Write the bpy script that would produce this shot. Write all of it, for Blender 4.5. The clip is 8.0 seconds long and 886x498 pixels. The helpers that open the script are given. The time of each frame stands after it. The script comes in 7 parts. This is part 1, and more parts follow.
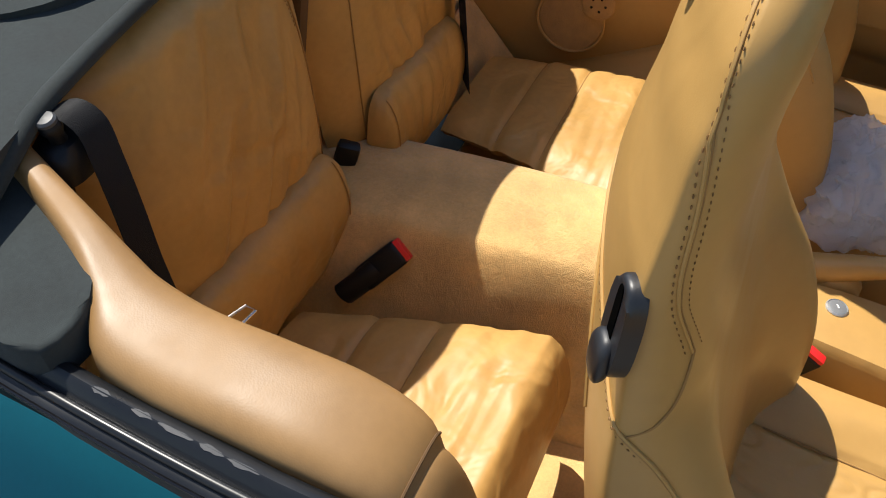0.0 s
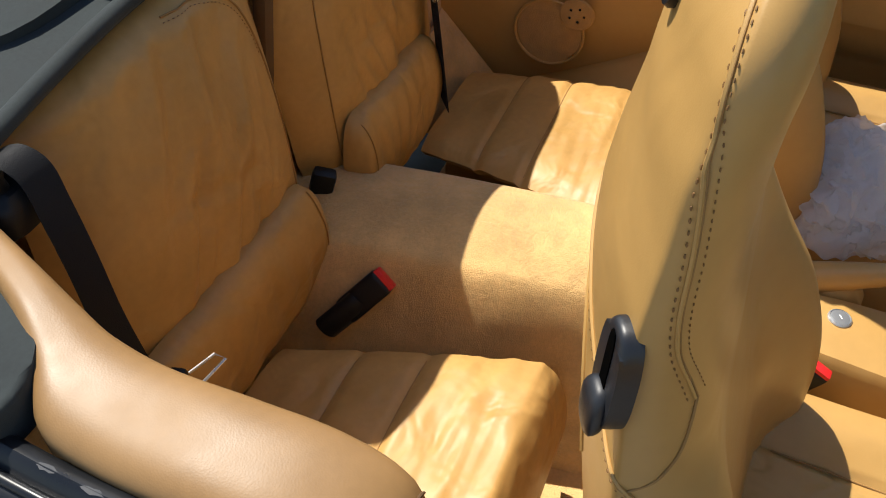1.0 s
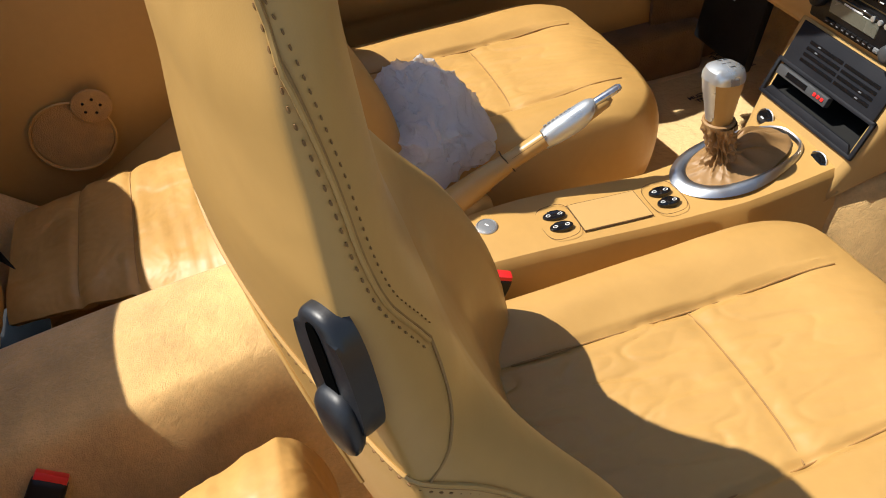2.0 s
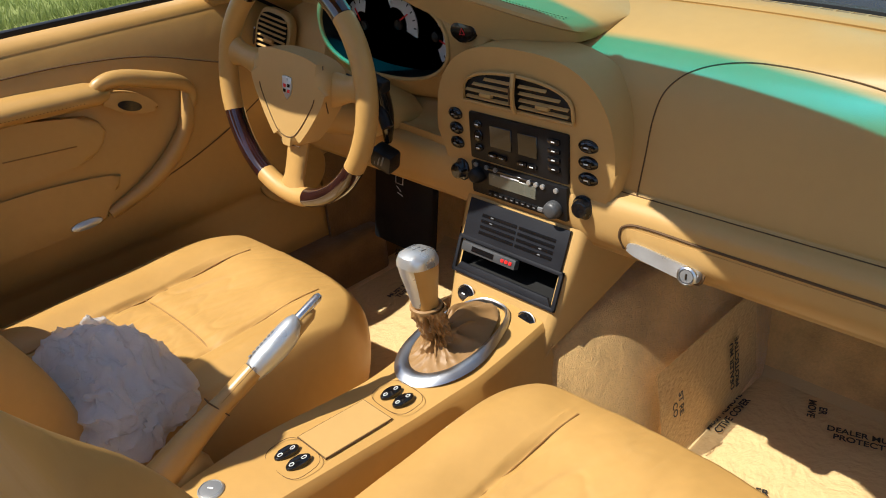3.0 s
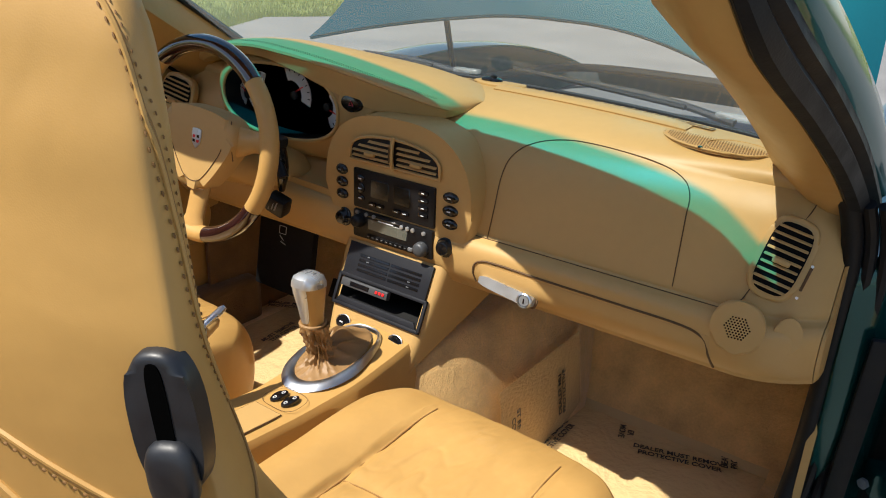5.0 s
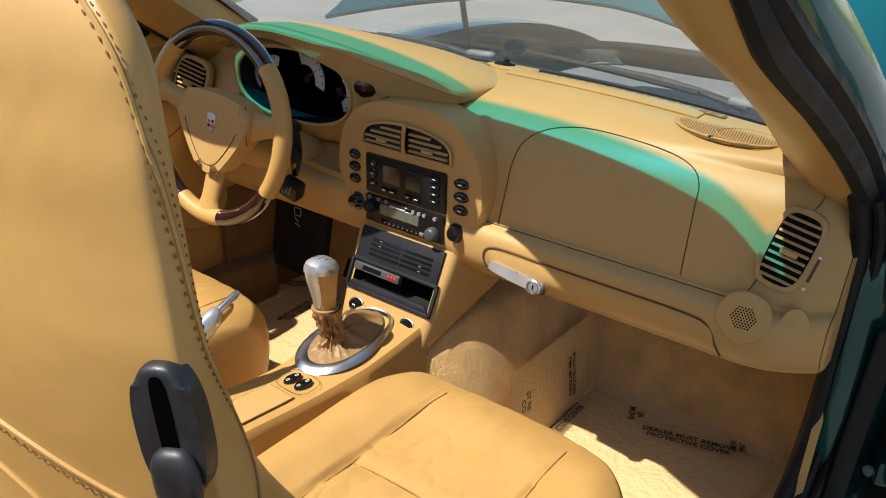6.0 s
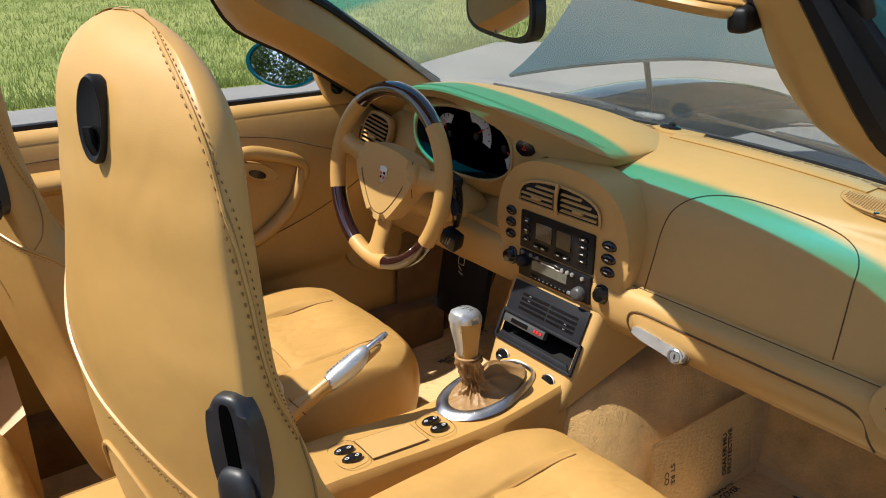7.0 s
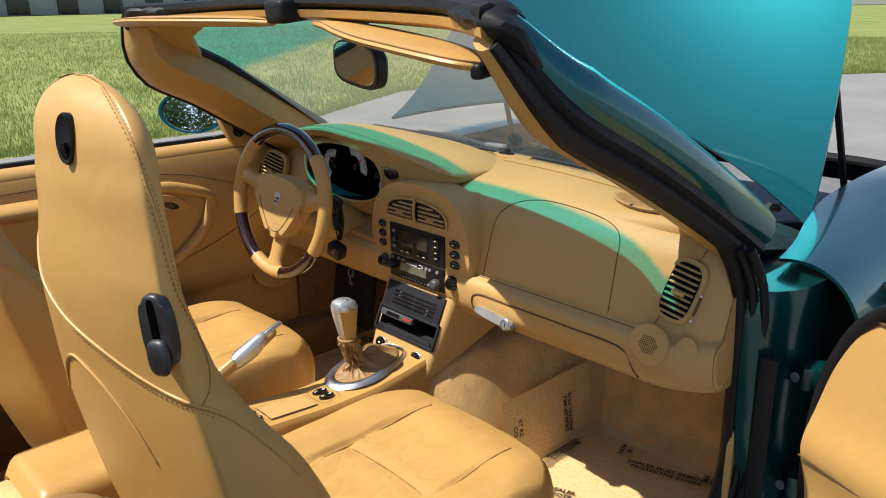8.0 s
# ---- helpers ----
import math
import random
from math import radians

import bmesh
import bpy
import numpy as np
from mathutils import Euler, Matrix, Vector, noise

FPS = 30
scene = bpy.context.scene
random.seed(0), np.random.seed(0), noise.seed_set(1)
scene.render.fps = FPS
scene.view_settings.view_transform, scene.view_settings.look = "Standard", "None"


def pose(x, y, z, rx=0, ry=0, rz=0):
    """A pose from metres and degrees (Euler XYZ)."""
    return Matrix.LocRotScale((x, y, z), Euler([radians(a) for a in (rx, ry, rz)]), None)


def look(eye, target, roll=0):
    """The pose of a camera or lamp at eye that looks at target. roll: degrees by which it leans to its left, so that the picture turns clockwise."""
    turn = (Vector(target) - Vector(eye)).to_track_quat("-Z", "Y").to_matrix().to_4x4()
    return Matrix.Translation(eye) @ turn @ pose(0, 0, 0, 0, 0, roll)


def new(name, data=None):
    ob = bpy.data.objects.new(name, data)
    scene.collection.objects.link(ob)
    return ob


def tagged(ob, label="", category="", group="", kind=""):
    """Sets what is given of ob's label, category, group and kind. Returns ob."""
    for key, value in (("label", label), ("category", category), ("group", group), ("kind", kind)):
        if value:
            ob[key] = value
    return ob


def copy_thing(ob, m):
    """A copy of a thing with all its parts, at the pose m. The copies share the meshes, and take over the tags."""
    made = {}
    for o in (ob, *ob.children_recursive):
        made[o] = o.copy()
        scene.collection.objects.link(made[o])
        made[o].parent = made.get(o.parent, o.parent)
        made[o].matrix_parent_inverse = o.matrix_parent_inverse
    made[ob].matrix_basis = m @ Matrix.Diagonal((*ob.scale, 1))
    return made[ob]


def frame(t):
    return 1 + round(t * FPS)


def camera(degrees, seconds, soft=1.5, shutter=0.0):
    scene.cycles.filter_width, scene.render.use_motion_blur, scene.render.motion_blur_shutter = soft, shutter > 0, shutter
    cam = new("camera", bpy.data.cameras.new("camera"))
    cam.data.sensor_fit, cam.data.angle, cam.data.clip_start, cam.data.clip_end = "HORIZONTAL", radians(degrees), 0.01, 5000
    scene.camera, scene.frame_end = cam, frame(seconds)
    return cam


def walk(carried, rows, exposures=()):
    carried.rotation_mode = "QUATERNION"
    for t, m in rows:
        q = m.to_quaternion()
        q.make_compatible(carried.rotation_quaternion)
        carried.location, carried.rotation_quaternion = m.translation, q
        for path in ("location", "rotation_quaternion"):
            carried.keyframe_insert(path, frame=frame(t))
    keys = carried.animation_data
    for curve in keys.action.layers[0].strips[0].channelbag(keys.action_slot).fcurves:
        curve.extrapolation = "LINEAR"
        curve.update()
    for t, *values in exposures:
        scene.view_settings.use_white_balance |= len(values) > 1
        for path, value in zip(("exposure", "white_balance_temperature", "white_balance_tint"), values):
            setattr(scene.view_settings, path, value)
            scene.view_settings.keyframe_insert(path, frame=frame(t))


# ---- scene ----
cam = camera(59.48, 8.0, soft=1.0)
PATH = [
    (0, (0.8492, -0.8270, 1.2195), (0.2312, -1.0738, 0.4730), 4.66),
    (0.5, (0.8329, -0.8320, 1.2198), (0.2134, -1.1148, 0.4875), 3.35),
    (1, (0.8018, -0.8330, 1.1972), (0.1685, -1.0770, 0.4628), 2.43),
    (1.2, (0.7832, -0.8359, 1.1643), (0.1332, -1.0095, 0.4244), 1.97),
    (2.3, (0.7525, -0.8308, 1.0998), (0.0527, -0.5283, 0.4526), -8.99),
    (2.5, (0.7205, -0.7867, 1.0816), (0.0231, -0.4146, 0.4691), -9.21),
    (3, (0.6965, -0.7961, 1.0471), (0.0457, -0.2106, 0.5637), -5.45),
    (3.5, (0.7192, -0.8581, 1.0216), (0.1466, -0.1329, 0.6392), -0.53),
    (4, (0.7574, -0.9049, 1.0265), (0.2102, -0.1483, 0.6684), 1.48),
    (4.5, (0.7912, -0.9625, 1.0503), (0.2473, -0.2024, 0.6946), 1.70),
    (5, (0.8319, -1.0126, 1.0672), (0.2939, -0.2606, 0.6865), 2.25),
    (5.2, (0.8394, -1.0187, 1.0747), (0.3067, -0.2718, 0.6768), 2.60),
    (6.3, (0.8485, -0.9899, 1.1043), (0.2780, -0.2795, 0.6921), 1.35),
    (6.5, (0.8679, -0.9762, 1.1129), (0.2517, -0.2979, 0.7126), 1.24),
    (7, (0.9284, -0.9692, 1.1238), (0.1856, -0.4061, 0.7616), 0.05),
    (7.5, (1.0172, -0.9566, 1.1310), (0.2651, -0.3903, 0.7938), -1.22),
    (8, (1.2762, -1.1164, 1.1593), (0.5804, -0.4669, 0.8527), -0.72),
]
walk(cam, [(t, look(eye, target, roll)) for t, eye, target, roll in PATH])

# ---- light ----
SUN_WAY = Vector((0.29, 0.56, -1.0)).normalized()
world = bpy.data.worlds.new("world")
scene.world = world
world.use_nodes = True
wn = world.node_tree.nodes
sky = wn.new("ShaderNodeTexSky")
sky.sky_type = "NISHITA"
sky.sun_disc = False
sky.sun_elevation = math.asin(-SUN_WAY.z)
sky.sun_rotation = math.atan2(-SUN_WAY.x, -SUN_WAY.y)
sky.air_density, sky.dust_density = 1.0, 0.6
wn["Background"].inputs["Strength"].default_value = 0.105
world.node_tree.links.new(sky.outputs["Color"], wn["Background"].inputs["Color"])
sun = new("sun", bpy.data.lights.new("sun", "SUN"))
sun.data.energy, sun.data.angle, sun.data.color = 5.0, radians(0.5), (1.0, 0.95, 0.86)
sun.matrix_world = Matrix.Translation((0, -4, 6)) @ SUN_WAY.to_track_quat("-Z", "Y").to_matrix().to_4x4()
scene.view_settings.exposure = 0.56

# ---- materials ----
def node_mat(name):
    m = bpy.data.materials.new(name)
    m.use_nodes = True
    return m, m.node_tree.nodes, m.node_tree.links, m.node_tree.nodes["Principled BSDF"]


def surface(name, colour, rough=0.5, metal=0.0, vary=0.12, scale=6.0, fine=0.0, fine_scale=900.0, folds=0.0, fold_scale=14.0,
            spread=None, coat=0.0, sheen=0.0, spec=0.5, rough_vary=0.1, detail_kind="noise"):
    """A procedural surface: colour that varies at two scales, roughness that varies, fine relief and broad folds."""
    m, n, l, b = node_mat(name)
    geo = n.new("ShaderNodeTexCoord")
    big = n.new("ShaderNodeTexNoise")
    big.inputs["Scale"].default_value, big.inputs["Detail"].default_value = scale, 5
    l.new(geo.outputs["Object"], big.inputs["Vector"])
    small = n.new("ShaderNodeTexNoise")
    small.inputs["Scale"].default_value, small.inputs["Detail"].default_value = scale * 14, 3
    l.new(geo.outputs["Object"], small.inputs["Vector"])
    add = n.new("ShaderNodeMath")
    add.operation = "MULTIPLY_ADD"
    add.inputs[1].default_value = 0.35
    l.new(small.outputs["Fac"], add.inputs[0])
    l.new(big.outputs["Fac"], add.inputs[2])
    ramp = n.new("ShaderNodeValToRGB")
    ramp.color_ramp.elements[0].position, ramp.color_ramp.elements[1].position = 0.42, 0.92
    dark = spread[0] if spread else [c * (1 - vary) for c in colour]
    light = spread[1] if spread else [min(1, c * (1 + vary)) for c in colour]
    ramp.color_ramp.elements[0].color, ramp.color_ramp.elements[1].color = (*dark, 1), (*light, 1)
    l.new(add.outputs[0], ramp.inputs["Fac"])
    l.new(ramp.outputs["Color"], b.inputs["Base Color"])
    rr = n.new("ShaderNodeMapRange")
    rr.inputs["To Min"].default_value, rr.inputs["To Max"].default_value = max(0.02, rough - rough_vary), min(1, rough + rough_vary)
    rr.inputs["From Min"].default_value, rr.inputs["From Max"].default_value = 0.3, 0.7
    l.new(big.outputs["Fac"], rr.inputs["Value"])
    l.new(rr.outputs["Result"], b.inputs["Roughness"])
    b.inputs["Metallic"].default_value = metal
    b.inputs["Coat Weight"].default_value = coat
    b.inputs["Coat Roughness"].default_value = 0.04
    b.inputs["Sheen Weight"].default_value = sheen
    b.inputs["Specular IOR Level"].default_value = spec
    last = None
    if folds:
        fold = n.new("ShaderNodeTexNoise")
        fold.inputs["Scale"].default_value, fold.inputs["Detail"].default_value = fold_scale, 2
        fold.inputs["Distortion"].default_value = 0.6
        l.new(geo.outputs["Object"], fold.inputs["Vector"])
        bump = n.new("ShaderNodeBump")
        bump.inputs["Strength"].default_value, bump.inputs["Distance"].default_value = 0.6, folds
        l.new(fold.outputs["Fac"], bump.inputs["Height"])
        last = bump
    if fine:
        if detail_kind == "cells":
            cell = n.new("ShaderNodeTexVoronoi")
            cell.inputs["Scale"].default_value = fine_scale
            height = cell.outputs["Distance"]
        else:
            cell = n.new("ShaderNodeTexNoise")
            cell.inputs["Scale"].default_value, cell.inputs["Detail"].default_value = fine_scale, 3
            height = cell.outputs["Fac"]
        l.new(geo.outputs["Object"], cell.inputs["Vector"])
        bump = n.new("ShaderNodeBump")
        bump.inputs["Strength"].default_value, bump.inputs["Distance"].default_value = 0.5, fine
        l.new(height, bump.inputs["Height"])
        if last:
            l.new(last.outputs["Normal"], bump.inputs["Normal"])
        last = bump
    if last:
        l.new(last.outputs["Normal"], b.inputs["Normal"])
    return m


TAN = (0.455, 0.262, 0.079)
CAP_TAN = surface("brown_tan_trim_leather", (0.27, 0.153, 0.059), rough=0.50, vary=0.12, scale=9, fine=0.00008, fine_scale=620, folds=0.0006, fold_scale=12, detail_kind="cells", spec=0.4)
LEATHER = surface("tan_leather", TAN, rough=0.42, vary=0.08, scale=5, fine=0.00007, fine_scale=900, folds=0.004, fold_scale=9, detail_kind="cells", spec=0.45)
LEATHER_SOFT = surface("tan_leather_creased", (0.455, 0.258, 0.076), rough=0.46, vary=0.16, scale=7, fine=0.00009, fine_scale=850, folds=0.014, fold_scale=14, detail_kind="cells", spec=0.42)
VINYL = surface("tan_dashboard_vinyl", (0.462, 0.284, 0.100), rough=0.50, vary=0.06, scale=4, fine=0.00010, fine_scale=800, detail_kind="cells", spec=0.4)
CARPET = surface("tan_carpet", (0.66, 0.42, 0.170), rough=0.95, vary=0.24, scale=14, fine=0.0045, fine_scale=620, folds=0.004, fold_scale=60, sheen=0.35, spec=0.1)
# tan carpet darkened, so the driver's footwell shade sits in the colour
CARPET_SHADED = surface("shaded_footwell_carpet", (0.20, 0.112, 0.042), rough=0.95, vary=0.25, scale=16, fine=0.005, fine_scale=260, sheen=0.2, spec=0.1)
SEAM = surface("seam_shadow_brown", (0.10, 0.052, 0.018), rough=0.8, vary=0.1, scale=30)
SEWN = surface("sewn_leather_joint", (0.30, 0.160, 0.046), rough=0.7, vary=0.2, scale=60)
THREAD = surface("tan_thread", (0.21, 0.105, 0.030), rough=0.7, vary=0.15, scale=200)
BLACK = surface("black_plastic", (0.007, 0.007, 0.008), rough=0.42, vary=0.2, scale=20, fine=0.0003, fine_scale=1500, spec=0.3)
GLOSS_BLACK = surface("glossy_black", (0.006, 0.006, 0.007), rough=0.12, vary=0.1, scale=20, rough_vary=0.04)
RUBBER = surface("black_rubber", (0.006, 0.006, 0.007), rough=0.55, vary=0.25, scale=25, fine=0.0006, fine_scale=300, spec=0.28)
FABRIC = surface("black_soft_top_cloth", (0.034, 0.040, 0.040), rough=0.9, vary=0.25, scale=20, fine=0.0006, fine_scale=1500, sheen=0.05, spec=0.2)
WEBBING = surface("black_belt_webbing", (0.012, 0.012, 0.013), rough=0.7, vary=0.2, scale=60, fine=0.0012, fine_scale=900, sheen=0.03, spec=0.2)
SILVER = surface("brushed_aluminium", (0.62, 0.64, 0.66), rough=0.28, metal=1.0, vary=0.06, scale=40, rough_vary=0.06)
SATIN = surface("satin_silver_plastic", (0.55, 0.57, 0.58), rough=0.35, metal=0.7, vary=0.05, scale=30)
GREY = surface("grey_plastic", (0.16, 0.165, 0.17), rough=0.5, vary=0.1, scale=30)
WHITE = surface("white_print", (0.75, 0.76, 0.76), rough=0.5, vary=0.03, scale=30)
RED = surface("red_plastic", (0.72, 0.02, 0.02), rough=0.35, vary=0.06, scale=30)
WOOD = surface("dark_burgundy_wood", (0.020, 0.006, 0.006), rough=0.10, vary=0.5, scale=28, rough_vary=0.03, coat=1.0)
PAINT = surface("teal_metallic_paint", (0.0, 0.086, 0.106), rough=0.40, metal=0.9, vary=0.03, scale=200, coat=0.8, rough_vary=0.004)
# darker copy of the teal paint, with the jamb's shade in its colour
SHADED_PAINT = surface("shaded_jamb_paint", (0.003, 0.050, 0.046), rough=0.24, metal=0.5, vary=0.05, scale=60, coat=0.4, rough_vary=0.03)
ASPHALT = surface("weathered_asphalt", (0.20, 0.196, 0.19), rough=0.95, vary=0.14, scale=1.2, fine=0.01, fine_scale=90)
# pale grey that paints sunlight on the black dials
DIAL_SUNLIT = surface("sunlit_dial_grey", (0.50, 0.50, 0.49), rough=0.5, vary=0.03, scale=30)
FILM_INK = surface("black_ink", (0.02, 0.018, 0.015), rough=0.6, vary=0.2, scale=60)

# ---- building tools ----
def V(*a):
    return Vector(a)


def part(name, bm, mat, parent=None, label="", smooth=True, recalc=True, angle=40):
    if recalc:
        bmesh.ops.recalc_face_normals(bm, faces=bm.faces)
    me = bpy.data.meshes.new(name)
    if smooth:
        for f in bm.faces:
            f.smooth = True
        for e in bm.edges:
            if len(e.link_faces) == 2 and e.calc_face_angle(0) > radians(angle):
                e.smooth = False
    bm.to_mesh(me)
    bm.free()
    for one in (mat if isinstance(mat, (list, tuple)) else [mat]):
        me.materials.append(one)
    ob = new(name, me)
    if parent is not None:
        ob.parent = parent
    if label:
        ob["label"] = label
    return ob


def thing(name, label, category, group="", kind="", at=(0, 0, 0)):
    ob = new(name)
    ob.empty_display_size = 0.05
    ob.location = at
    return tagged(ob, label, category, group, kind)


def sheet(nu, nv, fn, closed_u=False, closed_v=False, bm=None):
    """A quad sheet of fn(u, v), u and v from 0 to 1."""
    bm = bm or bmesh.new()
    us = nu if closed_u else nu + 1
    vs = nv if closed_v else nv + 1
    grid = [[bm.verts.new(fn(i / nu, j / nv)) for j in range(vs)] for i in range(us)]
    for i in range(nu):
        for j in range(nv):
            a, b = grid[i][j], grid[(i + 1) % us][j]
            c, d = grid[(i + 1) % us][(j + 1) % vs], grid[i][(j + 1) % vs]
            if len({a, b, c, d}) == 4:
                bm.faces.new((a, b, c, d))
    return bm


def loft(loops, closed=True, caps=True, bm=None):
    """Skin between loops of equally many points."""
    bm = bm or bmesh.new()
    rows = [[bm.verts.new(p) for p in loop] for loop in loops]
    n = len(rows[0])
    for a, b in zip(rows, rows[1:]):
        for i in range(n if closed else n - 1):
            j = (i + 1) % n
            bm.faces.new((a[i], a[j], b[j], b[i]))
    if caps and closed:
        for row in (rows[0], rows[-1]):
            bm.faces.new(row)
    return bm


def solid(bm, depth, outside=(0, 0, 1)):
    """Gives an open sheet a thickness of depth, away from the side that looks outside."""
    bmesh.ops.recalc_face_normals(bm, faces=bm.faces)
    look_out = Vector(outside)
    if sum((f.normal.dot(look_out) * f.calc_area() for f in bm.faces), 0.0) < 0:
        bmesh.ops.reverse_faces(bm, faces=bm.faces[:])
    bm.normal_update()
    faces = bm.faces[:]
    rims = [e for e in bm.edges if len(e.link_faces) == 1]
    twin = {v: bm.verts.new(v.co - v.normal * depth) for v in bm.verts[:]}
    for f in faces:
        bm.faces.new([twin[v] for v in reversed(f.verts)])
    for e in rims:
        a, b = e.verts
        bm.faces.new((a, b, twin[b], twin[a]))
    return bm


def tube(points, radius, segs=8, closed=False, caps=True, bm=None, flat=1.0, up=None):
    """A round rod along points; radius may be a list. flat squeezes it across up."""
    bm = bm or bmesh.new()
    pts = [Vector(p) for p in points]
    n = len(pts)
    rad = radius if isinstance(radius, (list, tuple)) else [radius] * n
    rows = []
    ref = Vector(up) if up else None
    for i, p in enumerate(pts):
        a = pts[(i - 1) % n] if closed or i else p
        b = pts[(i + 1) % n] if closed or i < n - 1 else p
        t = (b - a).normalized()
        if ref is None:
            ref = t.orthogonal()
        side = t.cross(ref).normalized()
        top = side.cross(t).normalized()
        if not up:
            ref = top
        rows.append([bm.verts.new(p + rad[i] * (math.cos(2 * math.pi * k / segs) * side + flat * math.sin(2 * math.pi * k / segs) * top)) for k in range(segs)])
    for i in range(n if closed else n - 1):
        a, b = rows[i], rows[(i + 1) % n]
        for k in range(segs):
            bm.faces.new((a[k], a[(k + 1) % segs], b[(k + 1) % segs], b[k]))
    if caps and not closed:
        bm.faces.new(rows[0])
        bm.faces.new(rows[-1])
    return bm


def box(size, m=None, bevel=0.004, segs=2, bm=None):
    """A bevelled box, centred, moved by m."""
    one = bmesh.new()
    bmesh.ops.create_cube(one, size=1.0)
    for v in one.verts:
        v.co = Vector((v.co.x * size[0], v.co.y * size[1], v.co.z * size[2]))
    if bevel:
        bmesh.ops.bevel(one, geom=one.edges[:], offset=min(bevel, 0.49 * min(size)), segments=segs, profile=0.6, affect="EDGES")
    if m is not None:
        one.transform(m)
    return merge(bm, one)


def merge(bm, one):
    if bm is None:
        return one
    me = bpy.data.meshes.new("join")
    one.to_mesh(me)
    one.free()
    bm.from_mesh(me)
    bpy.data.meshes.remove(me)
    return bm


def lathe(profile, segs=24, m=None, bm=None, stretch=(1, 1)):
    """Turns (radius, height) pairs round z."""
    one = bmesh.new()
    rows = [[one.verts.new((max(r, 1e-5) * math.cos(2 * math.pi * k / segs) * stretch[0], max(r, 1e-5) * math.sin(2 * math.pi * k / segs) * stretch[1], h)) for k in range(segs)] for r, h in profile]
    for a, b in zip(rows, rows[1:]):
        for k in range(segs):
            one.faces.new((a[k], a[(k + 1) % segs], b[(k + 1) % segs], b[k]))
    one.faces.new(rows[0])
    one.faces.new(rows[-1])
    if m is not None:
        one.transform(m)
    return merge(bm, one)


def slab(outline, depth, m=None, bevel=0.004, segs=2, bm=None):
    """An outline in x, y made solid from z = 0 to depth, its upper rim rounded."""
    one = bmesh.new()
    low = [one.verts.new((x, y, 0)) for x, y in outline]
    high = [one.verts.new((x, y, depth)) for x, y in outline]
    n = len(outline)
    for i in range(n):
        one.faces.new((low[i], low[(i + 1) % n], high[(i + 1) % n], high[i]))
    top = one.faces.new(high)
    one.faces.new(low[::-1])
    if bevel:
        bmesh.ops.bevel(one, geom=list(top.edges), offset=bevel, segments=segs, profile=0.6, affect="EDGES")
    if m is not None:
        one.transform(m)
    return merge(bm, one)


def ellipse(rx, ry, n=24, power=2.0):
    out = []
    for k in range(n):
        c, s = math.cos(2 * math.pi * k / n), math.sin(2 * math.pi * k / n)
        out.append((rx * math.copysign(abs(c) ** (2 / power), c), ry * math.copysign(abs(s) ** (2 / power), s)))
    return out


def table(rows, x):
    """Smooth reading of rows (x, a, b, ...) at x."""
    if x <= rows[0][0]:
        return rows[0][1:]
    if x >= rows[-1][0]:
        return rows[-1][1:]
    for i in range(len(rows) - 1):
        if rows[i][0] <= x <= rows[i + 1][0]:
            break
    p0, p1, p2, p3 = rows[max(i - 1, 0)], rows[i], rows[i + 1], rows[min(i + 2, len(rows) - 1)]
    h = p2[0] - p1[0]
    s = (x - p1[0]) / h
    out = []
    for k in range(1, len(p1)):
        m1 = (p2[k] - p0[k]) / (p2[0] - p0[0]) * h
        m2 = (p3[k] - p1[k]) / (p3[0] - p1[0]) * h
        out.append((2 * s**3 - 3 * s**2 + 1) * p1[k] + (s**3 - 2 * s**2 + s) * m1 + (3 * s**2 - 2 * s**3) * p2[k] + (s**3 - s**2) * m2)
    return out


def curve(points, n):
    """n + 1 points on a smooth line through points."""
    pts = [Vector(p) for p in points]
    dist = [0.0]
    for a, b in zip(pts, pts[1:]):
        dist.append(dist[-1] + (b - a).length)
    rows = [(d, *p) for d, p in zip(dist, pts)]
    return [Vector(table(rows, dist[-1] * k / n)) for k in range(n + 1)]


def face_pose(place, normal, up=(0, 0, 1)):
    """A pose whose z is the normal, and whose y leans towards up."""
    z = Vector(normal).normalized()
    x = Vector(up).cross(z).normalized()
    y = z.cross(x)
    m = Matrix((x, y, z)).transposed().to_4x4()
    m.translation = place
    return m


def stitches(points, step=0.006, size=0.0009, bm=None, aside=None):
    """Small thread stitches along a smooth line."""
    bm = bm or bmesh.new()
    pts = [Vector(p) for p in points]
    length = sum((b - a).length for a, b in zip(pts, pts[1:]))
    fine = curve(pts, max(4, int(length / step)))
    for a, b in zip(fine, fine[1:]):
        d = b - a
        tube([a + d * 0.32, a + d * 0.5, a + d * 0.68], [size * 0.7, size * 1.2, size * 0.7], segs=5, bm=bm)
    return bm


def lettering(words, size, m, mat, parent, name="lettering"):
    font = bpy.data.curves.new("lettering", "FONT")
    font.body, font.size, font.align_x, font.align_y = words, size, "CENTER", "CENTER"
    font.extrude, font.offset = 0.0002, 0.0004
    temp = bpy.data.objects.new("lettering", font)
    scene.collection.objects.link(temp)
    me = bpy.data.meshes.new_from_object(temp.evaluated_get(bpy.context.evaluated_depsgraph_get()))
    bpy.data.objects.remove(temp)
    bm = bmesh.new()
    bm.from_mesh(me)
    bpy.data.meshes.remove(me)
    bm.transform(m)
    return part(name, bm, mat, parent, smooth=False)

# ---- dashboard ----
def dash_end(x):
    return 0.305 - 0.33 * x * x


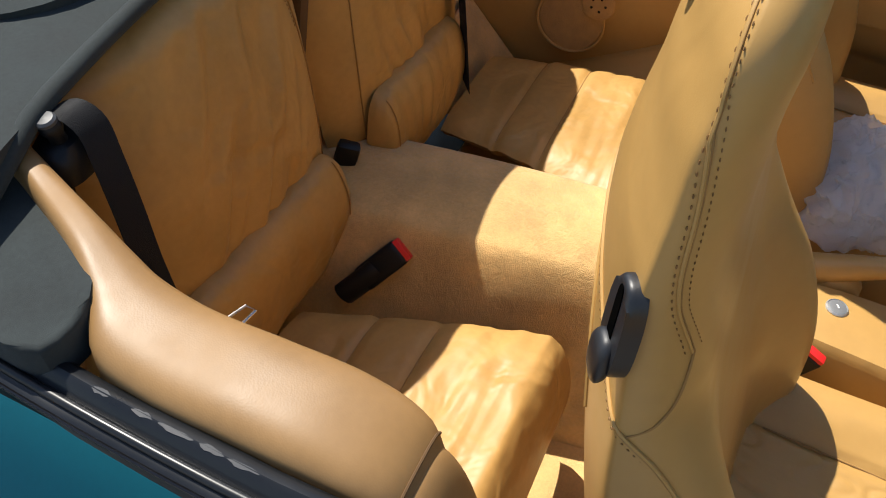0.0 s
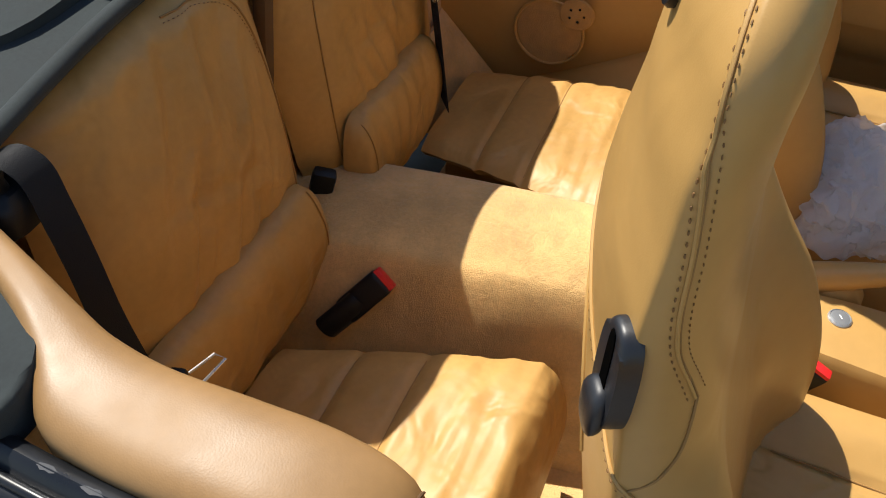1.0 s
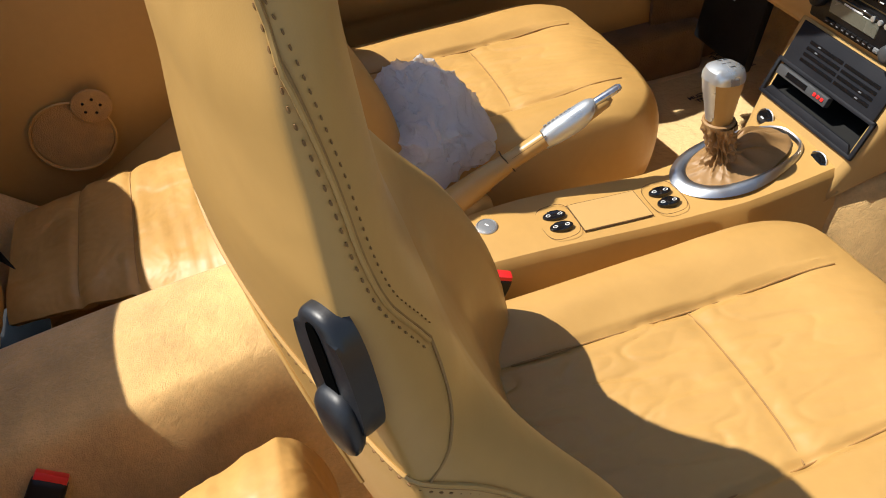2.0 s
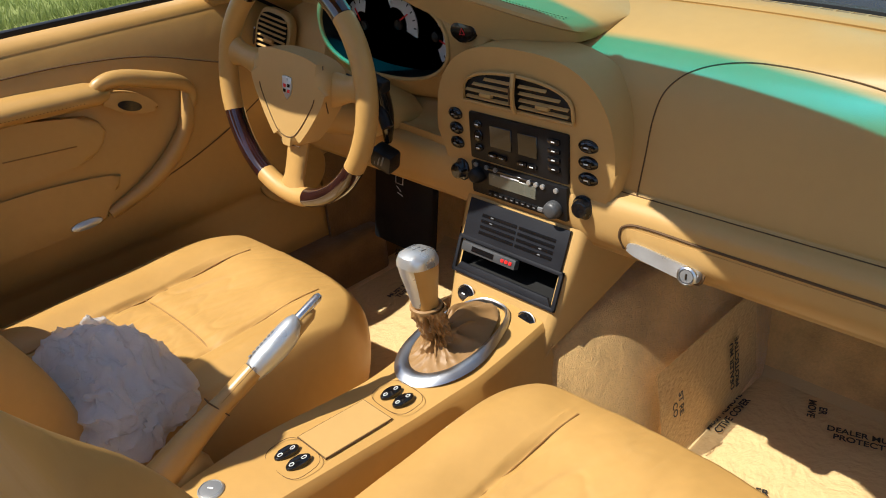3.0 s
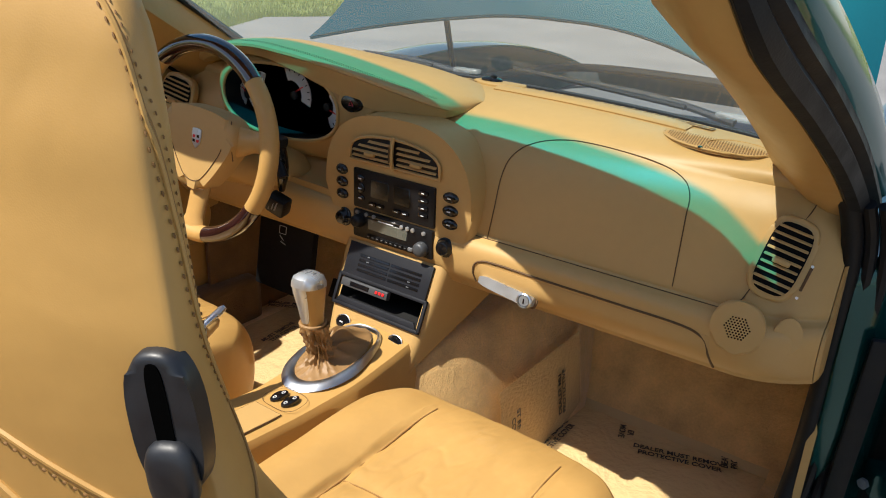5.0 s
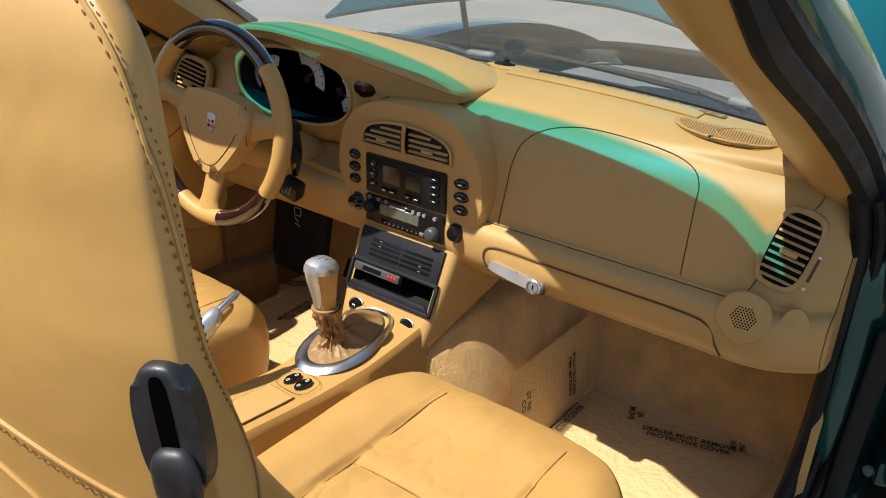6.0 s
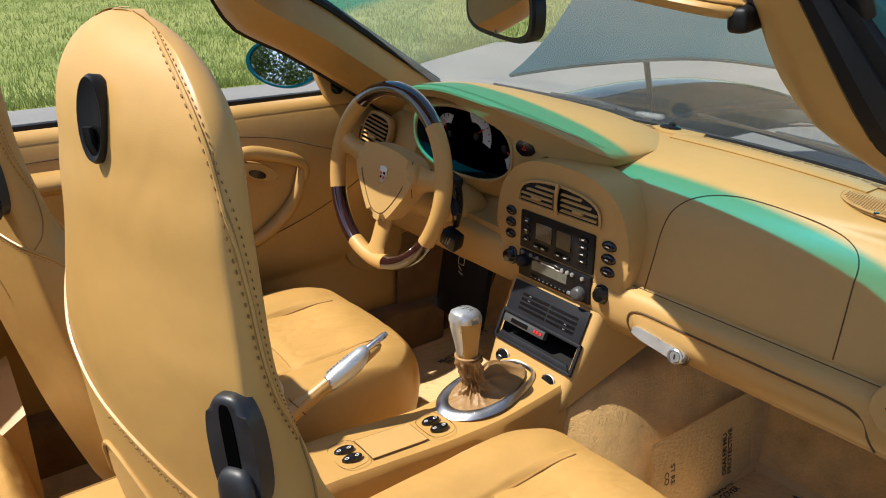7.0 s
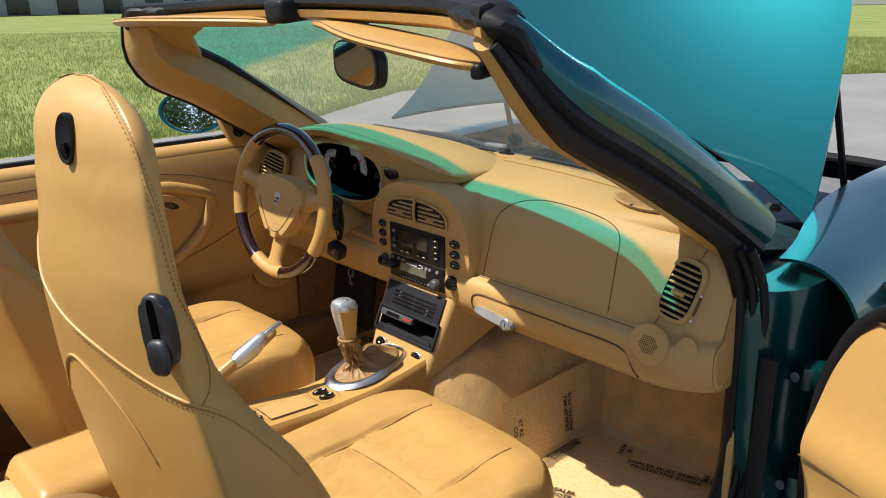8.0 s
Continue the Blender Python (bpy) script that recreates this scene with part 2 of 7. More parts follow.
DASH = [  # y, z down the face; the first two follow the glass
    (0.30, 0.790), (0.20, 0.786), (0.13, 0.775), (0.088, 0.757), (0.062, 0.730), (0.050, 0.700), (0.036, 0.650), (0.022, 0.602),
    (0.020, 0.592), (0.012, 0.588), (0.002, 0.584), (-0.006, 0.574), (-0.008, 0.555), (-0.004, 0.525), (0.010, 0.502), (0.035, 0.490), (0.20, 0.486)]


def dash_at(x, k):
    """A point of the dashboard's skin at x, k from 0 to 1 down its profile."""
    s = k * (len(DASH) - 1)
    rows = [(i, y, z) for i, (y, z) in enumerate(DASH)]
    y, z = table(rows, s)
    pull = max(0.0, 1 - s / 3.0)
    y += (dash_end(x) - 0.30) * pull
    side = max(0.0, (abs(x) - 0.60) / 0.11)
    room = max(0.0, 1 - ((x + 0.337) / 0.185) ** 6) * max(0.0, 1 - abs(s - 4.3) / 3.0) ** 0.5  # hollow behind the dials
    y += 0.085 * room
    z += 0.016 * room * (1 if s < 4 else 0)
    y += 0.05 * side**2.2 * (0.3 + 0.7 * max(0.0, min(1.0, (s - 1.0) / 3.0)))
    z -= 0.012 * side**2 * max(0.0, 1 - s / 5)
    return V(x, y, z)


def dash_face(x, z):
    """Where the skin of the dashboard's face lies at x and height z."""
    lo, hi = 0.12, 0.93
    for _ in range(30):
        k = (lo + hi) / 2
        if dash_at(x, k).z > z:
            lo = k
        else:
            hi = k
    return dash_at(x, lo)


dash = thing("dashboard", "tan leather dashboard with rounded top under the windscreen", "dashboard")
part("dashboard_body", loft([[dash_at(-0.71 + 1.42 * k / 90, j / 80) for j in range(81)] for k in range(91)]), VINYL, dash)
for s in (-1, 1):  # end panels beside the doors
    rim = [dash_at(s * 0.711, k / 40) for k in range(41)]
    ring = [[p + V(0, 0, 0) for p in rim], [V(s * 0.716, 0.02 + 0.92 * (p.y - 0.02) + 0.003, 0.64 + 0.94 * (p.z - 0.64)) for p in rim], [V(s * 0.716, 0.21, 0.60) for p in rim]]
    part("end_panel", loft(ring, closed=False), VINYL, dash)


def seam(points, parent, r=0.0009, name="panel_gap", mat=None):
    return part(name, tube(curve(points, 120), r, segs=6), mat or SEAM, parent)


# gap lines of the airbag lid, the upper right panel and the lower lid
def on_dash(pts):
    return [dash_face(x, z) + V(0, -0.0004, 0.0004) for x, z in pts]


seam(on_dash([(0.186, 0.590), (0.186, 0.64), (0.187, 0.69), (0.195, 0.722), (0.215, 0.744), (0.25, 0.757), (0.30, 0.763), (0.40, 0.760), (0.455, 0.753), (0.485, 0.742), (0.498, 0.725), (0.500, 0.70), (0.503, 0.65), (0.506, 0.598)]), dash)
seam(on_dash([(0.12, 0.5895), (0.25, 0.5895), (0.40, 0.5895), (0.59, 0.5895)]), dash, r=0.0008)
seam(on_dash([(0.180, 0.515), (0.176, 0.535), (0.182, 0.552), (0.205, 0.560), (0.30, 0.559), (0.45, 0.558), (0.545, 0.556), (0.570, 0.546), (0.580, 0.52), (0.586, 0.497)]), dash, r=0.0019)
seam(on_dash([(0.59, 0.5895), (0.605, 0.61), (0.622, 0.66), (0.64, 0.70), (0.658, 0.735)]) + [dash_at(0.664, 0.16)], dash, r=0.0008)

# the lower lid's raised skin and silver lock handle
lid = part("glove_lid", solid(sheet(40, 14, lambda u, v: dash_face(0.186 + 0.392 * u + 0.006 * v, 0.553 - 0.05 * v) + V(0, -0.0035 * math.sin(math.pi * min(1, v * 1.0 + 0.08)) * (1 if 0.02 < u < 0.98 else 0), 0)), 0.003, (0, -1, 0)), VINYL, dash)
ha, hb2 = dash_face(0.200, 0.5265) + V(0, -0.0045, 0), dash_face(0.290, 0.5150) + V(0, -0.0045, 0)
HM = face_pose((ha + hb2) / 2, (0.03, -0.96, 0.28), V(0, 0, 1)) @ pose(0, 0, 0, 0, 0, -7.3)
bar = [(0.0535 * math.copysign(min(1.0, abs(math.cos(q)) ** 0.30), math.cos(q)) if math.cos(q) < 0 else 0.0535 * min(1.0, math.cos(q) ** 0.16), (0.0092 + 0.0022 * math.cos(q)) * math.copysign(abs(math.sin(q)) ** 0.75, math.sin(q))) for q in (2 * math.pi * k / 44 for k in range(44))]
handle = part("lock_handle", slab(bar, 0.015, HM @ pose(0, 0, -0.004), 0.007, 5), SATIN, dash, "silver glovebox handle with key lock")
part("handle_recess", slab([(x * 1.05, y * 1.25) for x, y in bar], 0.003, HM @ pose(0.001, 0, -0.004), 0.001), SEAM, dash)
lockp = HM @ V(0.040, -0.0005, 0.0105)
part("lock_ring", lathe([(0.013, 0), (0.013, 0.003), (0.0105, 0.0045), (0.0095, 0.003), (0.0095, 0.0)], 20, face_pose(lockp, (0.1, -1, 0.15))), SILVER, handle)
part("keyhole", lathe([(0.0088, 0), (0.0088, 0.0035), (0.002, 0.0038)], 16, face_pose(lockp, (0.1, -1, 0.15))), GREY, handle)
part("key_slot", box((0.0022, 0.008, 0.0006), face_pose(lockp, (0.1, -1, 0.15)) @ pose(0, 0, 0.0042), 0), GLOSS_BLACK, handle)

# centre stack: an arch with the vents, the climate panel and the radio
def arch(w, top, bottom, n=28, shoulder=0.62):
    pts = [(-w * 0.94, bottom), (w * 0.94, bottom)]
    for k in range(n + 1):
        a = math.pi * k / n
        c, s = math.cos(a), math.sin(a)
        pts.append((w * math.copysign(abs(c) ** 0.72, c), shoulder + (top - shoulder) * s**0.80))
    return pts


FRONT = Matrix(((1, 0, 0, 0), (0, 0, -1, 0), (0, 1, 0, 0), (0, 0, 0, 1)))  # x, y, z of a front view to the world


def stack_pose(y):
    return Matrix.Translation((0, y, 0)) @ FRONT


stack = part("radio_surround", slab(arch(0.166, 0.766, 0.512), 0.075, stack_pose(0.070), bevel=0.026, segs=6), VINYL, dash)
# vents of the centre
def vent_outline(w, z0, z1, n=18):
    pts = [(-w, z0), (w, z0)]
    for k in range(n + 1):
        a = math.pi * k / n
        pts.append((w * math.cos(a) ** 1 * 1.0, z0 + 0.008 + (z1 - z0 - 0.008) * math.sin(a) ** 0.62))
    return pts


part("vent_recess", slab(vent_outline(0.098, 0.682, 0.728), 0.004, stack_pose(-0.0035), bevel=0.0015), BLACK, stack)
bm = None
for w, z0, z1, inner in ((0.101, 0.6795, 0.7305, 0.0035),):
    ring = vent_outline(w, z0, z1)
    bm = tube([V(x, -0.0085, z) for x, z in ring], 0.0026, segs=6, closed=True)
part("vent_rim", bm, VINYL, stack)
for s in (-1, 1):
    for k in range(4):
        z = 0.6885 + 0.0098 * k
        far = 0.094 if k < 2 else 0.094 - 0.014 * (k - 1) ** 1.4
        length = far - 0.008
        part("vent_slat", box((length, 0.007, 0.0022), pose(s * (0.008 + length / 2), -0.0085, z, 28, 0, 0), 0.0008, 1), VINYL, stack)
    part("vent_tab", box((0.022, 0.008, 0.006), pose(s * 0.052, -0.0115, 0.695, 0, 0, 0), 0.002), VINYL, stack)
part("vent_divider", tube(curve([(0.0, -0.009, 0.678), (0, -0.014, 0.69), (0.001, -0.0155, 0.71), (0, -0.010, 0.734)], 10), 0.0055, segs=10, flat=0.7), VINYL, stack)
part("divider_slot", box((0.002, 0.003, 0.026), pose(0.0, -0.0205, 0.705), 0.0006, 1), SEAM, stack)

# climate panel
climate = part("climate_panel", box((0.186, 0.012, 0.074), pose(0, -0.004, 0.6265), 0.0035), BLACK, stack, "black climate control panel with two displays")
SCREEN = surface("dark_display", (0.010, 0.012, 0.012), rough=0.10, vary=0.1, scale=40, rough_vary=0.03)
for x, w in ((-0.029, 0.042), (0.022, 0.036)):
    part("display", box((w, 0.002, 0.034), pose(x, -0.0105, 0.633), 0.001, 1), SCREEN, climate)
for k in range(3):
    part("panel_button", lathe([(0.0085, 0), (0.0085, 0.003), (0.006, 0.0045)], 18, face_pose((-0.073, -0.0095, 0.647 - 0.0185 * k), (0, -1, 0.1)), stretch=(1.0, 0.68 if k != 1 else 1.1)), GLOSS_BLACK, climate)
    part("button_mark", box((0.007, 0.0006, 0.0016), pose(-0.073, -0.0143, 0.647 - 0.0185 * k), 0), WHITE, climate)
for k in range(4):
    part("panel_button", box((0.021, 0.005, 0.0085), pose(0.0705, -0.0115, 0.6505 - 0.0135 * k), 0.0035), GLOSS_BLACK, climate)
    part("button_mark", box((0.006, 0.0006, 0.0014), pose(0.0705, -0.0143, 0.6505 - 0.0135 * k), 0), WHITE, climate)
for x in (-0.045, -0.026, 0.012, 0.031):
    part("panel_button", box((0.017, 0.005, 0.008), pose(x, -0.0115, 0.6035, 0, 0, 3), 0.003), GLOSS_BLACK, climate)
    part("button_mark", box((0.007, 0.0006, 0.0014), pose(x, -0.0143, 0.6035), 0), WHITE, climate)

# radio
GREY_DARK = surface("dark_grey_plastic", (0.05, 0.052, 0.055), rough=0.4, vary=0.1, scale=30)
radio = part("car_radio", box((0.184, 0.014, 0.053), pose(0, -0.005, 0.559), 0.003), BLACK, stack, "black cassette radio with silver knobs")
part("radio_display", box((0.092, 0.003, 0.021), pose(-0.009, -0.0118, 0.5635, -2, 0, 0), 0.001, 1), surface("grey_green_display", (0.10, 0.105, 0.085), rough=0.25, vary=0.15, scale=30), radio)
part("cassette_slot", box((0.098, 0.003, 0.004), pose(-0.012, -0.0122, 0.5795), 0.001, 1), GLOSS_BLACK, radio)
for k in range(10):
    part("preset_button", box((0.0098, 0.005, 0.0065), pose(-0.052 + 0.0108 * k, -0.0125, 0.5405), 0.0015), GREY if k == 9 else BLACK, radio)
    part("button_mark", box((0.004, 0.0006, 0.0012), pose(-0.052 + 0.0108 * k, -0.0153, 0.5405), 0), GREY, radio)
for x, z, r in ((-0.076, 0.5655, 0.0125), (0.071, 0.5485, 0.0135)):
    part("radio_knob", lathe([(r, 0), (r, 0.006), (r * 0.86, 0.013), (r * 0.6, 0.0155), (0.001, 0.0158)], 24, face_pose((x, -0.012, z), (0, -1, 0.12))), BLACK if x < 0 else GREY_DARK, radio)
for x, z in ((-0.080, 0.5815), (-0.058, 0.5815), (-0.040, 0.5815), (0.025, 0.578), (0.038, 0.578), (0.05, 0.578), (0.074, 0.578)):
    part("radio_button", lathe([(0.0038, 0), (0.0038, 0.003), (0.001, 0.0036)], 12, face_pose((x, -0.012, z), (0, -1, 0))), SATIN if x > 0.02 else GREY, radio)
part("maker_mark", box((0.036, 0.0006, 0.0022), pose(-0.012, -0.0136, 0.5755), 0), WHITE, radio)

# oval switches either side
for s in (-1, 1):
    for k in range(3):
        z = 0.653 - 0.0235 * k
        sw = part("oval_switch", lathe([(0.0155, 0), (0.0155, 0.002), (0.012, 0.0055), (0.006, 0.007), (0.001, 0.0072)], 24, face_pose((s * 0.124, -0.0045, z), (s * 0.12, -1, 0.05)), stretch=(1.0, 0.62)), GLOSS_BLACK, stack)
        part("switch_mark", box((0.007, 0.0006, 0.0022), pose(s * 0.124, -0.0118, z), 0), GREY if s < 0 else WHITE, sw)
    kn = part("round_switch", lathe([(0.0165, 0), (0.0165, 0.003), (0.0135, 0.006), (0.0125, 0.014), (0.0105, 0.0165), (0.001, 0.017)], 28, face_pose((s * 0.117, -0.005, 0.562), (s * 0.1, -1, 0.08))), GLOSS_BLACK, stack)
    part("knob_ring", lathe([(0.0178, 0), (0.0178, 0.0022), (0.0160, 0.003), (0.0158, 0)], 28, face_pose((s * 0.117, -0.005, 0.562), (s * 0.1, -1, 0.08))), BLACK, kn)

# lower stack: black panel with slots and an open cubby above two switches
lower = thing("lower_console", "tan leather console with black panel, slots and open cubby", "console")
SLOPE = math.degrees(math.atan2(0.055, 0.135))


def low_face(x, s, out=0.0):
    """A point of the sloping front: s from 0 at the top to 1 at the bottom edge."""
    return V(x, -0.004 - 0.083 * s - out * 0.93, 0.522 - 0.183 * s + out * 0.38)


CAV = (0.36, 0.60)  # the open cubby, down the slope


def low_w(s):
    return 0.118 - 0.018 * s**1.5


def face_w(s):
    return low_w(s) - 0.016


rows = []
for k in range(21):
    s = k / 20
    w, f = low_w(s), low_face(0, s)
    yb = max(f.y + 0.014, min(0.21, (f.z - 0.338) / 0.45 - 0.085))
    flare = 0.12 * max(0.0, yb - f.y - 0.02)
    half = [V(face_w(s), f.y, f.z), V(w - 0.009, f.y + 0.0014, f.z - 0.0006), V(w - 0.003, f.y + 0.006, f.z - 0.0014), V(w, f.y + 0.016, f.z - 0.002), V(w + flare * 0.5, (f.y + yb) / 2, f.z - 0.004), V(w + flare, yb - 0.006, f.z - 0.005), V(w + flare - 0.006, yb, f.z - 0.006), V(w * 0.5, yb + 0.004, f.z - 0.008)]
    rows.append(half + [V(-p.x, p.y, p.z) for p in half[::-1]])
rows.append([V(p.x * 0.97, p.y + 0.010, p.z - 0.010) for p in rows[-1]])
part("console_skin", loft(rows, closed=False), VINYL, lower)
part("console_face", loft([[low_face((-1 + 2 * j / 8) * face_w(CAV[0] * k / 6), CAV[0] * k / 6) for j in range(9)] for k in range(7)], closed=False), VINYL, lower)
part("console_face", loft([[low_face((-1 + 2 * j / 8) * face_w(q), q) for j in range(9)] for q in (CAV[1], 0.68, 0.76, 0.84, 0.93, 1.0)] + [[low_face((-1 + 2 * j / 8) * face_w(1.0), 1.0) + V(0, 0.010, -0.010) for j in range(9)]], closed=False), VINYL, lower)
for s in (-1, 1):
    part("console_face", loft([[low_face(s * face_w(q), q), low_face(s * 0.093, q)] for q in [CAV[0] + (CAV[1] - CAV[0]) * k / 4 for k in range(5)]], closed=False), VINYL, lower)
CAVITY = surface("cubby_black", (0.006, 0.006, 0.006), rough=0.8, vary=0.1, scale=20)
mouth = [low_face(-0.093, CAV[0]), low_face(0.093, CAV[0]), low_face(0.093, CAV[1]), low_face(-0.093, CAV[1])]
part("cubby_hollow", loft([mouth, [p + V(0, 0.11, 0.0) for p in mouth], [V(0, mouth[0].y + 0.115, 0.43)] * 4], caps=False), CAVITY, lower, smooth=False)
LOWM = face_pose(low_face(0, 0.36, 0.0015), (0, -0.91, 0.41))
PANEL = surface("dark_grey_panel", (0.011, 0.012, 0.016), rough=0.55, vary=0.15, scale=25, fine=0.0003, fine_scale=1200, spec=0.25)
panel = part("black_panel", slab([(-0.098, 0.068), (0.098, 0.068), (0.098, 0.004), (-0.098, 0.004)], 0.004, LOWM, 0.002), PANEL, lower)
for k in range(4):
    for side in (-1, 1):
        part("panel_slot", box((0.071, 0.0055, 0.002), LOWM @ pose(0.006 + side * 0.037, 0.047 - 0.0092 * k, 0.0042), 0.0008, 1), GLOSS_BLACK, panel)
    part("slot_tab", box((0.006, 0.002, 0.003), LOWM @ pose(-0.045 if k < 2 else 0.055, 0.047 - 0.0092 * k, 0.005), 0.0008, 1), GREY, panel)
frame_bm = None
for a, b in (((-0.101, 0.004), (0.101, 0.004)), ((-0.101, -0.051), (0.101, -0.051)), ((-0.101, 0.004), (-0.101, -0.051)), ((0.101, 0.004), (0.101, -0.051))):
    mid, ext = ((a[0] + b[0]) / 2, (a[1] + b[1]) / 2), (abs(a[0] - b[0]) + 0.007, abs(a[1] - b[1]) + 0.007)
    frame_bm = box((ext[0], ext[1], 0.006), LOWM @ pose(mid[0], mid[1], 0.002), 0.0025, bm=frame_bm)
part("cubby_frame", frame_bm, PANEL, lower)
part("cubby_tray", slab([(-0.088, -0.036), (0.088, -0.036), (0.096, -0.048), (-0.096, -0.048)], 0.004, LOWM @ pose(0, 0, 0.001), 0.002), PANEL, lower)
unit = part("toll_box", box((0.112, 0.016, 0.012), LOWM @ pose(-0.036, -0.009, 0.002, 0, 0, 0), 0.003), GREY_DARK, lower, "small dark grey electronic box with red buttons")
part("box_window", box((0.045, 0.008, 0.001), LOWM @ pose(-0.046, -0.009, 0.0086), 0), GLOSS_BLACK, unit)
for k in range(3):
    part("red_button", box((0.006, 0.006, 0.002), LOWM @ pose(-0.005 + 0.008 * k, -0.009, 0.0086), 0.001, 1), RED, unit)
for s in (-1, 1):
    b = part("oval_button", lathe([(0.0145, 0), (0.0145, 0.002), (0.011, 0.006), (0.001, 0.0065)], 24, face_pose(low_face(s * 0.062, 0.765, 0.0062), (0, -0.91, 0.41)), stretch=(1.12, 0.90)), GLOSS_BLACK, lower)
    part("chrome_rim", lathe([(0.0155, 0), (0.0155, 0.0018), (0.0146, 0.0022)], 24, face_pose(low_face(s * 0.062, 0.765, 0.0058), (0, -0.91, 0.41)), stretch=(1.12, 0.92)), SILVER, b)
    part("button_mark", box((0.007, 0.0022, 0.0008), face_pose(low_face(s * 0.062, 0.765, 0.0128), (0, -0.91, 0.41)), 0), WHITE, b)

# instrument hood: a long lid over the dials that tapers to a tip over the centre vents
HOOD = [  # x, lip y, lip z, lip thickness, back z
    (-0.645, 0.105, 0.772, 0.010, 0.790), (-0.600, 0.060, 0.802, 0.018, 0.812), (-0.540, 0.032, 0.826, 0.022, 0.832), (-0.460, 0.020, 0.844, 0.024, 0.846), (-0.380, 0.018, 0.851, 0.026, 0.852),
    (-0.300, 0.020, 0.847, 0.034, 0.850), (-0.220, 0.024, 0.839, 0.048, 0.845), (-0.140, 0.028, 0.828, 0.058, 0.838), (-0.070, 0.032, 0.817, 0.058, 0.828), (-0.010, 0.038, 0.806, 0.050, 0.818),
    (0.026, 0.050, 0.797, 0.036, 0.806), (0.048, 0.068, 0.789, 0.026, 0.797), (0.060, 0.092, 0.783, 0.016, 0.789), (0.066, 0.125, 0.779, 0.008, 0.783)]


def hood_loop(x):
    ly, lz, th, bz = table(HOOD, x)
    end = dash_end(x) - 0.03
    n = 7
    top = [V(x, ly + (end - ly) * (k / n), lz + (bz - 0.03 * (x > -2) - lz) * (k / n) ** 1.6 + 0.008 * math.sin(math.pi * k / n)) for k in range(n + 1)]
    lip = [V(x, ly - 0.004, lz - 0.003), V(x, ly - 0.005, lz - 0.008), V(x, ly + 0.002, lz - 0.012), V(x, ly + 0.008, lz - th)]
    under = [V(x, ly + 0.05, lz - th - 0.004), V(x, end, bz - 0.06)]
    return lip[::-1] + top + under[::-1]


hood = part("instrument_hood", loft([hood_loop(-0.645 + 0.711 * (1 - (1 - k / 80) ** 1.5)) for k in range(81)]), VINYL, dash, "tan leather instrument hood with double stitching")


def hood_top(x, k):
    ly, lz, th, bz = table(HOOD, x)
    end = dash_end(x) - 0.03
    return V(x, ly + (end - ly) * k, lz + (bz - 0.03 - lz) * k**1.6 + 0.008 * math.sin(math.pi * k) + 0.0008)


part("stitching", stitches([hood_top(-0.58 + 0.615 * k / 30, 0.03) for k in range(31)], 0.0055, 0.0007, stitches([hood_top(-0.58 + 0.615 * k / 30, 0.055) for k in range(31)], 0.0055, 0.0007)), THREAD, hood)
# fascia that carries the hazard switch, with the dials deep in an oval tunnel
def pod_ring(grow, y, right=0.0, n=56):
    pts = []
    for k in range(n):
        a = 2 * math.pi * k / n
        c, s = math.cos(a), math.sin(a)
        x = -0.337 + (0.162 + grow) * math.copysign(abs(c) ** 0.85, c)
        z = 0.738 + ((0.074 + grow * 0.35) if s > 0 else (0.068 + grow * 0.8)) * math.copysign(abs(s) ** 0.85, s)
        if right and c > 0:
            x += right * c**1.5
            z += (0.030 - 0.045 * (s < 0) * abs(s)) * c**3 * (right / 0.15)
        pts.append(V(x, y + (0.02 * max(0, c) ** 2 if right else 0), z))
    return pts


part("pod_surround", loft([pod_ring(0.050, 0.115, 0.150), pod_ring(0.045, 0.060, 0.150), pod_ring(0.020, 0.042, 0.06), pod_ring(0.004, 0.036)], caps=False), VINYL, dash)
part("pod_tunnel", loft([pod_ring(0.003, 0.0365), pod_ring(0.0, 0.045), pod_ring(-0.004, 0.080)], caps=False), BLACK, dash)
pod = part("dial_panel", loft([pod_ring(-0.004, 0.078), pod_ring(-0.15, 0.078)], caps=True), surface("dial_black", (0.004, 0.004, 0.0045), rough=0.35, vary=0.1, scale=30), dash, "black instrument panel with painted sunlight on its dials")
part("pod_rim", tube(pod_ring(0.003, 0.036), 0.004, segs=8, closed=True), VINYL, pod)
